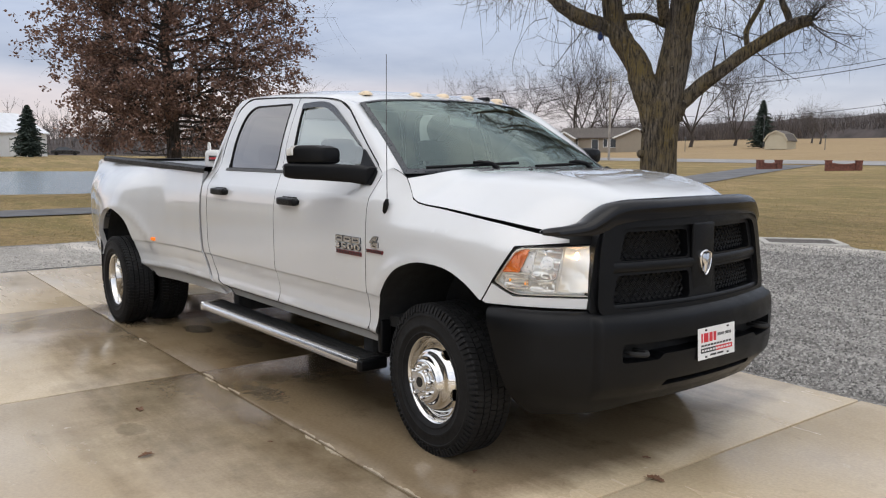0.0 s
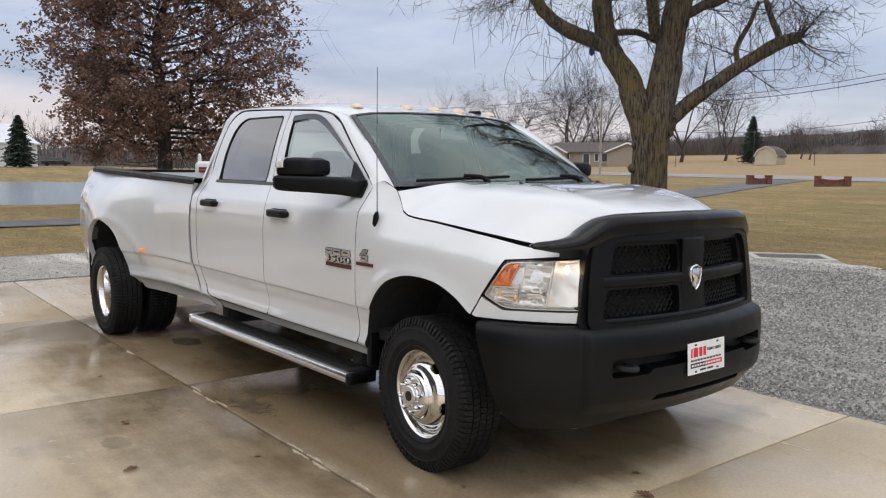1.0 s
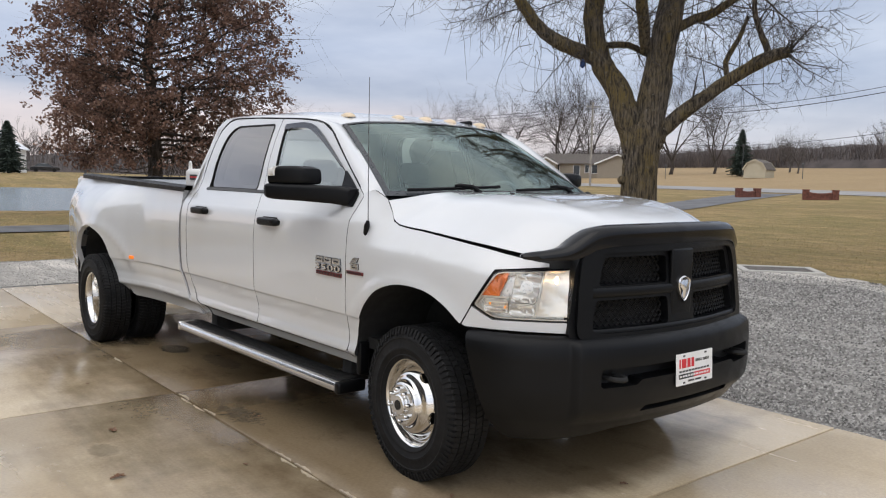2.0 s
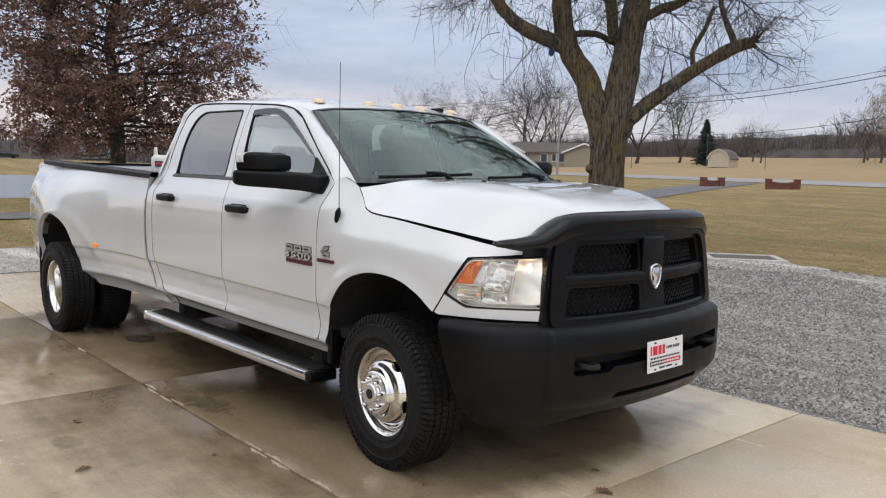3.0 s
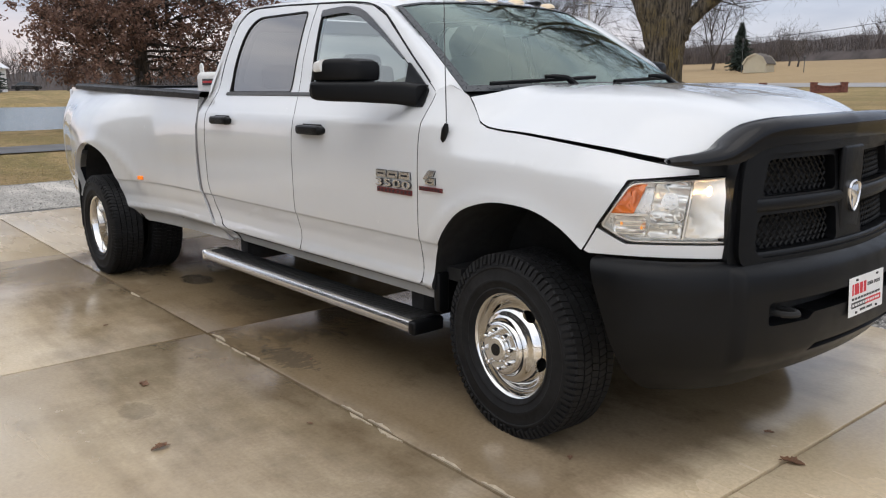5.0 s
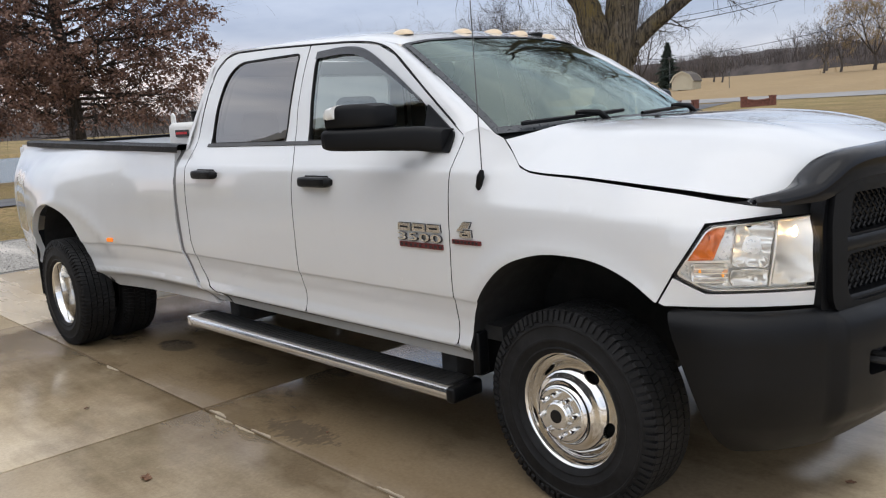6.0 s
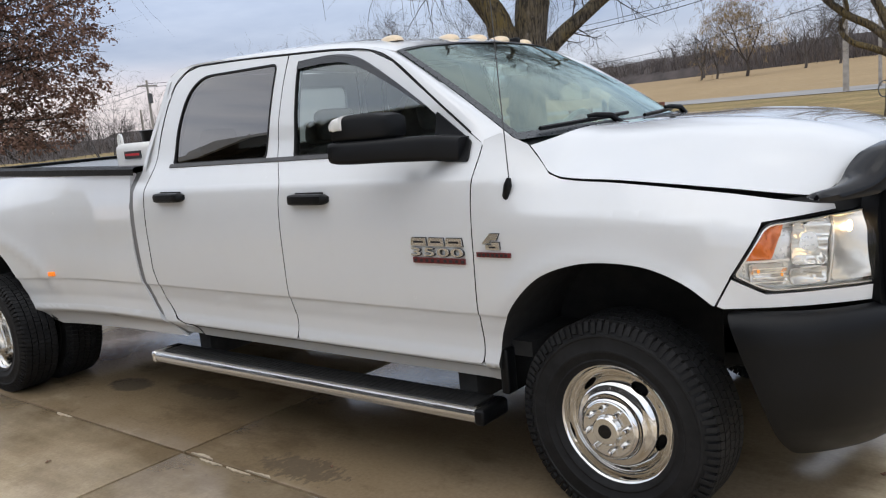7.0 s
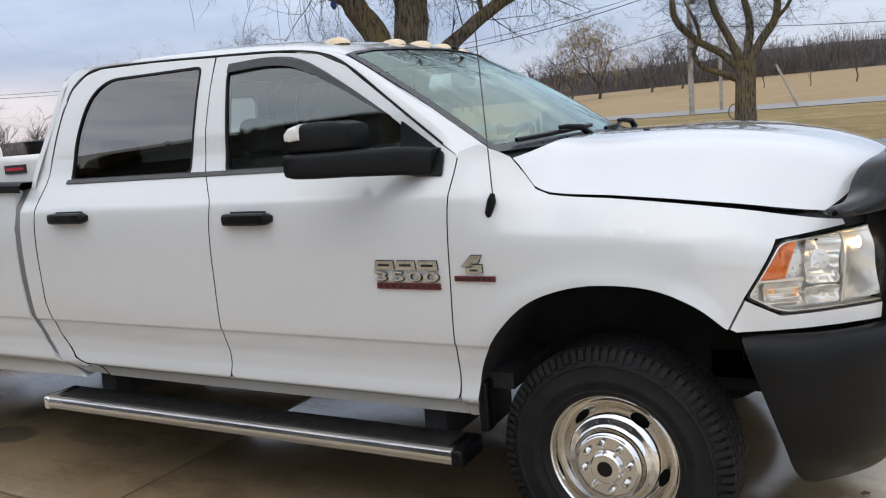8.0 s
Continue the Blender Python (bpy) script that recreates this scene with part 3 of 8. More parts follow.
OAK_LEAF = leaf_mat("dry_oak_leaves", (0.125, 0.074, 0.057), (0.215, 0.126, 0.093), (0.34, 0.21, 0.155), 0.42)
WILLOW_TWIG = simple("willow_twigs", (0.27, 0.185, 0.085), 0.9, var=0.25, scale=3)
NEEDLE = leaf_mat("spruce_needles", (0.028, 0.042, 0.034), (0.055, 0.076, 0.060), (0.095, 0.122, 0.096))
POLE_WOOD = simple("weathered_pole", (0.30, 0.27, 0.235), 0.9, var=0.25, scale=2.5, bumps=0.4, bscale=30)
WIRE = simple("wire", (0.03, 0.03, 0.032), 0.7, var=0.1)
SIDING = siding_mat("beige_siding", (0.28, 0.24, 0.185))
WHITE_SIDING = siding_mat("white_siding", (0.74, 0.74, 0.73), 0.3)
CREAM_SIDING = siding_mat("cream_siding", (0.46, 0.41, 0.30), 0.25)
SHINGLE = simple("brown_shingle", (0.105, 0.090, 0.078), 0.9, var=0.3, scale=4, bumps=0.5, bscale=14)
WHITE_TRIM = simple("white_trim", (0.76, 0.76, 0.74), 0.6, var=0.06, scale=3)
HOUSE_GLASS = simple("dark_window", (0.03, 0.035, 0.04), 0.12, var=0.2, scale=2)
METAL_ROOF = simple("white_metal_roof", (0.72, 0.73, 0.75), 0.45, 0.2, var=0.08, scale=1.5)


def water_mat():
    m, nt, b = nodes_of("pond_water")
    b.inputs["Base Color"].default_value = (0.14, 0.175, 0.195, 1)
    b.inputs["Roughness"].default_value = 0.20
    n = tex_noise(nt, 5.0, 5, 0.6, "Object", (1.0, 0.5, 1))
    bump(nt, b, n, 1.0, 0.12)
    return m


WATER = water_mat()

# ---- ground sheet ----
xs = np.unique(np.concatenate([np.linspace(-1500, -160, 10), np.linspace(-150, -84, 16), np.linspace(-84, -24, 50), np.linspace(-24, 12, 25), np.linspace(12, 80, 14), np.linspace(90, 900, 8)]))
ys = np.unique(np.concatenate([np.linspace(-700, -60, 6), np.linspace(-50, 70, 81), np.linspace(70, 200, 30), np.linspace(220, 1500, 12)]))
bm = bmesh.new()
vs = grid(bm, [[(x, y, ground_z(x, y) - 0.035) for x in xs] for y in ys])
for f_ in bm.faces:
    c_ = f_.calc_center_median()
    f_.material_index = 1 if NX * c_.x + NY * c_.y > 54 else 0
g = part("ground", bm, GRASS, mats=[GRASS, FIELD])
tagged(g, "dormant tan and green lawn rising to dry fields", "ground", kind="structure")


def sheet(name, outline, mat, lift, label, cat, step=1.0, thick=0.0):
    """A thin layer over the ground, following it, cut to an outline."""
    b = bmesh.new()
    vs_ = [b.verts.new((p[0], p[1], 0)) for p in outline]
    es = [b.edges.new((vs_[i - 1], vs_[i])) for i in range(len(vs_))]
    bmesh.ops.triangle_fill(b, edges=es, use_beauty=True, normal=(0, 0, 1))
    px, py = [p[0] for p in outline], [p[1] for p in outline]
    for k in np.arange(math.floor(min(px)), max(px), step):
        bmesh.ops.bisect_plane(b, geom=b.verts[:] + b.edges[:] + b.faces[:], dist=1e-4, plane_co=(k, 0, 0), plane_no=(1, 0, 0))
    for k in np.arange(math.floor(min(py)), max(py), step):
        bmesh.ops.bisect_plane(b, geom=b.verts[:] + b.edges[:] + b.faces[:], dist=1e-4, plane_co=(0, k, 0), plane_no=(0, 1, 0))
    for v in b.verts:
        v.co.z = ground_z(v.co.x, v.co.y) + lift
    bmesh.ops.recalc_face_normals(b, faces=b.faces[:])
    if b.faces[:] and sum(f.normal.z for f in b.faces) < 0:
        bmesh.ops.reverse_faces(b, faces=b.faces[:])
    o = part(name, b, mat)
    return tagged(o, label, cat, kind="structure")


# gravel yard round the slab
gravel_edge = spline([(-11.4, -40), (-11.6, -14), (-11.5, -1), (-11.2, 2), (-10.5, 6), (-8.5, 9.4), (-6, 10.3), (-4.9, 10.4), (-3.3, 10.5), (-1.5, 9.8), (3, 9.4), (12, 9.2), (30, 9.6)], 8)
rnd = random.Random(5)
gravel_edge = [(p[0] + rnd.uniform(-0.14, 0.14), p[1] + rnd.uniform(-0.14, 0.14)) for p in gravel_edge]
sheet("gravel_yard", gravel_edge + [(30, 1.0), (-7.9, 1.0), (-7.9, -40)], GRAVEL, -0.012, "grey crushed gravel yard beside the slab", "gravel", 2.0)
sheet("gravel_border", [(p[0] + 0.1, p[1] - 0.05) for p in gravel_edge[20:]] + [(p[0] + (1.4 if p[0] < -9 else 0.3), p[1] - 1.35 + 0.5 * math.sin(p[0] * 2.1)) for p in reversed(gravel_edge[20:])], GRAVEL_PALE, -0.006, "pale worn gravel along the lawn", "gravel", 2.0)
sheet("gravel_border", [(-11.3, -30), (-11.3, 2.5), (-8.35, 2.4), (-8.25, -30)], GRAVEL_PALE, -0.005, "pale gravel strip behind the slab", "gravel", 2.0)

# asphalt drive that runs past the pond bank and out between the walls, and the street
drive = spline([(-19.4, -60), (-19.3, -20), (-19.2, 0), (-19.3, 10), (-19.8, 20), (-21.2, 30), (-23.6, 38), (-25.8, 46), (-28.5, 56)], 8)
wid = [1.15 + 0.5 * smooth(10, 40, p[1]) for p in drive]
left, right = [], []
for i, p in enumerate(drive):
    d = np.array(drive[min(i + 1, len(drive) - 1)]) - np.array(drive[max(i - 1, 0)])
    d /= np.linalg.norm(d)
    left.append((p[0] - d[1] * wid[i], p[1] + d[0] * wid[i]))
    right.append((p[0] + d[1] * wid[i], p[1] - d[0] * wid[i]))
sheet("asphalt_drive", left + list(reversed(right)), ASPHALT, -0.005, "narrow grey asphalt drive across the lawn", "drive", 3.0)
sheet("street", [along(48.5, 260), along(56.5, 260), along(56.5, -200), along(48.5, -200)], STREET, 0.0, "pale grey country road beyond the lawn", "road", 6.0)
# pond
b = bmesh.new()
ring = [(-56 + 27.5 * math.cos(a), 6 + 36 * math.sin(a), -0.34) for a in np.linspace(0, 2 * math.pi, 72, endpoint=False)]
b.faces.new([b.verts.new(p) for p in ring])
o = part("pond", b, WATER)
tagged(o, "still grey-blue pond between grassy banks", "water", kind="structure")

# ---- far woods on the hill, the thicket at their foot and scattered bushes ----
rnd = random.Random(11)


def far_tree(buf, seed):
    """A far bare tree a metre high: forking stems that thin out to twigs."""
    rd = random.Random(seed)

    def fork(p, d, l, w, lev):
        q = p + d * l * 0.5 + np.array([rd.gauss(0, 0.05), rd.gauss(0, 0.05), 0]) * l
        r = p + d * l
        buf.tube([p, q, r], [w, w * 0.8, w * 0.55], 3)
        if lev == 0:
            return
        for k in range((5, 4, 4)[lev - 1] if lev < 3 else 5):
            t = rd.uniform(0.35, 1.0)
            nd = d + np.array([rd.gauss(0, 0.5), rd.gauss(0, 0.5), rd.gauss(0.12, 0.25)])
            fork(p + (r - p) * t, nd / np.linalg.norm(nd), l * rd.uniform(0.5, 0.8), w * 0.5, lev - 1)

    fork(np.zeros(3), np.array([rd.gauss(0, 0.05), rd.gauss(0, 0.05), 1.0]), 0.46, 0.013, 3)


woods = Buf()
kinds = []
for k in range(9):
    one = Buf()
    far_tree(one, 40 + k)
    kinds.append(one)
for k in range(400):
    s = 138 + abs(rnd.gauss(0, 1)) * 22
    r = -430 + 520 * rnd.random()
    x, y = along(s, r)
    woods.stamp(rnd.choice(kinds), x, y, ground_z(x, y) - 0.3, rnd.uniform(6.0, 10.5) * (0.9 + 0.2 * math.sin(r * 0.05)), rnd.uniform(0, 6.28))
for k in range(150):
    x, y = rnd.uniform(-230, -150), rnd.uniform(-40, 120)
    woods.stamp(rnd.choice(kinds), x, y, ground_z(x, y) - 0.3, rnd.uniform(7, 12), rnd.uniform(0, 6.28))
# the mass of upright stems and brush between the trees
gen = np.random.default_rng(4)
n_ = 70000
rr_, ss_ = gen.uniform(-460, 110, n_), 136.5 + np.abs(gen.normal(0, 1, n_)) * 16
pos_ = [along(a_, b_) for a_, b_ in zip(ss_, rr_)]
wx_, wy_ = gen.uniform(-190, -148, 9000), gen.uniform(-70, 140, 9000)
pos_ += list(zip(wx_, wy_))
for x, y in pos_:
    h = rnd.uniform(1.2, 3.6) * (1.2 + 0.7 * noise.noise((x * 0.05, y * 0.05, 0)))
    z = ground_z(x, y) - 0.2 + rnd.uniform(0, 2.2)
    w_ = rnd.uniform(0.03, 0.09)
    a = rnd.uniform(0, 6.28)
    lx, ly = rnd.gauss(0, 0.22) * h, rnd.gauss(0, 0.22) * h
    i = len(woods.v)
    woods.v += [(x - w_ * math.cos(a), y - w_ * math.sin(a), z), (x + w_ * math.cos(a), y + w_ * math.sin(a), z), (x + lx, y + ly, z + h)]
    woods.f.append((i, i + 1, i + 2))
    woods.m.append(0)
o = woods.link("far_woods", [WOODS], None, "", False)
tagged(o, "bare brown winter woods along the hill", "woods", kind="stuff")
b = bmesh.new()
rows = []
for r in np.linspace(-480, 130, 240):
    row = []
    for ds, h in ((0, 0), (2.0, 2.2), (8, 4.2), (22, 5.6), (60, 5.0)):
        x, y = along(139 + ds + 5 * math.sin(r * 0.07), r)
        row.append((x, y, ground_z(x, y) + h * (0.75 + 0.35 * noise.noise((r * 0.11, ds * 0.3, 0))) - 0.2))
    rows.append(row)
grid(b, rows)
o = part("thicket", b, THICKET)
tagged(o, "dark leafless thicket at the foot of the woods", "woods", kind="stuff")
b = bmesh.new()
rows = []
for y in np.linspace(-90, 150, 90):
    row = []
    for dx, h in ((0, 0), (-3, 2.0), (-12, 4.5), (-60, 5.0)):
        x = -158 + dx + 8 * math.sin(y * 0.05)
        row.append((x, y, ground_z(x, y) + h * (0.7 + 0.5 * noise.noise((y * 0.13, dx, 3))) - 0.2))
    rows.append(row)
grid(b, rows)
o = part("thicket", b, THICKET)
tagged(o, "dark leafless thicket beyond the pond", "woods", kind="stuff")


# ---- trees ----
def grow(buf, p, d, length, radius, level, top, rnd, kids, up=0.05, wob=0.25, tips=None, droop=0.0, mat=0, sides=None, thin=0.0035):
    """One limb and what grows from it."""
    n = max(3, int(length / max(0.25, length / 7)))
    pts, rad = [np.array(p, float)], [radius]
    d = np.array(d, float)
    for i in range(n):
        d = d + np.array([rnd.gauss(0, wob), rnd.gauss(0, wob), rnd.gauss(0, wob) + up - droop * (i / n)]) * 0.5
        d /= np.linalg.norm(d)
        pts.append(pts[-1] + d * length / n)
        rad.append(radius * (1 - (0.72 if level > 0 else 0.9) * (i + 1) / n))
    buf.tube(pts, rad, sides or max(3, 7 - 2 * (top - level)), mat)
    if level == 0:
        if tips is not None:
            tips.append((pts[-1], d))
            tips.append((pts[len(pts) // 2], d))
        return
    for k in range(kids[top - level]):
        t = rnd.uniform(0.25, 1.0)
        i = min(int(t * n), n - 1)
        q = pts[i] + (pts[i + 1] - pts[i]) * (t * n - i if t < 1 else 1)
        ax = pts[i + 1] - pts[i]
        ax /= np.linalg.norm(ax)
        side_ = np.cross(ax, [rnd.gauss(0, 1), rnd.gauss(0, 1), rnd.gauss(0, 1)])
        side_ /= np.linalg.norm(side_) + 1e-9
        nd = ax * rnd.uniform(0.45, 0.9) + side_ * rnd.uniform(0.6, 1.0)
        nd /= np.linalg.norm(nd)
        grow(buf, q, nd, length * rnd.uniform(0.40, 0.68), max(rad[i] * rnd.uniform(0.40, 0.6), thin), level - 1, top, rnd, kids, up, wob, tips, droop, mat, sides, thin)


def local(base, yaw):
    """Turns (across, deep, up) metres at a tree into the world."""
    c, s = math.cos(yaw), math.sin(yaw)
    return lambda a, d, z: np.array([base[0] + a * c - d * s, base[1] + a * s + d * c, z])


def near_maple():
    rnd = random.Random(3)
    tree = thing("maple_tree", "bare old maple with mossy furrowed bark on the lawn", "tree", at=(-7.9, 11.5, 0))
    w = local((0, 0), radians(38.5))
    buf = Buf()
    # trunk with root flare
    pts = [w(0.02, 0, -0.1), w(0.0, 0, 0.35), w(-0.02, 0, 1.0), w(-0.02, 0, 1.8), w(0.02, 0, 2.45), w(0.05, 0, 2.8)]
    fine = spline([(*p, r) for p, r in zip(pts, [0.56, 0.45, 0.395, 0.38, 0.40, 0.35])], 14)
    k0 = len(buf.v)
    buf.tube([q[:3] for q in fine], [q[3] for q in fine], 72)
    axis = {k0 + i * 72 + j: (q, j) for i, q in enumerate(fine) for j in range(72)}
    for i_, (q, j) in axis.items():
        v = np.array(buf.v[i_])
        d = v - np.array(q[:3])
        n_ = noise.noise((math.cos(j * 0.0873) * 7 + q[2] * 0.5, math.sin(j * 0.0873) * 7, q[2] * 1.3)) + 0.5 * noise.noise((math.cos(j * 0.0873) * 17, math.sin(j * 0.0873) * 17, q[2] * 3.0))
        buf.v[i_] = (v + d / (np.linalg.norm(d) + 1e-6) * 0.032 * n_).tolist()
    limbs = [
        ([(-0.12, 0.0, 2.2), (-0.32, 0.0, 2.85), (-0.60, 0.05, 3.60), (-0.98, 0.05, 4.20), (-1.15, 0.0, 5.1), (-1.15, -0.2, 6.6), (-1.5, -0.3, 9.0), (-1.4, -0.2, 11.5)], [0.30, 0.30, 0.255, 0.235, 0.21, 0.17, 0.11, 0.03]),
        ([(0.10, 0.0, 2.3), (0.16, 0.0, 2.95), (0.30, 0.0, 4.0), (0.46, 0.0, 5.1), (0.62, 0.1, 6.8), (0.5, 0.3, 9.2), (0.9, 0.3, 12.5)], [0.33, 0.325, 0.31, 0.28, 0.21, 0.13, 0.03]),
        ([(0.22, 0.0, 2.35), (0.52, -0.05, 2.75), (1.15, -0.15, 3.28), (1.95, -0.2, 3.85), (2.55, -0.25, 4.20), (2.92, -0.3, 4.28)], [0.19, 0.165, 0.145, 0.135, 0.14, 0.10]),
        ([(-0.95, 0.05, 4.15), (-1.35, 0.0, 4.35), (-1.95, -0.1, 4.60), (-2.45, -0.2, 5.02), (-3.0, -0.4, 5.9), (-3.9, -0.6, 7.6), (-4.6, -0.8, 9.6)], [0.18, 0.17, 0.155, 0.14, 0.115, 0.07, 0.02]),
        ([(-0.95, 0.05, 4.5), (-0.4, 0.3, 4.55), (0.05, 0.4, 4.35)], [0.075, 0.07, 0.06]),
        ([(0.50, 0.05, 4.75), (0.95, 0.2, 5.05), (1.7, 0.3, 5.4), (2.8, 0.4, 6.6), (3.6, 0.6, 8.6)], [0.11, 0.105, 0.09, 0.06, 0.02]),
        ([(1.75, -0.18, 3.70), (1.68, -0.1, 4.1), (1.92, 0.0, 4.6), (2.1, 0.1, 5.1)], [0.06, 0.055, 0.05, 0.035]),
        ([(2.55, -0.25, 4.2), (2.35, -0.3, 4.6), (2.15, -0.4, 5.2), (2.3, -0.5, 6.4)], [0.075, 0.065, 0.05, 0.02]),
        ([(0.0, 0.1, 3.2), (0.2, 1.0, 4.4), (0.5, 2.2, 6.0), (0.6, 3.4, 8.5)], [0.15, 0.13, 0.10, 0.03]),
        ([(0.0, -0.1, 4.4), (-0.2, -1.1, 5.6), (-0.3, -2.4, 7.4), (0.1, -3.4, 9.5)], [0.13, 0.12, 0.09, 0.03]),
        ([(-1.1, 0.0, 5.6), (-2.0, 0.5, 6.8), (-2.9, 1.0, 8.8)], [0.09, 0.07, 0.02]),
        ([(0.5, 0.1, 6.0), (1.4, -0.6, 7.4), (2.2, -1.2, 9.6)], [0.10, 0.08, 0.02]),
    ]
    for pts, rad in limbs:
        fine = spline([(*w(*p), r) for p, r in zip(pts, rad)], 4)
        fine = [(q[0] + rnd.gauss(0, 0.012), q[1] + rnd.gauss(0, 0.012), q[2], max(q[3], 0.01) * rnd.uniform(0.95, 1.07)) for q in fine]
        buf.tube([q[:3] for q in fine], [q[3] for q in fine], 14)
    trunk = buf.link("trunk", [BARK], tree)
    # shoots
    tw = Buf()
    for li, (pts, rad) in enumerate(limbs):
        ends = spline([w(*p) for p in pts], 5)
        rr = np.interp(np.linspace(0, 1, len(ends)), np.linspace(0, 1, len(rad)), rad)
        n = {2: 34, 3: 34, 4: 5, 6: 8, 7: 12}.get(li, 24)
        for k in range(n):
            t = rnd.uniform(0.35 if li in (0, 1) else 0.15, 1.0) if li != 2 else rnd.choice([rnd.uniform(0.3, 1), rnd.uniform(0.9, 1.0)])
            i = min(int(t * (len(ends) - 1)), len(ends) - 2)
            p = np.array(ends[i])
            ax = np.array(ends[i + 1]) - p
            ax /= np.linalg.norm(ax)
            sd = np.cross(ax, [rnd.gauss(0, 1), rnd.gauss(0, 1), rnd.gauss(0, 1)])
            sd /= np.linalg.norm(sd) + 1e-9
            d = ax * rnd.uniform(0.1, 0.9) + sd
            low = p[2] < 5.6
            grow(tw, p, d / np.linalg.norm(d), rnd.uniform(0.7, 1.7) * (0.8 if low else 1.25), min(rr[i] * 0.32, rnd.uniform(0.009, 0.020)), 2, 2, rnd, (5, 4), rnd.uniform(-0.05, 0.16), 0.22, None, rnd.choice([0, 0, 0.35]), 0, 4)
    # the spreading upper crown
    for pts, rad in limbs:
        ends = spline([w(*p) for p in pts], 5)
        high = [i for i, p in enumerate(ends[:-1]) if p[2] > 5.6]
        for k in range(min(16, len(high))):
            i = rnd.choice(high)
            ax = np.array(ends[i + 1]) - np.array(ends[i])
            ax /= np.linalg.norm(ax)
            sd = np.cross(ax, [rnd.gauss(0, 1), rnd.gauss(0, 1), rnd.gauss(0, 1)])
            sd /= np.linalg.norm(sd) + 1e-9
            d = ax * rnd.uniform(0.3, 0.8) + sd
            grow(tw, ends[i], d / np.linalg.norm(d), rnd.uniform(1.6, 3.0), rnd.uniform(0.030, 0.055), 3, 3, rnd, (7, 5, 4), 0.06, 0.22, None, 0, 0, 4, 0.006)
    # hanging whips on the lower side
    for k in range(120):
        a_ = rnd.choice([rnd.uniform(-4.6, -0.9), rnd.uniform(-3.6, -0.9), rnd.uniform(0.6, 2.9)])
        p = w(a_, rnd.uniform(-0.8, 0.8), rnd.uniform(4.3, 5.6) + (0.9 if a_ < -2.5 else 0))
        pts = [p]
        d = np.array([rnd.gauss(0, 0.5), rnd.gauss(0, 0.5), 0.1])
        for i in range(6):
            d = d * 0.7 + np.array([rnd.gauss(0, 0.12), rnd.gauss(0, 0.12), -0.28])
            pts.append(pts[-1] + d * rnd.uniform(0.25, 0.4))
        tw.tube(pts, [0.007, 0.0065, 0.006, 0.005, 0.0045, 0.004, 0.003], 4)
    tw.link("crown", [BARK_GREY], tree, "bare twigs")
    # burrs on the trunk
    for a, z, r in ((-0.36, 2.05, 0.075), (-0.40, 1.55, 0.10), (0.38, 2.3, 0.08)):
        b = bmesh.new()
        bmesh.ops.create_icosphere(b, subdivisions=3, radius=r, matrix=Matrix.Translation(w(a, -0.15, z)))
        for v in b.verts:
            v.co += v.co.normalized() * 0.2 * r * noise.noise(v.co * 14)
        part("burr", b, BARK, tree)
    # small blue ornament hanging from the left stem
    orn = thing("hanging_ornament", "small blue ornament hanging on a wire in the maple", "ornament", at=(-7.9 + w(-1.35, -0.2, 0)[0], 11.5 + w(-1.35, -0.2, 0)[1], 3.98))
    b = bmesh.new()
    tube(b, [(0, 0, 0.0), (0, 0, 0.05), (0, 0, 0.14), (0, 0, 0.20)], [0.01, 0.06, 0.06, 0.01], 8)
    part("body", b, simple("blue_plastic", (0.015, 0.045, 0.16), 0.35, var=0.2), orn)
    b = bmesh.new()
    tube(b, [(0, 0, 0.19), (0, 0, 0.42)], 0.004, 5)
    part("wire", b, WIRE, orn)


near_maple()


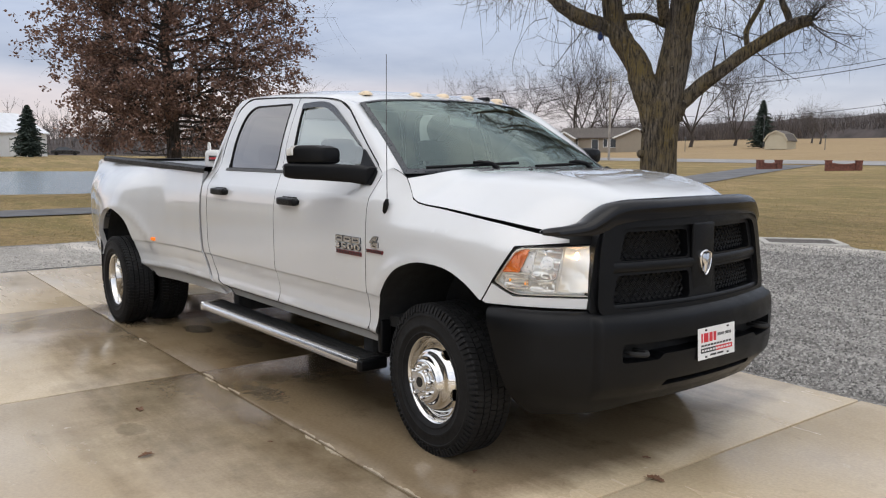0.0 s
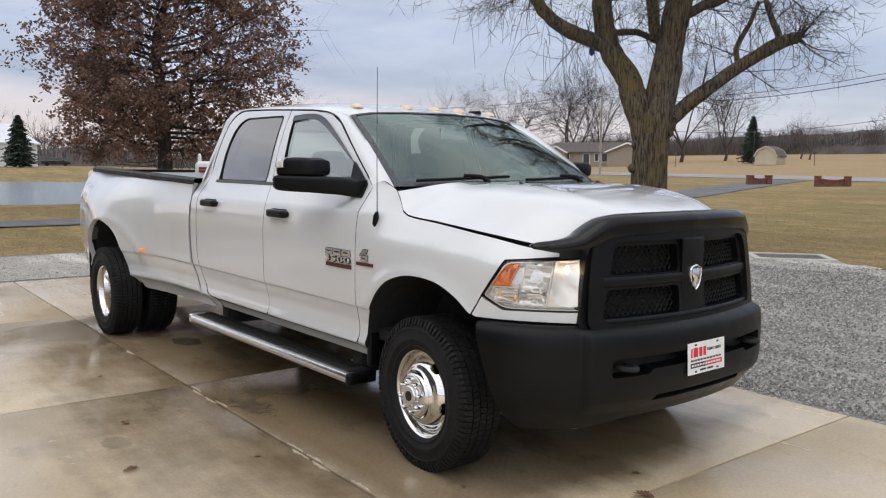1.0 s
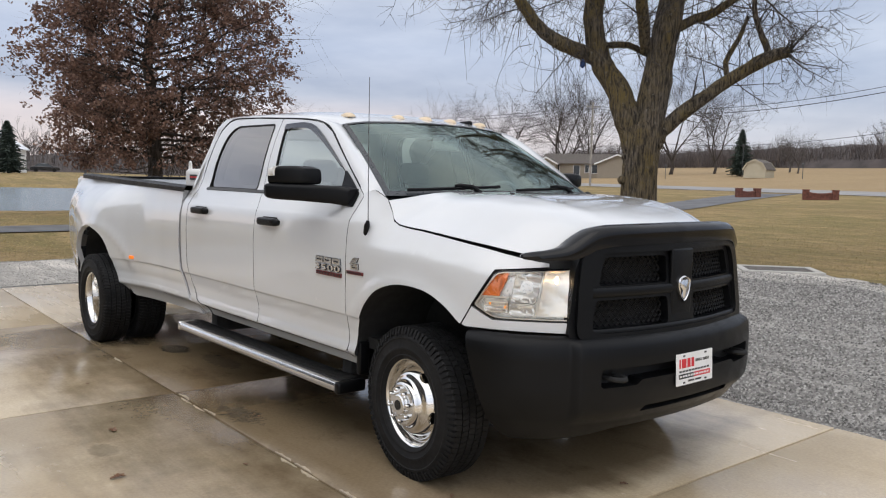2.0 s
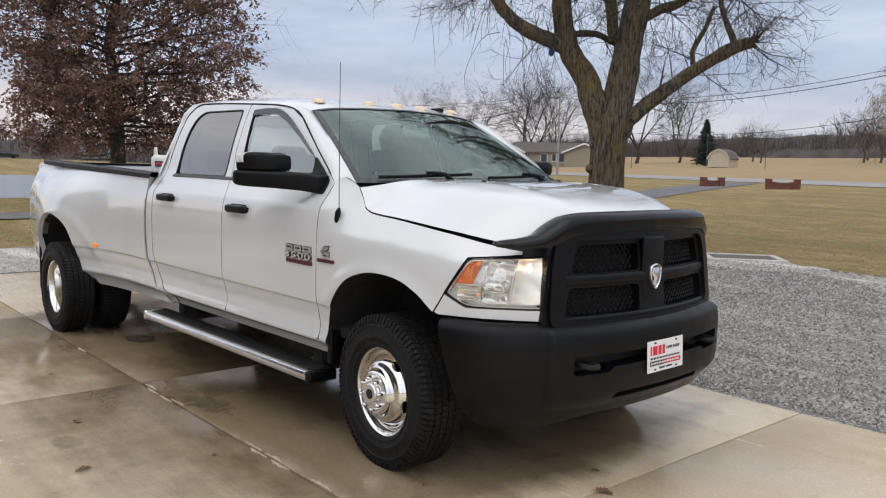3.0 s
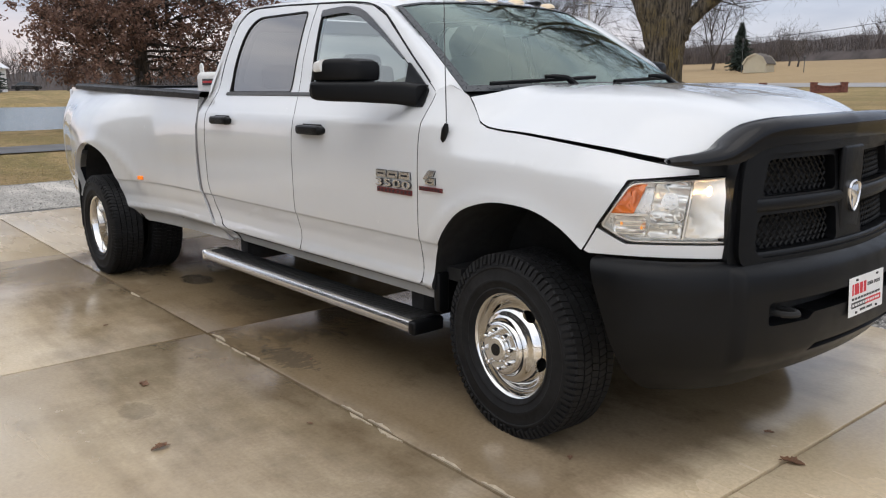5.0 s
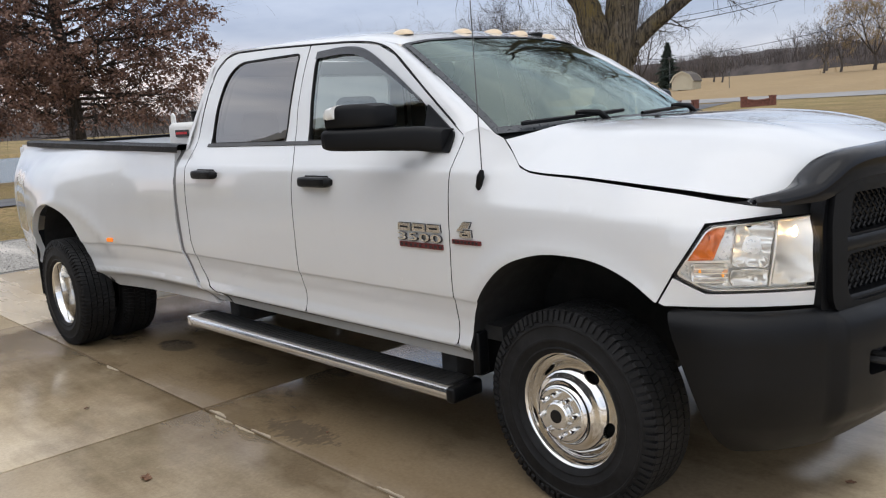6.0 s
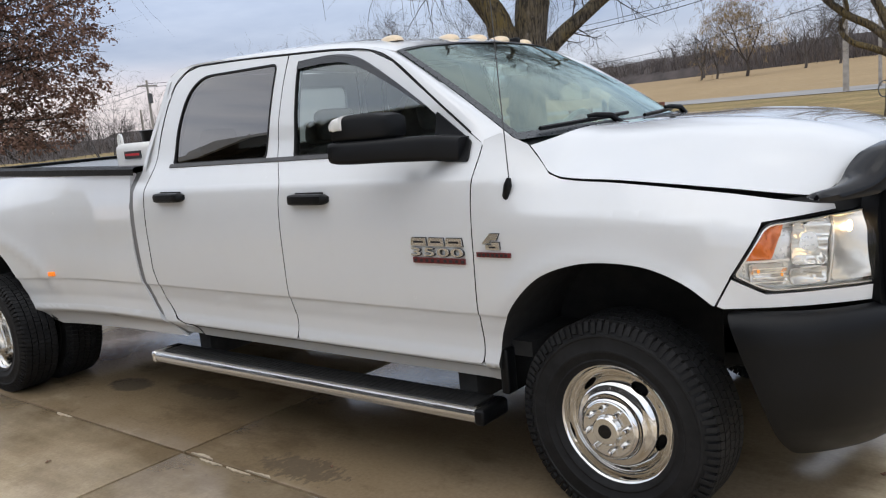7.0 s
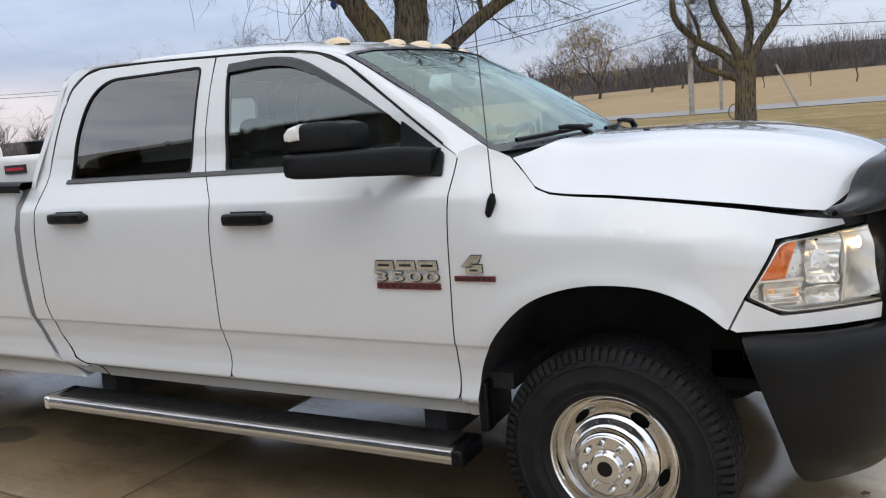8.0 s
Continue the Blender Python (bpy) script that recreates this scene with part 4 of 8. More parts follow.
def oak():
    rnd = random.Random(8)
    tree = thing("oak_tree", "pin oak still holding dry brown leaves by the pond", "tree", at=(-28.3, 8.1, 0))
    buf, leaves, tips = Buf(), Buf(), []
    H = 14.5
    spine = [np.array([rnd.gauss(0, 0.05) * k, rnd.gauss(0, 0.05) * k, -0.2 + H * k / 10]) for k in range(11)]
    buf.tube(spine, [0.34, 0.29, 0.25, 0.22, 0.19, 0.16, 0.13, 0.10, 0.07, 0.04, 0.015], 10)
    for k in range(122):
        z = 2.0 + (H - 2.7) * (k / 122) ** 1.05
        a = k * 2.39996 + rnd.uniform(-0.4, 0.4)
        reach = np.interp(z, [1.5, 3.0, 5.5, 8.5, 11, 14], [2.7, 3.5, 4.25, 3.9, 2.85, 0.9]) * rnd.uniform(0.72, 1.08) * (1 + 0.16 * (0.41 * math.cos(a) + 0.91 * math.sin(a)))
        rise = np.interp(z, [1.5, 4, 8, 14], [-0.10, 0.10, 0.45, 0.9]) + rnd.uniform(-0.1, 0.1)
        d = np.array([math.cos(a), math.sin(a), rise])
        grow(buf, (0, 0, z), d / np.linalg.norm(d), reach, 0.055 * (1.15 - z / H) + 0.012, 2, 2, rnd, (8, 5), 0.02, 0.20, tips, 0.03, 0, 4)
    buf.link("trunk", [BARK_DARK], tree, "dark trunk and level limbs")
    for p, d in tips:
        p = np.array(p)
        if math.hypot(p[0], p[1]) > np.interp(p[2], [1.5, 3.0, 5.5, 8.5, 11, 14], [4.0, 5.0, 5.8, 5.2, 3.9, 2.2]):
            continue
        if p[2] < 1.7 or rnd.random() < 0.15 or noise.noise((p[0] * 0.9, p[1] * 0.9, p[2] * 1.3)) < -0.27:
            continue
        for k in range(rnd.randint(11, 19)):
            q = p + np.array([rnd.gauss(0, 0.11), rnd.gauss(0, 0.11), rnd.gauss(-0.03, 0.09)])
            dd = np.array([rnd.gauss(0, 1), rnd.gauss(0, 1), rnd.gauss(-0.5, 0.6)])
            nn = np.array([rnd.gauss(0, 1), rnd.gauss(0, 1), rnd.gauss(0, 1)])
            leaves.leaf(q, dd / np.linalg.norm(dd), nn / np.linalg.norm(nn), rnd.uniform(0.11, 0.18), rnd.uniform(0.065, 0.105))
    leaves.link("crown", [OAK_LEAF], tree, "dry brown leaves", False)


oak()


def bare_tree(x, y, h, seed, label, mat=None, width=0.5, kids=(9, 6, 4), fork=0.25, twig=None, radius=0.02, group=""):
    rnd = random.Random(seed)
    z0 = ground_z(x, y) - 0.1
    tree = thing("bare_tree", label, "tree", group, at=(x, y, z0))
    buf = Buf()
    n = 4 if fork < 0.4 else 1
    buf.tube([(0, 0, 0), (0.02 * h, 0, h * fork * 0.5), (0, 0.01 * h, h * fork)], [h * radius * 1.3, h * radius, h * radius * 0.95], 8)
    tips = []
    for k in range(n):
        a = 2 * math.pi * (k + rnd.uniform(-0.3, 0.3)) / n
        d = np.array([math.cos(a) * width, math.sin(a) * width, 1.0])
        grow(buf, (0, 0, h * fork * rnd.uniform(0.85, 1)), d / np.linalg.norm(d), h * (1 - fork) * rnd.uniform(0.75, 0.95), h * radius * 0.65, 3, 3, rnd, kids, 0.07, 0.16, tips, 0, 0, 4, 0.0009 * h)
    trunk = buf.link("trunk", [mat or BARK_GREY], tree)
    if twig:
        tw = Buf()
        for p, d in tips:
            for k in range(2):
                q = [np.array(p)]
                v = np.array(d) * 0.4 + np.array([rnd.gauss(0, 0.3), rnd.gauss(0, 0.3), 0])
                for i in range(4):
                    v = v * 0.8 + np.array([0, 0, -0.22])
                    q.append(q[-1] + v * h * 0.035)
                tw.tube(q, [h * 0.0016] * 4 + [h * 0.0006], 3)
        tw.link("crown", [twig], tree, "drooping pale yellow twigs")
    return tree


# second lawn tree near the road, its limbs cut back, with a guy wire pole behind
def lawn_tree():
    rnd = random.Random(21)
    x, y = -2.95, 24.6
    tree = thing("bare_tree", "bare lopped lawn tree with curving limbs near the road", "tree", at=(x, y, ground_z(x, y)))
    w = local((0, 0), radians(10))
    buf = Buf()
    buf.tube([w(0, 0, -0.1), w(0, 0, 0.4), w(0, 0, 1.3), w(0.02, 0, 2.1), w(0.05, 0, 2.7)], [0.44, 0.36, 0.32, 0.31, 0.30], 16)
    limbs = [
        ([(-0.1, 0, 2.0), (-0.7, 0, 2.30), (-1.25, 0.1, 2.55), (-1.55, 0.1, 3.0), (-1.35, 0.1, 3.5), (-1.5, 0.0, 4.1), (-1.9, 0.0, 4.9)], [0.16, 0.14, 0.12, 0.10, 0.09, 0.07, 0.02]),
        ([(-0.15, 0, 2.4), (-0.7, 0.1, 2.95), (-1.4, 0.1, 3.4), (-2.1, 0.2, 4.2), (-2.2, 0.2, 5.4), (-2.6, 0.2, 7.2)], [0.19, 0.17, 0.16, 0.15, 0.11, 0.03]),
        ([(-0.05, 0, 2.5), (-0.5, 0, 3.5), (-0.9, 0, 4.4), (-1.1, 0.1, 5.6), (-1.0, 0.1, 8.0)], [0.2, 0.17, 0.15, 0.12, 0.03]),
        ([(0.1, 0, 2.4), (0.5, 0.0, 3.2), (0.95, 0.0, 3.9), (1.05, 0.0, 5.0), (1.4, 0, 7.0)], [0.22, 0.20, 0.17, 0.14, 0.03]),
        ([(0.05, 0.1, 2.6), (0.2, 0.4, 3.8), (0.0, 0.7, 5.2), (0.3, 1.0, 7.6)], [0.2, 0.17, 0.13, 0.03]),
        ([(0.8, 0, 3.7), (1.3, -0.1, 4.2), (1.6, -0.2, 5.0), (2.2, -0.2, 6.4)], [0.09, 0.08, 0.06, 0.02]),
    ]
    tw = Buf()
    for pts, rad in limbs:
        fine = spline([(*w(*p), r) for p, r in zip(pts, rad)], 4)
        buf.tube([q[:3] for q in fine], [max(q[3] * 0.72, 0.01) for q in fine], 10)
        for k in range(46):
            i = rnd.randint(len(fine) // 3, len(fine) - 2)
            d = np.array([rnd.gauss(0, 1), rnd.gauss(0, 1), rnd.gauss(0.5, 0.7)])
            grow(tw, fine[i][:3], d / np.linalg.norm(d), rnd.uniform(0.6, 1.5), 0.012, 2, 2, rnd, (5, 3), 0.08, 0.22, None, 0, 0, 3)
    buf.link("trunk", [BARK], tree)
    hp = thing("hoop", "thin dark metal hoop hung on the lawn tree", "hoop", at=(x + w(-0.36, -0.1, 0)[0], y + w(-0.36, -0.1, 0)[1], ground_z(x, y) + 1.05))
    b = bmesh.new()
    tube(b, [(0.16 * math.cos(a), 0.05 * math.sin(a), 0.24 * math.sin(a)) for a in np.linspace(0, 2 * math.pi, 33)], 0.018, 6, False)
    part("ring", b, SEAM, hp)
    tw.link("crown", [BARK_GREY], tree, "bare twigs")


lawn_tree()
for x, y, h, sd in ((-104.5, 100.5, 14.5, 1), (-96.0, 105.5, 17.0, 2), (-92.5, 110.0, 14.0, 3), (-82.5, 120.5, 17.0, 4), (-76.0, 124.0, 13.0, 5), (-108.5, 92.0, 12.5, 6), (-99.5, 112.0, 14.0, 7)):
    bare_tree(x, y, h, sd, "tall bare tree behind the ranch house", BARK_DARK, width=0.55, kids=(10, 7, 4), fork=0.16, radius=0.017, group="bare trees by the house")
bare_tree(-37.0, 120.5, 10.5, 31, "large leafless willow with pale yellow twigs at the field edge", BARK_DARK, 0.7, (9, 6, 4), 0.22, WILLOW_TWIG)
for x, y, h, sd in ((-46.0, 126.5, 7.5, 32), (-43.0, 125.0, 8.0, 33), (-30.5, 127.0, 8.5, 34), (-26.5, 130.5, 8.0, 35), (-61.0, 124, 6.5, 41), (-66, 131, 7.0, 42), (-50.5, 140, 8.5, 43), (-18, 136, 9.5, 44)):
    bare_tree(x, y, h, sd, "bare tree at the edge of the dry field", width=0.6, kids=(8, 5, 3), group="bare trees at the field edge")
for x, y, h, sd in ((-1.0, 88.0, 6.5, 51), (-5.2, 88.5, 4.0, 52), (3.5, 84.0, 6.0, 53), (-10.5, 96.0, 4.5, 54)):
    bare_tree(x, y, h, sd, "slender bare sapling on the dry field", width=0.35, kids=(7, 4, 2), fork=0.2, radius=0.011, group="field saplings")
bare_tree(-50.5, 26.5, 6.4, 61, "many-stemmed bare shrub tree beyond the pickup", BARK_GREY, 0.42, (10, 7, 4), 0.06, radius=0.012)
for x, y, h, sd in ((-128, 34, 6.5, 62), (-121, 44, 6, 63), (-112, 50, 7, 64)):
    bare_tree(x, y, h, sd, "small bare tree beyond the pond", width=0.7, kids=(8, 5, 3), group="trees beyond the pond")


def spruce(x, y, h, spread, seed, label):
    rnd = random.Random(seed)
    tree = thing("spruce_tree", label, "tree", at=(x, y, ground_z(x, y) - 0.05))
    buf, nd = Buf(), Buf()
    buf.tube([(0, 0, 0), (0, 0, h * 0.5), (0, 0, h)], [h * 0.022, h * 0.013, 0.01], 7)
    n = 340
    for k in range(n):
        t = (k + 0.5) / n
        z = h * (0.05 + 0.95 * t)
        r = spread * (1 - t) ** 0.72 * min(1.0, 0.66 + 2.2 * t) * rnd.uniform(0.55, 1.12) * (0.88 + 0.16 * math.sin(k * 0.21)) + 0.05
        a = k * 2.39996
        d = np.array([math.cos(a), math.sin(a), 0.0])
        s_ = np.array([-math.sin(a), math.cos(a), 0.0])
        end = d * r + np.array([0, 0, z - 0.22 * r])
        buf.tube([(0, 0, z), tuple(d * r * 0.6 + np.array([0, 0, z - 0.16 * r])), tuple(end)], [0.02, 0.014, 0.005], 3)
        m = int(7 + 22 * r / spread)
        for j in range(m):
            q = j / m
            c = d * r * (0.15 + 0.88 * q) + np.array([0, 0, z - 0.20 * r * q])
            for sg in (-1, 1):
                dd = d * rnd.uniform(0.4, 0.9) + s_ * sg * rnd.uniform(0.4, 0.9) + np.array([0, 0, rnd.uniform(-0.5, 0.05)])
                nd.leaf(c, dd / np.linalg.norm(dd), (rnd.gauss(0, 0.4), rnd.gauss(0, 0.4), 1), rnd.uniform(0.25, 0.5) * (0.4 + 0.6 * r / spread), rnd.uniform(0.15, 0.26))
    buf.link("trunk", [BARK_DARK], tree)
    nd.link("crown", [NEEDLE], tree, "dark green needles", False)


spruce(-62.2, 108.9, 7.0, 2.35, 5, "dark green spruce at the field edge")
spruce(-104.6, 18.6, 6.2, 2.45, 6, "dark green spruce beside a white barn")


# ---- buildings, walls, poles ----
def gable(name, label, cat, w, l, h, rise, wall, roof, at, yaw, over=0.4, gambrel=False, trim=None):
    """A plain house body with a pitched roof; the ridge runs along its length."""
    hs = thing(name, label, cat, at=at)
    hs.rotation_euler = (0, 0, yaw)
    b = bmesh.new()
    if gambrel:
        prof = [(-w / 2, 0), (-w / 2, h), (-w * 0.33, h + rise * 0.62), (0, h + rise), (w * 0.33, h + rise * 0.62), (w / 2, h), (w / 2, 0)]
    else:
        prof = [(-w / 2, 0), (-w / 2, h), (0, h + rise), (w / 2, h), (w / 2, 0)]
    ends = []
    for y in (-l / 2, l / 2):
        ends.append([b.verts.new((p[0], y, p[1])) for p in prof])
    b.faces.new(list(reversed(ends[0])))
    b.faces.new(ends[1])
    for i in (0, len(prof) - 2):
        b.faces.new((ends[0][i], ends[0][i + 1], ends[1][i + 1], ends[1][i]))
    bmesh.ops.recalc_face_normals(b, faces=b.faces[:])
    body = part("wall", b, wall, hs, smooth=False)
    b = bmesh.new()
    top = prof[1:-1]
    k = len(top)
    out = [(p[0] * (1 + 2 * over / w), p[1] - (over * rise / (w / 2) if i in (0, k - 1) else 0)) for i, p in enumerate(top)]
    rows = []
    for y in (-l / 2 - over, l / 2 + over):
        rows.append([(p[0], y, p[1] + 0.16) for p in out] + [(p[0], y, p[1] + 0.02) for p in reversed(out)])
    vs_ = grid(b, rows, closed_v=True)
    b.faces.new(vs_[0])
    b.faces.new(vs_[1])
    bmesh.ops.recalc_face_normals(b, faces=b.faces[:])
    part("roof", b, roof, hs, smooth=False)
    # white verge boards on both gable ends
    for y in (-l / 2 - over - 0.03, l / 2 + over + 0.03):
        b = bmesh.new()
        for p, q in zip(out, out[1:]):
            box_between(b, (p[0], y, p[1] + 0.06), (q[0], y, q[1] + 0.06), 0.03, 0.10)
        part("verge_board", b, trim or WHITE_TRIM, hs, smooth=False)
    return hs


def box_between(b, p, q, t, h):
    p, q = Vector(p), Vector(q)
    d = (q - p).normalized()
    s_ = d.cross(Vector((0, 0, 1)))
    s_ = s_.normalized() * t if s_.length > 1e-6 else Vector((t, 0, 0))
    u = s_.cross(d).normalized() * h
    vs_ = [b.verts.new(c + s_ * i + u * j) for c in (p, q) for i, j in ((-1, -1), (1, -1), (1, 1), (-1, 1))]
    for f in ((0, 1, 2, 3), (7, 6, 5, 4), (0, 4, 5, 1), (1, 5, 6, 2), (2, 6, 7, 3), (3, 7, 4, 0)):
        b.faces.new([vs_[i] for i in f])


def opening(hs, name, x, y, z0, w, h, face, mat):
    """A framed window or door on a wall of a house; face: 'x' or 'y' wall."""
    b = bmesh.new()
    if face == "y":
        box(b, (x - w / 2 - 0.08, y - 0.05, z0 - 0.08), (x + w / 2 + 0.08, y + 0.05, z0 + h + 0.08))
    else:
        box(b, (x - 0.05, y - w / 2 - 0.08, z0 - 0.08), (x + 0.05, y + w / 2 + 0.08, z0 + h + 0.08))
    fr = part(name, b, WHITE_TRIM, hs, smooth=False)
    b = bmesh.new()
    if face == "y":
        box(b, (x - w / 2, y - 0.07, z0), (x + w / 2, y + 0.07, z0 + h))
    else:
        box(b, (x - 0.07, y - w / 2, z0), (x + 0.07, y + w / 2, z0 + h))
    part("pane", b, mat, fr, smooth=False)


# ranch house on the far side of the road
hx, hy = -86.5, 103.5
house = gable("ranch_house", "low beige ranch house with a brown shingle roof", "house", 8.5, 15.0, 2.5, 1.5, SIDING, SHINGLE, (hx, hy, ground_z(hx, hy) - 0.25), radians(-62), 0.5)
for yy, ww, hh, z0 in ((-5.2, 1.6, 1.2, 1.0), (-1.5, 1.0, 2.05, 0.1), (1.5, 0.9, 1.3, 0.9), (0.2, 0.6, 1.2, 1.0)):
    opening(house, "window" if z0 > 0.5 else "door", 4.25, yy, z0, ww, hh, "x", HOUSE_GLASS)
for xx in (-1.8, 1.8):
    opening(house, "window", xx, -7.5, 1.0, 1.2, 1.1, "y", HOUSE_GLASS)


def wing(hs, yc, w, x0, x1, h, rise):
    """A gabled front wing joined to a house's long side."""
    b = bmesh.new()
    prof = [(yc - w / 2, 0), (yc - w / 2, h), (yc, h + rise), (yc + w / 2, h), (yc + w / 2, 0)]
    v = grid(b, [[(x, y, z) for y, z in prof] for x in (x0, x1)])
    b.faces.new(v[1])
    bmesh.ops.recalc_face_normals(b, faces=b.faces[:])
    part("wall", b, SIDING, hs, smooth=False)
    b = bmesh.new()
    eave = [(yc - w / 2 - 0.4, h - 0.4 * rise / (w / 2)), (yc, h + rise), (yc + w / 2 + 0.4, h - 0.4 * rise / (w / 2))]
    v = grid(b, [[(x, y, z + 0.16) for y, z in eave] + [(x, y, z + 0.02) for y, z in reversed(eave)] for x in (x0 - 3.5, x1 + 0.4)], closed_v=True)
    b.faces.new(v[0])
    b.faces.new(v[1])
    bmesh.ops.recalc_face_normals(b, faces=b.faces[:])
    part("roof", b, SHINGLE, hs, smooth=False)
    b = bmesh.new()
    for p, q in zip(eave, eave[1:]):
        box_between(b, (x1 + 0.43, p[0], p[1] + 0.06), (x1 + 0.43, q[0], q[1] + 0.06), 0.03, 0.11)
    part("verge_board", b, WHITE_TRIM, hs, smooth=False)


wing(house, 5.6, 6.5, 4.2, 6.6, 2.45, 1.35)
wing(house, -6.2, 3.2, 4.2, 5.8, 2.4, 0.9)
# round-roofed cream shed
shed = gable("garden_shed", "cream barn-roofed garden shed on the dry field", "shed", 2.9, 3.6, 1.15, 1.25, CREAM_SIDING, SHINGLE, (-55.2, 101.6, ground_z(-55.2, 101.6) - 0.05), radians(10), 0.12, True, CREAM_SIDING)
# white barn beyond the pond
barn = gable("barn", "white metal barn beyond the pond", "barn", 10.0, 14.0, 3.2, 2.6, WHITE_SIDING, METAL_ROOF, (-119.0, 15.2, 0.75), radians(35), 0.3)
opening(barn, "door", 5.0, 2.0, 0.0, 3.0, 2.6, "x", WHITE_TRIM)


# brick gate walls at the drive: two low walls, each sagging between two capped piers
def gate_wall(p, q, label):
    p, q = np.array(p), np.array(q)
    z = ground_z(*((p + q) / 2)) - 0.05
    wl = thing("gate_wall", label, "wall", "brick gate walls", at=(*((p + q) / 2), z))
    d = q - p
    length = np.linalg.norm(d)
    wl.rotation_euler = (0, 0, math.atan2(d[1], d[0]))
    for sx in (-1, 1):
        b = bmesh.new()
        box(b, (sx * length / 2 - 0.18, -0.18, 0), (sx * length / 2 + 0.18, 0.18, 0.60), 0.01)
        for k in range(7):
            box(b, (sx * length / 2 - 0.186, -0.186, 0.012 + k * 0.083), (sx * length / 2 + 0.186, 0.186, 0.078 + k * 0.083))
        pr = part("pier", b, BRICK, wl, smooth=False)
        b = bmesh.new()
        box(b, (sx * length / 2 - 0.21, -0.21, 0.60), (sx * length / 2 + 0.21, 0.21, 0.66), 0.012)
        part("cap", b, CAP, pr)
    b = bmesh.new()
    rows = []
    for x in np.linspace(-length / 2 + 0.2, length / 2 - 0.2, 17):
        h = 0.36 + 0.12 * (2 * x / length) ** 2
        rows.append([(x, -0.12, 0), (x, -0.12, h), (x, 0.12, h), (x, 0.12, 0)])
    grid(b, rows)
    bmesh.ops.recalc_face_normals(b, faces=b.faces[:])
    wall = part("wall", b, BRICK, wl, smooth=False)
    b = bmesh.new()
    rows = []
    for x in np.linspace(-length / 2 + 0.24, length / 2 - 0.24, 17):
        h = 0.36 + 0.12 * (2 * x / length) ** 2
        rows.append([(x, -0.16, h), (x, -0.16, h + 0.07), (x, 0.16, h + 0.07), (x, 0.16, h)])
    grid(b, rows)
    bmesh.ops.recalc_face_normals(b, faces=b.faces[:])
    part("coping", b, CAP, wall, smooth=False)


gate_wall((-26.2, 47.0), (-25.5, 48.1), "low red brick gate wall beside the drive")
gate_wall((-21.3, 46.4), (-19.9, 47.35), "low red brick gate wall with two capped piers")


# ---- utility poles and wires ----
def pole(x, y, h, label, arm=True, can=False, r=0.14):
    z = ground_z(x, y)
    pl = thing("utility_pole", label, "pole", "utility poles", at=(x, y, z - 0.1))
    b = bmesh.new()
    tube(b, [(0, 0, 0), (0, 0, h / 2), (0, 0, h)], [r, r * 0.85, r * 0.68], 12)
    part("post", b, POLE_WOOD, pl)
    if arm:
        b = bmesh.new()
        box(b, (-0.9, -0.05, h - 0.55), (0.9, 0.05, h - 0.43))
        o = part("cross_arm", b, POLE_WOOD, pl, smooth=False)
        o.rotation_euler = (0, 0, radians(73))
        for k in (-0.8, 0.0, 0.8):
            b = bmesh.new()
            tube(b, [(k, 0, h - 0.43), (k, 0, h - 0.33), (k, 0, h - 0.28)], [0.03, 0.045, 0.02], 8)
            i_ = part("insulator", b, WHITE_TRIM, o)
    if can:
        b = bmesh.new()
        tube(b, [(0.28, 0, h - 2.1), (0.28, 0, h - 2.05), (0.28, 0, h - 1.25), (0.28, 0, h - 1.2)], [0.1, 0.2, 0.2, 0.1], 14)
        part("transformer", b, SEAM, pl, "grey transformer can")
    return (x, y, z + h - 0.4)


tops = []
tops.append(pole(-104.0, 82.5, 10.0, "weathered wooden utility pole along the road"))
tops.append(pole(-57.9, 69.3, 9.6, "weathered wooden utility pole beside the road"))
tops.append(pole(-10.6, 55.4, 9.6, "pale wooden utility pole by the lawn", can=True, r=0.20))
tops.append(pole(34.0, 42.0, 10.0, "weathered wooden utility pole along the road"))
pole(-9.2, 59.0, 6.5, "short brown wooden pole beyond the road", arm=False, r=0.13)
tops2 = [pole(-66.0, 40.2, 7.4, "distant utility pole beyond the pond", can=True), pole(-76.0, 45.5, 5.2, "second distant utility pole", arm=False)]


def wires(name, a, b_, drops, label):
    w = thing(name, label, "wire", "overhead wires", at=(0, 0, 0))
    a, b_ = np.array(a), np.array(b_)
    for dz, sag, r in drops:
        bm_ = bmesh.new()
        pts = []
        for t in np.linspace(0, 1, 25):
            p = a + (b_ - a) * t
            pts.append((p[0], p[1], p[2] + dz - sag * 4 * t * (1 - t)))
        tube(bm_, pts, r, 5, False)
        part("cable", bm_, WIRE, w)


for a, b_ in zip(tops, tops[1:]):
    wires("overhead_wires", a, b_, ((-0.1, 1.7, 0.022), (-0.35, 1.9, 0.030), (-3.2, 2.0, 0.020)), "sagging overhead wires along the road")
wires("overhead_wires", tops2[0], (-120.0, 60.0, 8.5), ((0, 0.5, 0.02), (-0.6, 0.5, 0.02)), "thin overhead wires beyond the pond")
wires("overhead_wires", tops2[0], tops[1], ((0, 0.6, 0.02), (-0.3, 0.6, 0.02)), "thin overhead wires beyond the pond")
# guy wire of the roadside pole with its guard
guy = thing("guy_wire", "slanting guy wire with a brown guard beside the road", "wire", at=(0, 0, 0))
b = bmesh.new()
tube(b, [(-3.6, 53.0, ground_z(-3.6, 53.0)), (-4.9, 53.5, 3.6)], [0.09, 0.07], 8)
part("guard", b, POLE_WOOD, guy)
b = bmesh.new()
tube(b, [(-4.9, 53.5, 3.6), (-10.6, 55.4, 9.4)], 0.02, 6)
part("cable", b, WIRE, guy)


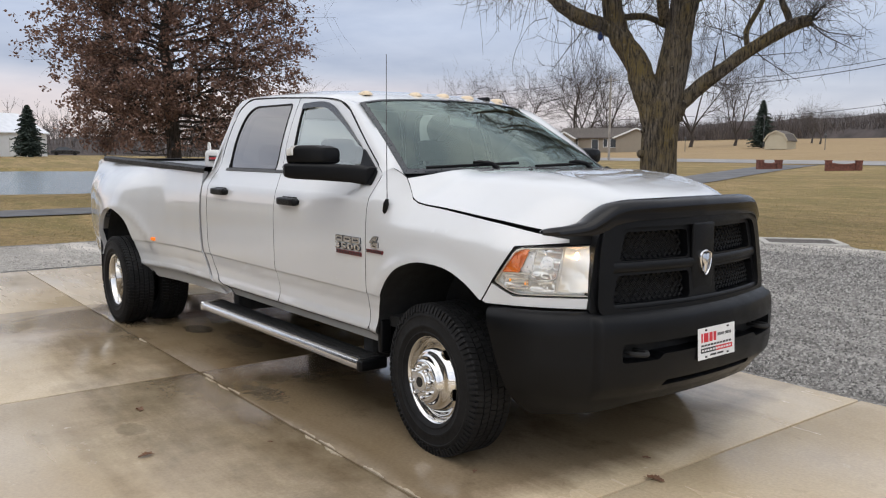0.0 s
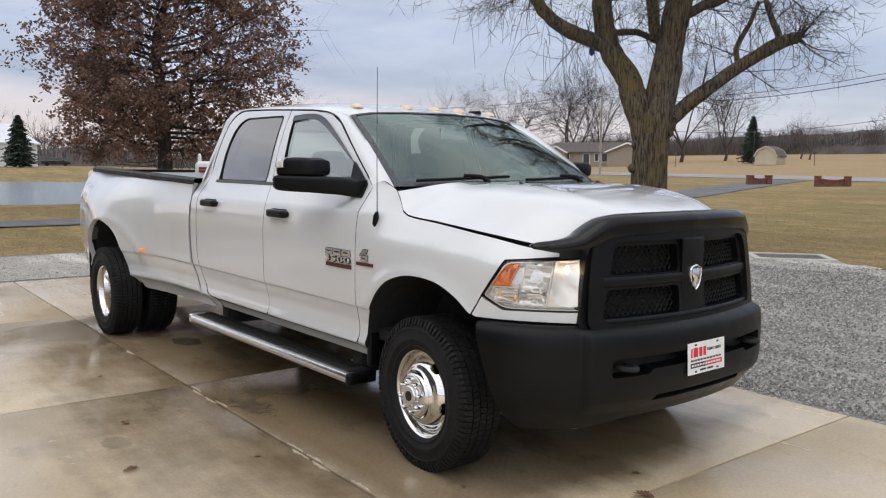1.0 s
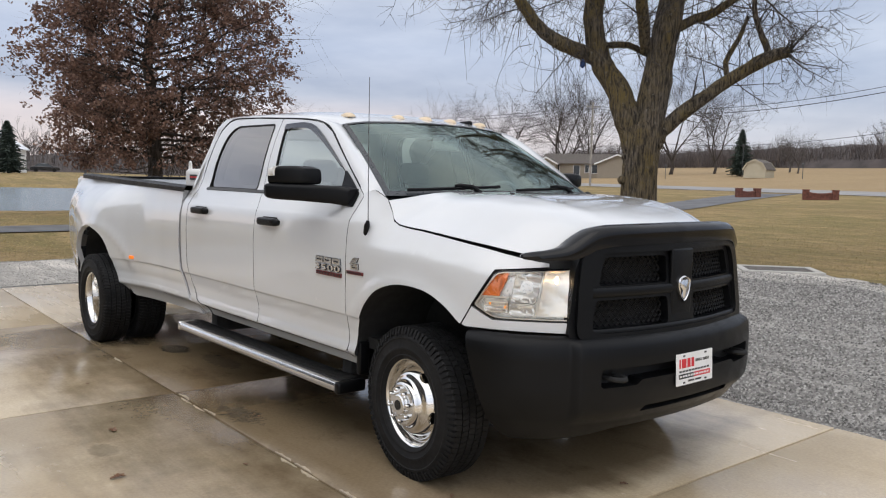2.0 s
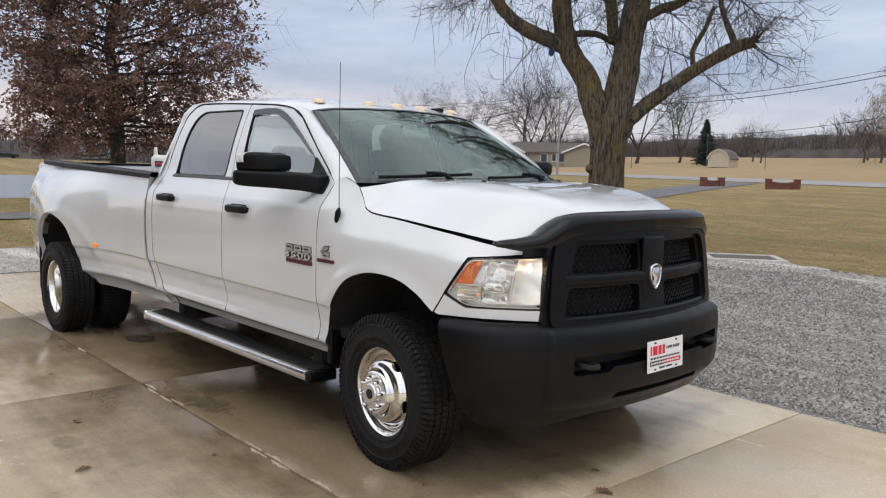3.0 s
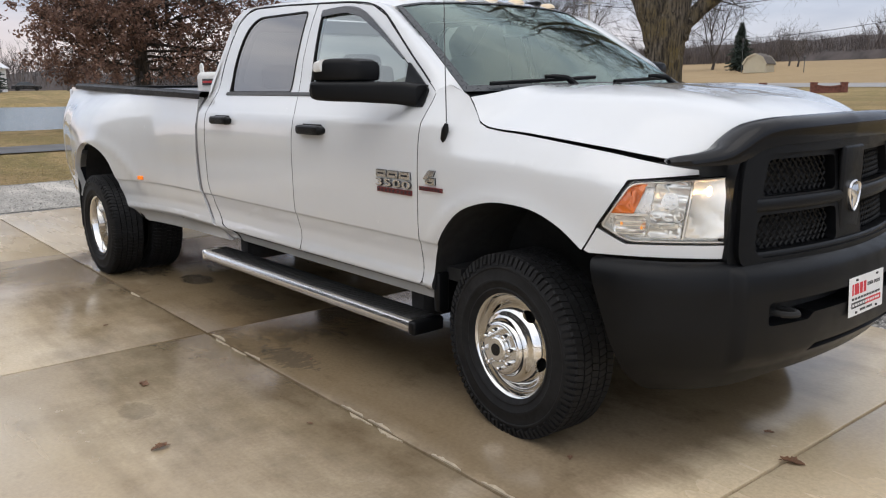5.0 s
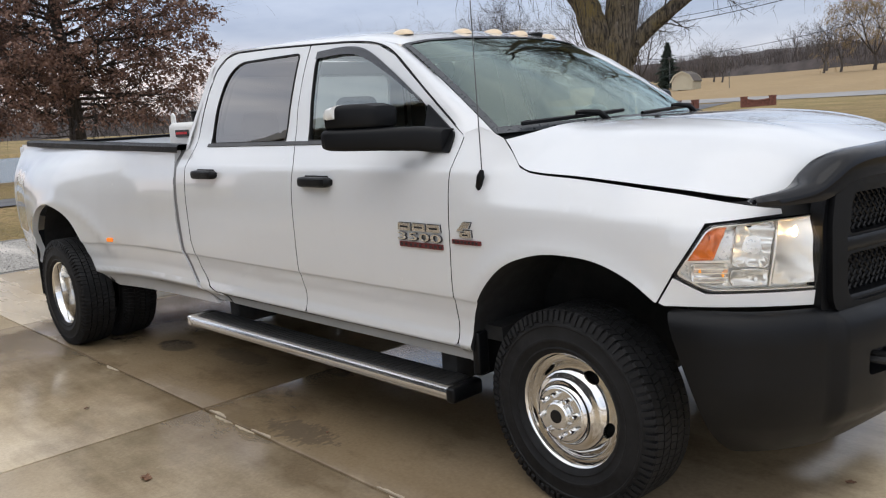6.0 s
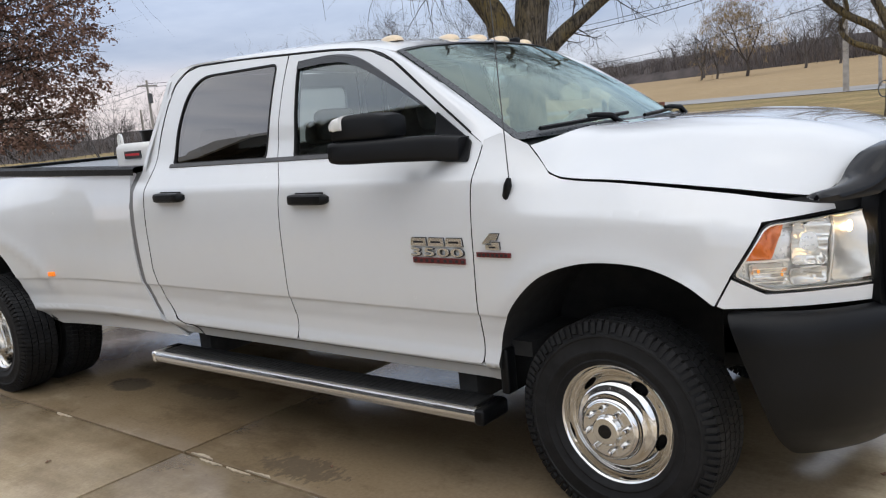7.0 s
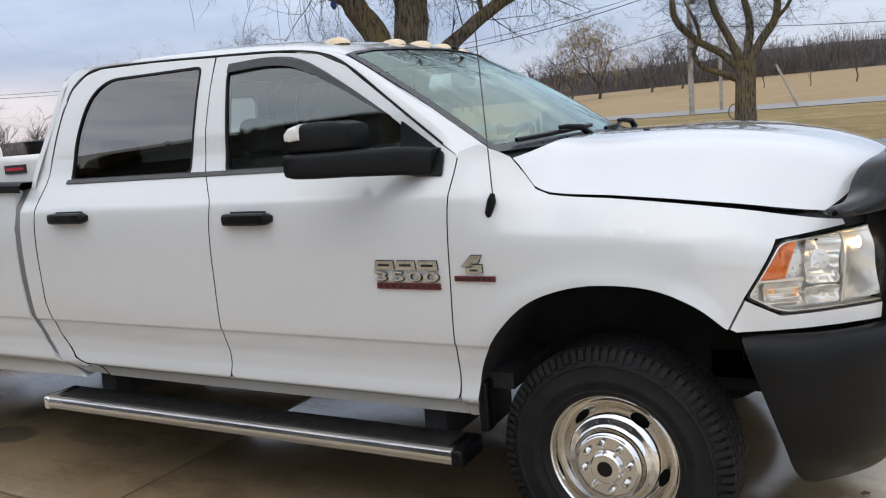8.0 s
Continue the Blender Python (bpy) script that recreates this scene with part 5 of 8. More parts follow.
# lantern posts on the far field
def lantern(x, y, h, label):
    ln = thing("lamp_post", label, "lamp", "lamp posts", at=(x, y, ground_z(x, y) - 0.05))
    b = bmesh.new()
    tube(b, [(0, 0, 0), (0, 0, h)], [0.05, 0.04], 8)
    part("post", b, SEAM, ln)
    b = bmesh.new()
    tube(b, [(0, 0, h), (0, 0, h + 0.1), (0, 0, h + 0.4), (0, 0, h + 0.55)], [0.06, 0.13, 0.17, 0.03], 8)
    part("lantern", b, SEAM, ln)


lantern(-46.5, 96.5, 1.5, "dark lantern post on the dry field")
lantern(-58.8, 103.5, 4.2, "tall dark lantern post behind the shed")
lantern(-67.5, 97.5, 1.6, "dark lantern post on the dry field")


# far parked cars, a few shapes each
def far_car(x, y, yaw, paint, label):
    car = thing("car", label, "car", at=(x, y, ground_z(x, y) - 0.03))
    car.rotation_euler = (0, 0, yaw)
    b = bmesh.new()
    rows = []
    for xx, z0, z1, w in ((-2.25, 0.45, 0.70, 0.75), (-2.15, 0.30, 0.92, 0.86), (-1.0, 0.25, 0.98, 0.90), (0.9, 0.25, 0.95, 0.90), (2.0, 0.28, 0.80, 0.85), (2.25, 0.40, 0.62, 0.70)):
        rows.append([(xx, -w, z0), (xx, -w, z1 - 0.1), (xx, -w + 0.1, z1), (xx, w - 0.1, z1), (xx, w, z1 - 0.1), (xx, w, z0)])
    v = grid(b, rows, closed_v=True)
    b.faces.new(v[0])
    b.faces.new(v[-1])
    bmesh.ops.recalc_face_normals(b, faces=b.faces[:])
    part("body", b, paint, car)
    b = bmesh.new()
    rows = []
    for z, xa, xb, w in ((0.93, -1.7, 1.2, 0.84), (1.40, -1.0, 0.35, 0.66), (1.45, -0.8, 0.2, 0.58)):
        rows.append([(xa, -w, z), (xb, -w, z), (xb, w, z), (xa, w, z)])
    v = grid(b, rows, closed_v=True)
    b.faces.new(v[-1])
    bmesh.ops.recalc_face_normals(b, faces=b.faces[:])
    part("cabin", b, HOUSE_GLASS, car)
    for xx in (-1.4, 1.4):
        for yy in (-0.82, 0.82):
            b = bmesh.new()
            tube(b, [(xx, yy - 0.1, 0.32), (xx, yy + 0.1, 0.32)], 0.32, 14)
            part("wheel", b, RUBBER, car)


far_car(-143.0, 32.0, radians(75), simple("black_car_paint", (0.012, 0.012, 0.014), 0.2, var=0.1, coat=0.5), "black car parked beyond the pond")
far_car(-66.5, 24.5, radians(60), simple("silver_car_paint", (0.70, 0.70, 0.70), 0.25, 0.1, var=0.05, coat=0.5), "white car parked on the far bank")

# storm drain with its concrete collar at the lawn's edge
drain = thing("storm_drain", "flush storm drain grate in a concrete collar at the lawn edge", "drain", at=(-4.05, 10.45, 0.0))
drain.rotation_euler = (0, 0, radians(40))
b = bmesh.new()
for lo, hi in (((-0.68, -0.51), (0.68, -0.40)), ((-0.68, 0.40), (0.68, 0.51)), ((-0.68, -0.40), (-0.56, 0.40)), ((0.56, -0.40), (0.68, 0.40))):
    box(b, (*lo, -0.03), (*hi, 0.022), 0.006)
part("collar", b, simple("pale_concrete", (0.47, 0.45, 0.41), 0.85, var=0.15, scale=5), drain)
for k in range(13):
    b = bmesh.new()
    box(b, (-0.56, -0.385 + k * 0.062, -0.02), (0.56, -0.385 + k * 0.062 + 0.035, 0.008))
    part("grate_bar", b, simple("rusty_iron", (0.15, 0.135, 0.12), 0.8, var=0.3, scale=8) if k == 0 else bpy.data.materials["rusty_iron"], drain, smooth=False)
b = bmesh.new()
box(b, (-0.56, -0.40, -0.034), (0.56, 0.40, -0.028))
part("pit", b, DARK, drain, smooth=False)

# big barn behind the slab, dark under its low gable, seen only as a reflection
home = gable("pole_barn", "large dark pole barn with a low gable facing the slab", "barn", 22.0, 14.0, 5.85, 1.8, simple("dark_siding", (0.045, 0.042, 0.040), 0.8, var=0.15), SHINGLE, (-8.5, -18.2, 0.0), 0.0, 0.4)
for xx in (-6.0, 0.0, 6.0):
    opening(home, "door", xx, 7.0, 0.0, 3.6, 3.2, "y", SEAM)


# ---- the pickup truck: front axle at x = 0, nose towards +x ----
truck = thing("pickup_truck", "white crew cab dual rear wheel pickup truck parked on wet concrete", "truck")

PLAN = spline([(-0.6, 1.0), (-0.3, 1.0), (0.0, 0.998), (0.2, 0.982), (0.36, 0.955), (0.50, 0.905), (0.62, 0.835), (0.72, 0.755), (0.80, 0.675), (0.865, 0.56), (0.905, 0.42)], 12)
PLAN = [p for p in PLAN if p[0] >= 0.0]
ARC = np.concatenate([[0], np.cumsum([math.dist(PLAN[i], PLAN[i + 1]) for i in range(len(PLAN) - 1)])])
PLAN_X, PLAN_Y = np.array([p[0] for p in PLAN]), np.array([p[1] for p in PLAN])


def plan(u):
    """Point and outward direction of the side's line seen from above; u is x behind the axle and runs round the nose before it."""
    if u <= 0:
        return Vector((u, 0.998 + 0.002 * min(1, -u / 0.3), 0)), Vector((0, 1, 0))
    a, b = max(u - 0.03, 0), min(u + 0.03, ARC[-1])
    x, y = np.interp(u, ARC, PLAN_X), np.interp(u, ARC, PLAN_Y)
    t = Vector((np.interp(b, ARC, PLAN_X) - np.interp(a, ARC, PLAN_X), np.interp(b, ARC, PLAN_Y) - np.interp(a, ARC, PLAN_Y), 0)).normalized()
    k = min(1, u / 0.06)
    n = (Vector((-t.y, t.x, 0)) * k + Vector((0, 1, 0)) * (1 - k)).normalized()
    return Vector((x, y, 0)), n


DOOR_IN = pchip([(0.40, 0.12), (0.50, 0.070), (0.530, 0.045), (0.548, 0.018), (0.562, 0.013), (0.59, 0.021), (0.62, 0.027), (0.66, 0.026), (0.71, 0.016), (0.757, 0.007), (0.764, 0.0), (0.95, -0.010), (1.08, -0.012), (1.18, -0.008), (1.25, 0.000), (1.285, 0.008), (1.31, 0.024), (1.35, 0.052), (1.40, 0.088), (1.43, 0.104), (1.60, 0.150), (1.75, 0.197), (1.85, 0.235), (1.93, 0.27)])
WING_IN = pchip([(0.40, 0.12), (0.50, 0.060), (0.548, 0.026), (0.60, 0.022), (0.66, 0.020), (0.757, 0.006), (0.764, 0.0), (0.95, -0.008), (1.06, -0.006), (1.125, 0.000), (1.155, 0.008), (1.18, 0.024), (1.22, 0.053), (1.26, 0.084), (1.30, 0.118), (1.36, 0.148), (1.43, 0.165)])
SINK = pchip([(-0.2, 0.0), (0.2, 0.02), (0.72, 0.08), (1.2, 0.10)])


def side_in(u, z):
    w = smooth(-0.50, -0.12, u)
    d = DOOR_IN(z) * (1 - w)
    if w > 0:
        d += w * WING_IN(z + SINK(u))
    r = math.hypot(u - 0.0, z - 0.44)
    d -= 0.016 * math.exp(-((r - 0.55) / 0.05) ** 2) * smooth(0.6, 0.8, z) * smooth(0.55, 0.3, abs(u))
    return d


def side(s):
    def f(u, z):
        p, n = plan(u)
        q = p - n * side_in(u, z)
        return Vector((q.x, s * q.y, z))
    return f


PANE_IN = pchip([(1.34, 0.087), (1.42, 0.106), (1.50, 0.1255), (1.60, 0.150), (1.75, 0.197), (1.90, 0.252)])


def pane(s):
    """Surface of the side glass."""
    return lambda u, z: Vector((u, s * (1.0 - PANE_IN(z)), z))


FLARE = pchip([(-6, 0.03), (-5.55, 0.065), (-5.25, 0.125), (-4.95, 0.185), (-4.65, 0.215), (-4.4, 0.212), (-4.2, 0.188), (-4.03, 0.145), (-3.8, 0.078), (-3.5, 0.025), (-3.2, 0.004), (-2.5, 0.0)])
BED_IN = pchip([(0.42, 0.095), (0.50, 0.070), (0.530, 0.050), (0.550, 0.022), (0.566, 0.015), (0.60, 0.024), (0.64, 0.025), (0.70, 0.014), (0.757, 0.006), (0.764, 0.0), (0.95, -0.010), (1.10, -0.008), (1.20, 0.002), (1.30, 0.022), (1.40, 0.035), (1.50, 0.04)])
FLARE_Z = pchip([(0.40, 0.8), (0.6, 1.0), (1.0, 1.0), (1.14, 0.94), (1.24, 0.80), (1.32, 0.52), (1.38, 0.2), (1.42, 0.02), (1.5, 0.0)])


def bed_side(s):
    def f(x, z):
        y = 1.0 - BED_IN(z) + FLARE(x) * FLARE_Z(z)
        r = math.hypot(x + 4.30, z - 0.42)
        y += 0.012 * math.exp(-((r - 0.62) / 0.05) ** 2) * smooth(0.6, 0.8, z)
        return Vector((x, s * y, z))
    return f


HOOD_GAP = pchip([(-0.33, 0.006), (-0.1, 0.008), (0.4, 0.014), (0.75, 0.024)])
HOOD_CUT = pchip([(-0.32, 1.415), (-0.27, 1.36), (-0.22, 1.30), (-0.16, 1.278), (0.06, 1.262), (0.43, 1.222), (0.72, 1.180), (1.2, 1.13)])
ARCH_F = spline([(-0.455, 0.50), (-0.45, 0.58), (-0.425, 0.69), (-0.35, 0.815), (-0.23, 0.925), (-0.09, 0.978), (0.04, 0.992), (0.18, 0.977), (0.30, 0.925), (0.385, 0.855)], 6)
LAMP = rounded([(0.448, 0.945), (0.553, 1.107), (0.945, 1.130), (0.955, 1.10), (0.925, 0.893), (0.548, 0.890)], [0.015, 0.03, 0.01, 0.01, 0.02, 0.04])


def build_side(s):
    f = side(s)
    # front wing, with the strip under the headlamp
    cut = [(u, HOOD_CUT(u) - HOOD_GAP(u)) for u in np.linspace(-0.315, 0.80, 24)]
    outline = [(-0.520, 0.476), (-0.455, 0.476), *ARCH_F, (0.392, 0.852), (0.438, 0.938), (0.441, 0.945), (0.546, 1.113), (0.80, 1.132), *reversed(cut), (-0.36, 1.425), (-0.43, 1.452), (-0.500, 1.432), (-0.500, 1.36), (-0.506, 1.24), (-0.510, 1.0), (-0.517, 0.8)]
    panel("front_fender", outline, [], f, PAINT, truck, "", 0.03, 0.03, crease=(0.752, 0.757, 0.764, 0.769), edge=DARK)
    panel("lamp_filler", [(0.400, 0.852), (0.418, 0.842), (0.96, 0.840), (0.958, 0.885), (0.945, 0.888), (0.548, 0.884), (0.445, 0.936)], [], f, PAINT, truck, "white filler strip under the headlamp", 0.04, 0.03)
    # front door
    w = [(-1.572, 1.415), (-1.612, 1.80), (-1.60, 1.850), (-1.38, 1.850), (-1.21, 1.818), (-1.00, 1.708), (-0.78, 1.572), (-0.60, 1.435), (-0.58, 1.415)]
    glass_f = rounded(w, [0.02, 0.03, 0.03, 0.05, 0.06, 0.1, 0.1, 0.01, 0.01])
    door = [(-0.525, 0.555), (-0.522, 0.8), (-0.515, 1.0), (-0.511, 1.24), (-0.505, 1.36), (-0.505, 1.418), (-0.57, 1.460), (-0.805, 1.635), (-1.01, 1.783), (-1.15, 1.843), (-1.36, 1.872), (-1.692, 1.890)]
    door += [(-1.700, 1.75), (-1.703, 1.58), (-1.688, 1.42), (-1.648, 1.36), (-1.598, 1.29), (-1.604, 1.2), (-1.607, 0.95), (-1.612, 0.75), (-1.600, 0.66), (-1.600, 0.555)]
    fd = panel("front_door", rounded(door, [0.03] + [0] * 9 + [0.06, 0.01] + [0.02] * 9 + [0.03]), [glass_f], f, PAINT, truck, "", 0.05, 0.03, crease=(0.752, 0.757, 0.764, 0.769, 0.548, 0.562, 0.59, 0.62, 0.66, 1.285, 1.31, 1.35, 1.40), edge=DARK)
    panel("side_window", [(p[0] + (p[0] + 1.15) * 0.01, p[1] + (p[1] - 1.62) * 0.02) for p in glass_f], [], pane(s), CLEAR, fd, "clear front door glass", 0.08, 0, -0.004)
    # rear door
    w = [(-2.528, 1.415), (-2.522, 1.60), (-2.47, 1.78), (-2.36, 1.858), (-1.772, 1.856), (-1.775, 1.415)]
    glass_r = rounded(w, [0.02, 0.15, 0.12, 0.08, 0.03, 0.02])
    door = [(-1.605, 0.555), (-1.605, 0.66), (-1.617, 0.75), (-1.612, 0.95), (-1.609, 1.2), (-1.603, 1.29), (-1.653, 1.36), (-1.693, 1.42), (-1.708, 1.58), (-1.705, 1.75), (-1.700, 1.890)]
    door += [(-2.08, 1.908), (-2.42, 1.915), (-2.52, 1.895), (-2.60, 1.83), (-2.645, 1.70), (-2.685, 1.50), (-2.70, 1.38), (-2.705, 1.2), (-2.705, 0.85), (-2.66, 0.68), (-2.58, 0.58), (-2.50, 0.555)]
    rd = panel("rear_door", rounded(door, [0.02] * 10 + [0] + [0.02] * 12), [glass_r], f, PAINT, truck, "", 0.05, 0.03, crease=(0.752, 0.757, 0.764, 0.769, 0.548, 0.562, 0.59, 0.62, 0.66, 1.285, 1.31, 1.35, 1.40), edge=DARK)
    panel("side_window", [(p[0] + (p[0] + 2.1) * 0.01, p[1] + (p[1] - 1.62) * 0.02) for p in glass_r], [], pane(s), TINT, rd, "dark tinted rear door glass", 0.08, 0, -0.004)
    # cab corner behind the rear door
    corner = [(-2.508, 0.549), (-2.588, 0.575), (-2.668, 0.68), (-2.712, 0.85), (-2.712, 1.2), (-2.707, 1.38), (-2.692, 1.50), (-2.652, 1.70), (-2.607, 1.835), (-2.524, 1.903), (-2.42, 1.923), (-2.60, 1.925), (-2.66, 1.89), (-2.70, 1.76), (-2.76, 1.55), (-2.805, 1.40), (-2.815, 1.2), (-2.815, 0.95), (-2.805, 0.78), (-2.76, 0.65), (-2.67, 0.54), (-2.58, 0.485), (-2.45, 0.485), (-2.45, 0.549)]
    panel("cab_corner", corner, [], f, PAINT, truck, "", 0.04, 0.03, crease=(0.752, 0.757, 0.764, 0.769, 1.285, 1.31, 1.35, 1.40), edge=DARK)
    # dark sheet behind the doors that puts shade into the shut lines
    frame_out = [(-0.50, 0.50), (-0.49, 1.40), (-0.58, 1.455), (-1.02, 1.775), (-1.36, 1.865), (-2.50, 1.905), (-2.62, 1.80), (-2.72, 1.40), (-2.73, 0.70), (-2.60, 0.52)]
    grow_ = lambda loop, cx: [(cx + (p[0] - cx) * 1.015, 1.63 + (p[1] - 1.63) * 1.03) for p in loop]
    panel("door_frame", frame_out, [grow_(glass_f, -1.15), grow_(glass_r, -2.1)], f, DARK, truck, "", 0.08, 0, -0.034)
    # sill
    panel("rocker_panel", [(-2.448, 0.475), (-2.448, 0.549), (-0.526, 0.549), (-0.526, 0.475)], [], f, PAINT, truck, "", 0.1, 0.03, -0.004, zstep=0.012)
    # rubber round the panes and along the tops of the doors
    ring_of = lambda loop, cx, kx, kz: [(cx + (p[0] - cx) * kx, 1.633 + (p[1] - 1.633) * kz) for p in loop]
    for loop, cx, half, own in ((glass_f, -1.10, 0.51, fd), (glass_r, -2.15, 0.38, rd)):
        panel("window_seal", ring_of(loop, cx, 1 + 0.004 / half, 1.018), [ring_of(loop, cx, 1 - 0.004 / half, 0.982)], f, RUBBER, own, "black window rubber", 0.05, 0.012, 0.004)
    line = spline([(-0.565, 1.464), (-0.80, 1.640), (-1.005, 1.788), (-1.15, 1.848), (-1.36, 1.877), (-1.70, 1.896), (-2.08, 1.913), (-2.42, 1.920), (-2.525, 1.900), (-2.606, 1.833), (-2.650, 1.70), (-2.690, 1.50)], 5)
    wide = [0.0030 - 0.0012 * smooth(-2.40, -2.62, p[0]) for p in line]
    panel("roof_seal", [(p[0] + 0.3 * w_, p[1] + w_) for p, w_ in zip(line, wide)] + [(p[0] - 0.3 * w_, p[1] - w_) for p, w_ in reversed(list(zip(line, wide)))], [], f, RUBBER, truck, "black roof seal", 0.05, 0.012, 0.003)
    # belt moulding
    panel("belt_moulding", rounded([(-2.555, 1.396), (-2.55, 1.414), (-0.60, 1.414), (-0.60, 1.396)], 0.005), [], f, SEAM, truck, "", 0.1, 0.012, 0.006)
    # door handles
    for x, z, p in ((-1.395, 1.222, fd), (-2.455, 1.243, rd)):
        handle(p, s, x, z)
    # rain visor over the front window
    top_ = spline([(-1.606, 1.848), (-1.38, 1.852), (-1.21, 1.822), (-1.00, 1.712), (-0.78, 1.574)], 6)
    low_ = spline([(-1.610, 1.812), (-1.40, 1.818), (-1.243, 1.794), (-1.020, 1.696), (-0.785, 1.568)], 6)
    vis = top_ + list(reversed(low_))
    panel("window_visor", vis, [], f, VISOR, fd, "smoked rain visor", 0.05, 0.010, 0.012)
    # cargo box side
    g = bed_side(s)
    arch = spline([(-3.86, 0.447), (-3.93, 0.50), (-3.99, 0.62), (-4.05, 0.77), (-4.12, 0.90), (-4.22, 0.975), (-4.38, 1.025), (-4.50, 1.02), (-4.64, 0.965), (-4.75, 0.87), (-4.81, 0.76), (-4.835, 0.62), (-4.84, 0.52)], 5)
    out = [(-2.862, 1.385), (-2.862, 1.2), (-2.862, 0.95), (-2.848, 0.78), (-2.795, 0.64), (-2.70, 0.53), (-2.61, 0.455), (-3.40, 0.445), *arch, (-5.0, 0.52), (-5.50, 0.60), (-5.56, 0.70), (-5.58, 1.0), (-5.57, 1.3), (-5.56, 1.455)]
    bed = panel("bed_side", out, [], g, PAINT, truck, "", 0.055, 0.04, zstep=0.035, crease=(0.48, 0.51, 0.530, 0.550, 0.566, 0.60, 0.64, 0.752, 0.757, 0.764, 0.769))
    gap = [(-2.83, 1.39), (-2.832, 1.2), (-2.832, 0.95), (-2.82, 0.78), (-2.77, 0.65), (-2.68, 0.54), (-2.59, 0.478)]
    panel("body_gap_seal", [(p[0] + 0.022, p[1]) for p in gap] + [(p[0] - 0.034, p[1] - 0.008) for p in reversed(gap)], [], lambda x, z: Vector((x, s * (0.994 - DOOR_IN(z)), z)), SEAL, truck, "grey rubber seal", 0.1, 0.05)
    lamp = bmesh.new()
    c = g(-3.73, 0.792)
    box(lamp, (-0.024, -0.012, -0.013), (0.024, 0.012, 0.013), 0.005, 3, Matrix.Translation(c + Vector((0, s * 0.006, 0))) @ Euler((0, 0, s * -0.28)).to_matrix().to_4x4())
    part("side_marker_lamp", lamp, MARKER, truck, "small lit amber marker lamp")
    headlamp(s)
    mirror(s, fd)
    running_board(s)


BADGE_CHROME = simple('badge_chrome', (0.66, 0.66, 0.67), 0.16, 1.0, var=0.12, scale=30, bumps=0.15, bscale=40)
BADGE_DARK = simple('badge_shadow_line', (0.045, 0.045, 0.05), 0.35, 0.6, var=0.3, scale=40)
FRIT = simple("windshield_frit", (0.030, 0.034, 0.038), 0.3, var=0.1, scale=20)
VISOR = glass_mat("smoked_visor", (0.10, 0.10, 0.11), 1.3, 1.5, 0.08)
MARKER = glow("amber_marker", (0.85, 0.20, 0.015), 0.55)


def handle(parent, s, x, z):
    bm = bmesh.new()
    y0 = 1.0 - DOOR_IN(z)
    rows = []
    for i in range(13):
        t = i / 12
        w = 0.125 * (2 * t - 1)
        k = min(1, min(t, 1 - t) * 9) ** 0.5
        hgt, out = 0.012 + 0.013 * k, 0.018 + 0.026 * k
        ring = []
        for a in np.linspace(0, 2 * math.pi, 12, endpoint=False):
            ring.append((x + w, s * (y0 + 0.4 * out + 0.6 * out * math.copysign(abs(math.cos(a)) ** 0.6, math.cos(a))), z + hgt * math.copysign(abs(math.sin(a)) ** 0.6, math.sin(a)) + 0.004))
        rows.append(ring)
    vs = grid(bm, rows, closed_v=True, flip=s > 0)
    bm.faces.new(vs[0])
    bm.faces.new(vs[-1])
    h = part("door_handle", bm, BLACK_PLASTIC, parent, "black plastic pull handle")
    cup = bmesh.new()
    box(cup, (x - 0.09, s * y0 - 0.004, z - 0.004), (x + 0.09, s * y0 + 0.006, z + 0.034), 0.004)
    part("handle_cup", cup, DARK, h)


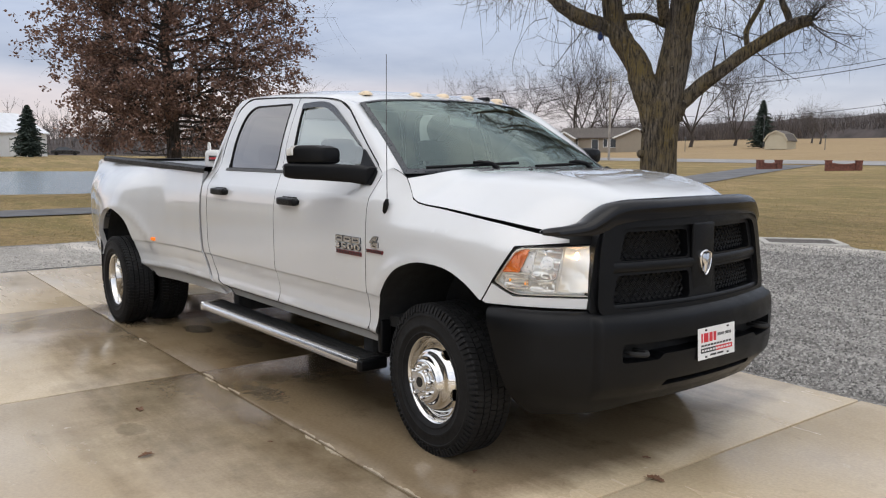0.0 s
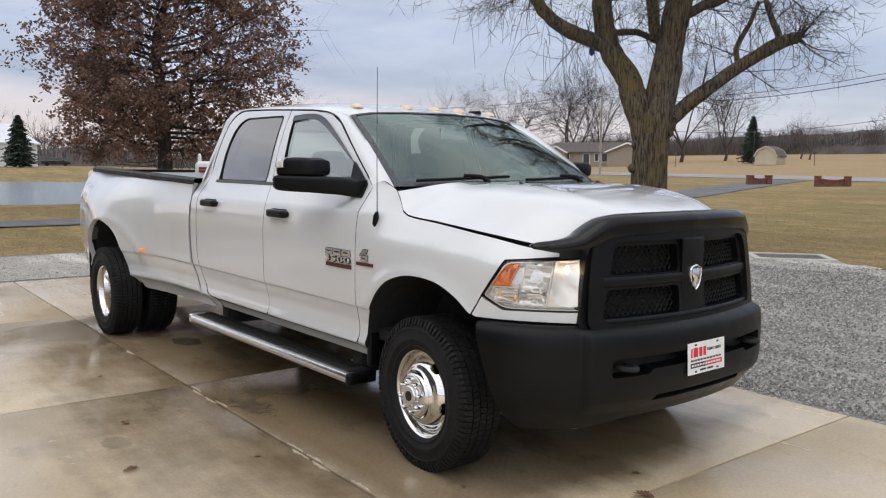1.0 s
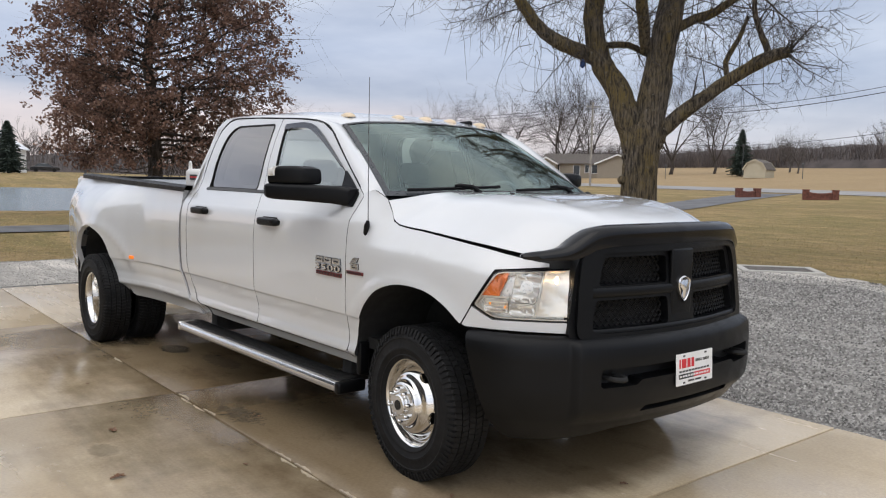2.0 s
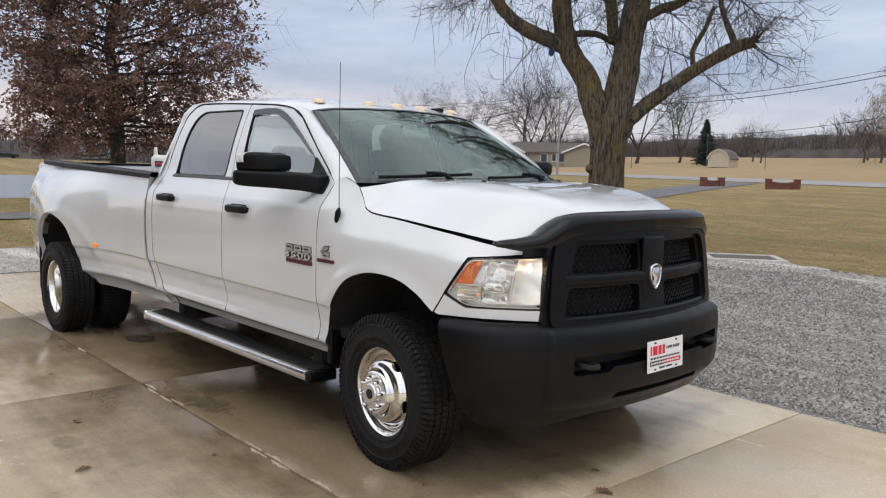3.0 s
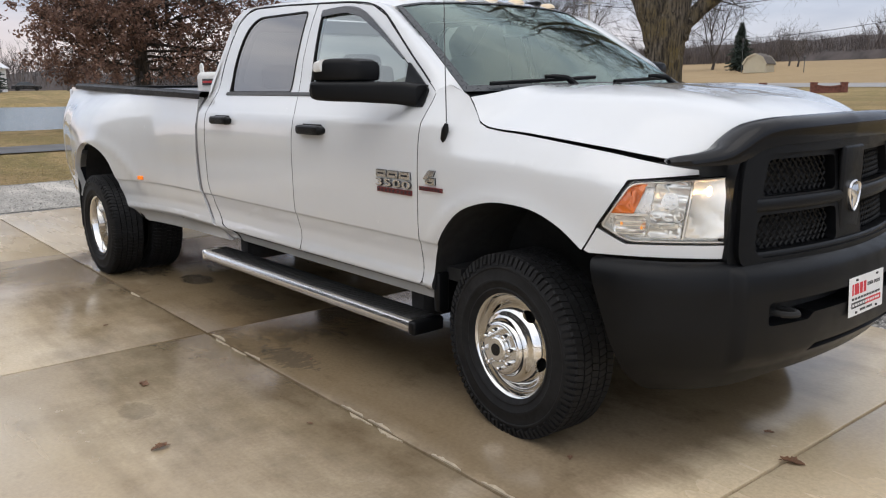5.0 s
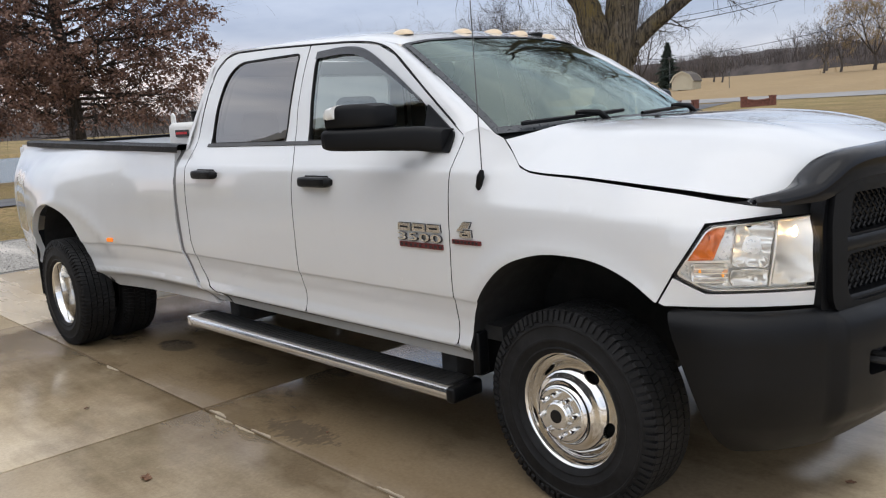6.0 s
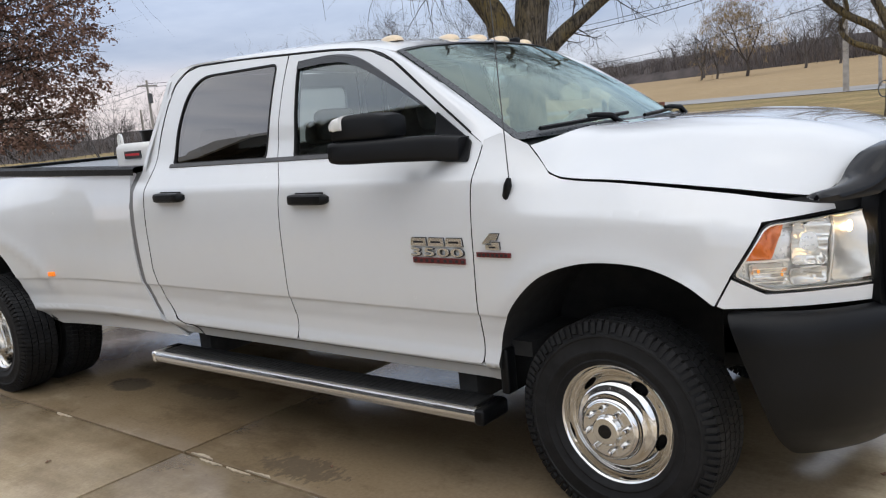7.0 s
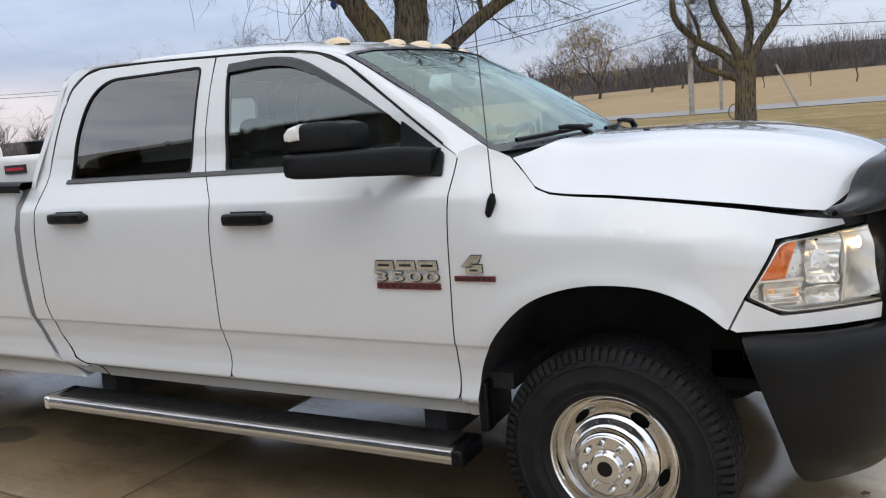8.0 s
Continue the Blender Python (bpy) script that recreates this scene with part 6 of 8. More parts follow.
def headlamp(s):
    f = side(s)
    lamp = panel("headlamp", LAMP, [], f, LENS, truck, "clear composite headlamp with amber corner", 0.05, 0.0, 0.004)
    lamp.visible_shadow = False
    shrink = lambda k: [(0.70 + (u - 0.70) * k, 1.01 + (z - 1.01) * k) for u, z in LAMP]
    panel("lamp_rim", shrink(1.012), [shrink(0.975)], f, GLOSS_BLACK, lamp, "black lamp rim", 0.05, 0.02, -0.002)
    panel("lamp_bezel", shrink(0.972), [shrink(0.945)], f, SATIN, lamp, "bright bezel", 0.05, 0.03, -0.006)
    panel("lamp_housing", shrink(0.96), [], f, HOUSING, lamp, "silver reflector housing", 0.02, 0.0, -0.040)

    def cup(cu, cz, ru, rz, deep, shallow, jit):
        """A hollow reflector cut into small facets."""
        def g(u, z):
            p, n = plan(u)
            r2 = min(1.0, ((u - cu) / ru) ** 2 + ((z - cz) / rz) ** 2)
            j = math.sin(u * 911.0 + z * 577.0) * jit
            q = p - n * (side_in(u, z) + shallow + (deep - shallow) * (1 - r2) + j)
            return Vector((q.x, s * q.y, z))
        return g

    amber = rounded([(0.478, 0.990), (0.550, 1.094), (0.615, 1.098), (0.572, 0.992)], 0.008)
    panel("amber_reflector", amber, [], cup(0.55, 1.04, 0.1, 0.09, 0.024, 0.012, 0.002), AMBER, lamp, "amber corner reflector", 0.02, 0.01, 0)
    panel("main_reflector", rounded([(0.628, 0.972), (0.650, 1.108), (0.775, 1.114), (0.745, 0.965)], 0.02), [], cup(0.70, 1.04, 0.085, 0.080, 0.046, 0.012, 0.0016), FACET, lamp, "faceted chrome main reflector", 0.014, 0.004, 0)
    panel("turn_reflector", rounded([(0.752, 0.912), (0.785, 1.116), (0.925, 1.120), (0.905, 0.912)], 0.015), [], cup(0.845, 1.03, 0.085, 0.12, 0.034, 0.010, 0.0003), SATIN, lamp, "satin reflector", 0.02, 0.004, 0)
    panel("lower_reflector", rounded([(0.505, 0.918), (0.500, 0.982), (0.618, 0.982), (0.618, 0.912)], 0.012), [], cup(0.56, 0.95, 0.07, 0.04, 0.030, 0.012, 0.0008), FACET, lamp, "chrome side reflector", 0.014, 0.004, 0)
    panel("lower_reflector", rounded([(0.625, 0.910), (0.625, 0.962), (0.744, 0.960), (0.740, 0.910)], 0.012), [], cup(0.685, 0.935, 0.07, 0.03, 0.028, 0.010, 0.0012), FACET, lamp, "chrome lower reflector", 0.014, 0.004, 0)
    for k in range(4):
        z = 0.920 + 0.0145 * k
        panel("lens_flute", [(0.512, z), (0.512, z + 0.003), (0.620, z + 0.004), (0.620, z + 0.001)], [], f, SATIN, lamp, "", 0.06, 0.004, -0.009)
    for u, z, r, m, dip in ((0.838, 1.075, 0.012, WARM, 0.026), (0.530, 0.955, 0.006, BULB, 0.018), (0.602, 0.945, 0.006, BULB, 0.018)):
        p, n = plan(u)
        q = p - n * (side_in(u, z) + dip)
        b = bmesh.new()
        bmesh.ops.create_uvsphere(b, u_segments=12, v_segments=8, radius=r, matrix=Matrix.Translation((q.x, s * q.y, z)) @ Matrix.Diagonal((0.7, 0.7, 1.5, 1)))
        part("bulb", b, m, lamp, "glowing bulb")
    panel("housing_ledge", rounded([(0.490, 0.986), (0.490, 0.992), (0.625, 0.994), (0.625, 0.987)], 0.002), [], f, SATIN, lamp, "", 0.04, 0.02, -0.008)
    panel("housing_ledge", [(0.742, 0.905), (0.776, 1.118), (0.781, 1.118), (0.748, 0.905)], [], f, SATIN, lamp, "", 0.04, 0.02, -0.008)


BULB = glow("amber_bulb", (1.0, 0.38, 0.05), 0.55)
FACET = simple("faceted_chrome", (0.90, 0.885, 0.85), 0.16, 0.65, var=0.12, scale=40, bumps=0.6, bscale=48)
SATIN = simple("satin_reflector", (0.86, 0.83, 0.77), 0.38, 0.85, var=0.06, scale=20)
HOUSING = simple("lamp_housing_silver", (0.84, 0.83, 0.80), 0.30, 0.4, var=0.14, scale=26, bumps=0.5, bscale=60)
WARM = glow("warm_bulb", (1.0, 0.66, 0.30), 16.0)


def mirror(s, parent):
    """Folding tow mirror: a thick arm with a rounded upper and lower shell."""
    bm = bmesh.new()

    def shell(cx, cy, cz, lx, ly, lz, k=0.55, taper=0.0):
        rows = []
        for i in range(15):
            t = -1 + 2 * i / 14
            r = (1 - abs(t) ** 4) ** 0.35 if abs(t) < 1 else 0.12
            ring = []
            for a in np.linspace(0, 2 * math.pi, 20, endpoint=False):
                ca, sa = math.cos(a), math.sin(a)
                yy = math.copysign(abs(ca) ** k, ca) * ly * r * (1 + taper * t)
                zz = math.copysign(abs(sa) ** k, sa) * lz * r
                ring.append((cx + lx * t, cy + yy * s, cz + zz))
            rows.append(ring)
        v = grid(bm, rows, closed_v=True, flip=s > 0)
        bm.faces.new(v[0])
        bm.faces.new(v[-1])

    def bar(pts):
        """Rounded-rectangle sections (x, y, half thickness, z low, z high) joined along an arm."""
        rows = []
        for x, y, t, z0, z1 in pts:
            zc, hz = (z0 + z1) / 2, (z1 - z0) / 2
            ring = []
            for a in np.linspace(0, 2 * math.pi, 24, endpoint=False):
                ca, sa = math.copysign(abs(math.cos(a)) ** 0.45, math.cos(a)), math.copysign(abs(math.sin(a)) ** 0.45, math.sin(a))
                ring.append((x + 0.20 * t * ca, s * (y - 0.98 * t * ca), zc + hz * sa))
            rows.append(ring)
        v = grid(bm, rows, closed_v=True)
        bm.faces.new(v[0])
        bm.faces.new(v[-1])
        bmesh.ops.recalc_face_normals(bm, faces=bm.faces[:])

    if s > 0:
        shell(-0.83, 1.12, 1.52, 0.075, 0.11, 0.055)
    bar([(-0.802, 1.052, 0.045, 1.478, 1.542), (-0.810, 1.058, 0.064, 1.470, 1.560), (-0.84, 1.080, 0.076, 1.466, 1.572), (-0.90, 1.126, 0.078, 1.466, 1.574), (-0.945, 1.160, 0.074, 1.466, 1.570), (-0.968, 1.178, 0.06, 1.466, 1.556), (-0.977, 1.186, 0.035, 1.47, 1.535)])
    head = part("mirror_cap", bm, BLACK_PLASTIC, parent, "black plastic upper mirror shell")
    bm = bmesh.new()
    bar([(-0.575, 0.905, 0.050, 1.352, 1.450), (-0.63, 0.950, 0.052, 1.360, 1.462), (-0.66, 0.972, 0.062, 1.366, 1.466), (-0.80, 1.075, 0.074, 1.376, 1.470), (-0.90, 1.146, 0.078, 1.380, 1.472), (-0.95, 1.184, 0.074, 1.384, 1.474), (-0.976, 1.202, 0.055, 1.390, 1.472), (-0.984, 1.208, 0.03, 1.402, 1.46)])
    part("mirror_arm", bm, BLACK_PLASTIC, parent, "thick black mirror arm")
    # black sail patch at the corner of the window
    panel("mirror_sail", rounded([(-0.545, 1.352), (-0.555, 1.43), (-0.735, 1.555), (-0.735, 1.405), (-0.66, 1.355)], 0.01), [], side(s), BLACK_PLASTIC, parent, "", 0.06, 0.01, 0.012)
    bm = bmesh.new()
    bar([(-0.968, 1.088, 0.055, 1.40, 1.55), (-0.972, 1.090, 0.055, 1.40, 1.55)])
    part("mirror_glass", bm, CHROME, head)
    bm = bmesh.new()
    bar([(-0.925, 1.158, 0.072, 1.512, 1.572), (-0.955, 1.180, 0.064, 1.508, 1.562), (-0.978, 1.192, 0.045, 1.512, 1.545)])
    part("turn_lamp", bm, LENS_WHITE, head, "clear turn lamp")


LENS_WHITE = simple("clear_plastic", (0.72, 0.72, 0.70), 0.15, var=0.1, scale=30, coat=0.5)


def running_board(s):
    x0, x1, y, z = -2.78, -0.50, s * 0.985, 0.355
    bm = bmesh.new()
    prof = [(0.070, 0.031), (0.082, 0.029), (0.092, 0.023), (0.098, 0.012), (0.099, 0.0), (0.096, -0.014), (0.088, -0.025), (0.074, -0.031), (-0.07, -0.030), (-0.08, 0.030)]
    n = 24
    rows = []
    for i in range(n + 1):
        x = x0 + 0.03 + (x1 - x0 - 0.06) * i / n
        rows.append([(x, y + s * (p[0] - 0.03), z + p[1]) for p in prof])
    v = grid(bm, rows, closed_v=True, flip=s < 0)
    bm.faces.new(v[0])
    bm.faces.new(v[-1])
    board = part("running_board", bm, BRUSHED, truck, "polished aluminium side step", angle=25)
    bm = bmesh.new()
    box(bm, (x0 + 0.08, min(y - s * 0.10, y + s * 0.035), z + 0.028), (x1 - 0.07, max(y - s * 0.10, y + s * 0.035), z + 0.036), 0.003)
    for i in range(62):
        x = x0 + 0.12 + i * 0.033
        box(bm, (x, min(y - s * 0.09, y + s * 0.028), z + 0.035), (x + 0.012, max(y - s * 0.09, y + s * 0.028), z + 0.0378))
    part("step_tread", bm, TREAD, board, "ribbed black tread", smooth=False)
    for xa, xb in ((x0, x0 + 0.04), (x1 - 0.05, x1)):
        bm = bmesh.new()
        box(bm, (xa, y - 0.115 if s > 0 else y - 0.072, z - 0.034), (xb, y + 0.072 if s > 0 else y + 0.115, z + 0.034), 0.015, 3)
        part("end_cap", bm, BLACK_PLASTIC if xb == x1 else BRUSHED, board)
    for x in (-2.52, -0.70):
        bm = bmesh.new()
        box(bm, (x - 0.05, s * 0.72 - 0.155, z - 0.02), (x + 0.05, s * 0.72 + 0.155, z + 0.14), 0.012)
        part("step_bracket", bm, DARK, board)


for s in (-1, 1):
    build_side(s)

# ---- hood ----
HOOD_Z = pchip([(0, 1.450), (0.3, 1.447), (0.55, 1.430), (0.75, 1.398), (0.90, 1.350), (0.97, 1.312), (1.0, 1.28)])
HOOD_X = pchip([(0, -0.17), (1, 0.865)])
HOOD_F = pchip([(0, 1.0), (0.25, 0.995), (0.45, 0.97), (0.60, 0.915), (0.70, 0.80), (0.78, 0.60), (0.86, 0.36), (0.94, 0.15), (1.0, 0.0)])


def hood_point(a, b):
    t = abs(b)
    u = -0.305 + 1.06 * a
    e = side(1)(u, HOOD_CUT(u))
    cx, cz = HOOD_X(a), HOOD_Z(a)
    k = t * t
    dome = 0.012 * math.exp(-((t - 0.5) / 0.07) ** 2) * math.sin(math.pi * min(1, a)) * 0.6
    return Vector((cx + (e.x - cx) * k, math.copysign(e.y * t, b), e.z + (cz - e.z) * HOOD_F(t) + dome))


bm = bmesh.new()
rows = [[hood_point(a, b) for b in np.linspace(-1, 1, 65)] for a in np.linspace(0, 1, 41)]
vs = grid(bm, rows)
edge = [e for e in bm.edges if len(e.link_faces) == 1]
ret = bmesh.ops.extrude_edge_only(bm, edges=edge)
for v in ret["geom"]:
    if isinstance(v, bmesh.types.BMVert):
        v.co.z -= 0.010
        v.co.y *= 0.955
        v.co.x -= 0.02 * (v.co.x > 0.6)
hood = part("hood", bm, PAINT, truck, angle=50)
# black strip that gives the shut line under the hood's edges its shade
for s in (-1, 1):
    bm = bmesh.new()
    rows = []
    for u in np.linspace(-0.31, 0.80, 40):
        p = side(s)(u, HOOD_CUT(u) - HOOD_GAP(u) - 0.02)
        q = side(s)(u, HOOD_CUT(u) + 0.02)
        p, q = p + Vector((-0.004, -s * 0.022, -0.012)), q + Vector((-0.004, -s * 0.050, -0.030))
        rows.append([p, q])
    grid(bm, rows, flip=s > 0)
    part("hood_seal", bm, DARK, truck)

# ---- bug deflector wrapped round the hood's nose ----
DEF_Z = pchip([(0, 1.328), (0.45, 1.322), (0.55, 1.308), (0.62, 1.268), (0.68, 1.228), (0.75, 1.210), (0.82, 1.200), (0.862, 1.192)])
DEF_X = pchip([(0, 0.925), (0.3, 0.908), (0.5, 0.872), (0.64, 0.825), (0.75, 0.765), (0.862, 0.690)])
DEF_H = pchip([(0, 0.090), (0.5, 0.090), (0.60, 0.085), (0.70, 0.055), (0.80, 0.040), (0.862, 0.026)])
bm = bmesh.new()
rows = []
for y in np.linspace(-0.862, 0.862, 81):
    t = abs(y)
    x, z, h = DEF_X(t), DEF_Z(t), DEF_H(t)
    prof = [(-0.115, -0.012), (-0.09, 0.0), (-0.05, 0.006), (-0.015, 0.002), (0.006, -0.014), (0.012, -0.4 * h), (0.004, -h), (-0.004, -h), (-0.002, -0.4 * h), (-0.03, -0.018), (-0.09, -0.02)]
    shrink_ = 1 - 0.45 * smooth(0.6, 0.80, t) - 0.4 * smooth(0.835, 0.862, t)
    rows.append([(x + dx * shrink_, y, z + dz * (0.6 + 0.4 * shrink_)) for dx, dz in prof])
vs = grid(bm, rows, closed_v=True)
bm.faces.new(list(reversed(vs[0])))
bm.faces.new(vs[-1])
bmesh.ops.recalc_face_normals(bm, faces=bm.faces[:])
for s in (-1, 1):
    # black sheet painting the shade in the gap over the headlamp
    panel("lamp_gap_filler", [(0.60, 1.118), (0.60, 1.175), (0.74, 1.185), (0.99, 1.235), (0.99, 1.138)], [], side(s), DARK, truck, "", 0.05, 0.02, -0.012)
part("bug_deflector", bm, GLOSS_BLACK, truck, "smoked black bug deflector", angle=60)


# ---- grille ----
def grille_surf(y, z):
    return Vector((0.924 - 0.235 * y * y - 0.10 * (z - 1.0), y, z))


def hole(y0, z0, y1, z1, y2, z2, y3, z3):
    return rounded([(y0, z0), (y1, z1), (y2, z2), (y3, z3)], 0.025)


grille_out = rounded([(-0.70, 0.822), (-0.655, 1.12), (-0.60, 1.235), (0.60, 1.235), (0.655, 1.12), (0.70, 0.822)], [0.02, 0.05, 0.10, 0.10, 0.05, 0.02])
HOLES = []
for s in (-1, 1):
    HOLES.append(hole(s * 0.105, 1.050, s * 0.535, 1.050, s * 0.495, 1.180, s * 0.105, 1.180))
    HOLES.append(hole(s * 0.105, 0.855, s * 0.580, 0.855, s * 0.550, 0.985, s * 0.105, 0.985))
grille = panel("grille", grille_out, HOLES, grille_surf, BLACK_PLASTIC, truck, "matte black cross-bar grille", 0.05, 0.055)
panel("grille_shell", rounded([(-0.675, 0.80), (-0.64, 1.12), (-0.59, 1.255), (0.59, 1.255), (0.64, 1.12), (0.675, 0.80)], 0.08), [rounded([(-0.60, 0.835), (-0.57, 1.12), (-0.53, 1.20), (0.53, 1.20), (0.57, 1.12), (0.60, 0.835)], 0.06)], grille_surf, BLACK_PLASTIC, grille, "", 0.05, 0.07, 0.022)
panel("grille_backing", rounded([(-0.62, 0.835), (0.62, 0.835), (0.56, 1.2), (-0.56, 1.2)], 0.03), [], lambda y, z: grille_surf(y, z) - Vector((0.07, 0, 0)), DARK, grille, "", 0.1, 0)
for k, hl in enumerate(HOLES):
    bm = bmesh.new()
    ys, zs = [p[0] for p in hl], [p[1] for p in hl]
    y0, y1, z0, z1 = min(ys), max(ys), min(zs), max(zs)
    cy, cz = 0.033, 0.0215
    for r in range(int((z1 - z0) / cz) + 1):
        pts = []
        for c in range(int((y1 - y0) / (cy / 2)) + 1):
            y, z = y0 + c * cy / 2, z0 + (r + 0.5) * cz + (0.36 * cz if (c + r) % 2 else -0.36 * cz)
            if z0 < z < z1:
                pts.append(grille_surf(y, z) - Vector((0.036, 0, 0)))
        if len(pts) > 2:
            tube(bm, pts, 0.0050, 5, False)
    part("grille_mesh", bm, BLACK_PLASTIC, grille, "hexagonal mesh insert", smooth=False)

# rounded bars over the grille's webs
for pts_, r_ in (([(y, 1.020) for y in np.linspace(-0.60, -0.05, 12)], 0.020), ([(y, 1.020) for y in np.linspace(0.05, 0.60, 12)], 0.020), ([(y, 0.838) for y in np.linspace(-0.63, 0.63, 24)], 0.016)):
    bm = bmesh.new()
    rows = []
    for y, z in pts_:
        c = grille_surf(y, z)
        rows.append([c + Vector((0.010 * math.cos(a) + 0.004, 0, r_ * 1.15 * math.sin(a))) for a in np.linspace(0, 2 * math.pi, 14, endpoint=False)])
    v_ = grid(bm, rows, closed_v=True)
    bm.faces.new(v_[0])
    bm.faces.new(v_[-1])
    bmesh.ops.recalc_face_normals(bm, faces=bm.faces[:])
    part("grille_bar", bm, BLACK_PLASTIC, grille)
bm = bmesh.new()
box(bm, (0.906, -0.085, 0.83), (0.934, 0.085, 1.21), 0.012, 3)
part("grille_bar", bm, BLACK_PLASTIC, grille)

# emblem: plain chrome shield
bm = bmesh.new()
shield = spline([(0, 0.062), (0.040, 0.050), (0.046, 0.020), (0.034, -0.030), (0, -0.066), (-0.034, -0.030), (-0.046, 0.020), (-0.040, 0.050)], 4, True)
rows = []
for k, d in ((1.0, 0.0), (1.0, 0.012), (0.92, 0.018), (0.84, 0.012), (0.82, 0.004)):
    rows.append([grille_surf(0, 1.014) + Vector((0.010 + d, p[0] * k, p[1] * k)) for p in shield])
grid(bm, rows, closed_v=True)
emblem = part("emblem", bm, BADGE_CHROME, truck, "chrome shield emblem on a dark field")
bm = bmesh.new()
bm.faces.new([bm.verts.new(grille_surf(0, 1.014) + Vector((0.016, p[0] * 0.83, p[1] * 0.83))) for p in shield])
part("emblem_field", bm, BADGE_DARK, emblem, "dark field", smooth=False)
bm = bmesh.new()
inner = spline([(0, 0.036), (0.016, 0.040), (0.030, 0.026), (0.026, 0.004), (0.012, -0.012), (0.009, -0.040), (0, -0.047), (-0.009, -0.040), (-0.012, -0.012), (-0.026, 0.004), (-0.030, 0.026), (-0.016, 0.040)], 3, True)
grid(bm, [[grille_surf(0, 1.014) + Vector((0.015 + d, p[0] * 1.12 * k, p[1] * 1.12 * k + 0.002)) for p in inner] for k, d in ((1.0, 0.0), (0.94, 0.010), (0.5, 0.018), (0.02, 0.020))], closed_v=True)
part("emblem_boss", bm, BADGE_CHROME, emblem, "raised chrome boss")

# ---- front bumper ----
BPLAN = spline([(0.985, -0.2), (0.988, 0.0), (0.982, 0.2), (0.960, 0.40), (0.915, 0.59), (0.845, 0.745), (0.72, 0.88), (0.575, 0.955), (0.43, 0.985), (0.30, 0.99)], 12)
BPLAN = [p for p in BPLAN if p[1] >= 0]
BARC = np.concatenate([[0], np.cumsum([math.dist(BPLAN[i], BPLAN[i + 1]) for i in range(len(BPLAN) - 1)])])
BX, BY = np.array([p[0] for p in BPLAN]), np.array([p[1] for p in BPLAN])
BUMP_IN = pchip([(0.33, 0.11), (0.37, 0.075), (0.42, 0.040), (0.46, 0.020), (0.52, 0.006), (0.60, 0.0), (0.72, 0.0), (0.775, 0.006), (0.81, 0.022), (0.828, 0.045), (0.836, 0.08)])


def bumper_surf(u, z):
    a = abs(u)
    x, y = np.interp(a, BARC, BX), np.interp(a, BARC, BY)
    lo, hi = max(a - 0.03, 0), min(a + 0.03, BARC[-1])
    t = Vector((np.interp(hi, BARC, BX) - np.interp(lo, BARC, BX), np.interp(hi, BARC, BY) - np.interp(lo, BARC, BY), 0)).normalized()
    n = Vector((t.y, -t.x, 0))
    inn = BUMP_IN(z) - 0.032 * smooth(0.745, 0.690, a) * smooth(0.42, 0.50, z) * smooth(0.822, 0.80, z)
    q = Vector((x, y, 0)) - n * inn
    return Vector((q.x, math.copysign(q.y, u), z))


U = BARC[-1] - 0.13
out = rounded([(-U, 0.832), (U, 0.832), (U - 0.06, 0.66), (U - 0.155, 0.40), (U - 0.215, 0.336), (0.62, 0.356), (0.45, 0.388), (-0.45, 0.388), (-0.62, 0.356), (-U + 0.215, 0.336), (-U + 0.155, 0.40), (-U + 0.06, 0.66)], [0.02, 0.02, 0.1, 0.05, 0.03, 0.08, 0.08, 0.08, 0.08, 0.03, 0.05, 0.1])
slot = rounded([(-0.60, 0.605), (-0.60, 0.690), (0.60, 0.690), (0.60, 0.605), (0.40, 0.605), (0.37, 0.628), (-0.37, 0.628), (-0.40, 0.605)], [0.02, 0.02, 0.02, 0.02, 0.01, 0.01, 0.01, 0.01])
slot2 = rounded([(-0.36, 0.470), (-0.34, 0.500), (0.34, 0.500), (0.36, 0.470)], 0.01)
bumper = panel("front_bumper", out, [slot, slot2], bumper_surf, BLACK_PLASTIC, truck, "matte black plastic front bumper", 0.022, 0.09, zstep=0.02)
panel("bumper_backing", [(-1.0, 0.43), (1.0, 0.43), (1.0, 0.80), (-1.0, 0.80)], [], lambda u, z: bumper_surf(u, z) * 1.0 - Vector((0.09, 0, 0)), DARK, bumper, "", 0.1, 0)
for s in (-1, 1):
    bm = bmesh.new()
    c = bumper_surf(s * 0.50, 0.64)
    loop = spline([(-0.06, -0.03), (0.0, -0.035), (0.035, 0.0), (0.0, 0.035), (-0.06, 0.03)], 6)
    tube(bm, [(c.x - 0.01 + p[0], c.y + p[1], 0.642) for p in loop], 0.012, 8)
    part("tow_hook", bm, DARK, bumper, "black tow hook")

# dealer plate with plain bars for its lettering
plate = new("license_plate")
plate.parent = truck
plate["label"] = "white dealer plate with red and black lettering bars"
plate.matrix_local = Matrix.Translation((1.022, 0.0, 0.640)) @ Euler((0, radians(-3), 0)).to_matrix().to_4x4()


def slab_yz(name, parent, y0, y1, z0, z1, x0, x1, mat, bevel=0.0):
    b = bmesh.new()
    box(b, (x0, y0, z0), (x1, y1, z1), bevel)
    return part(name, b, mat, parent, smooth=False)


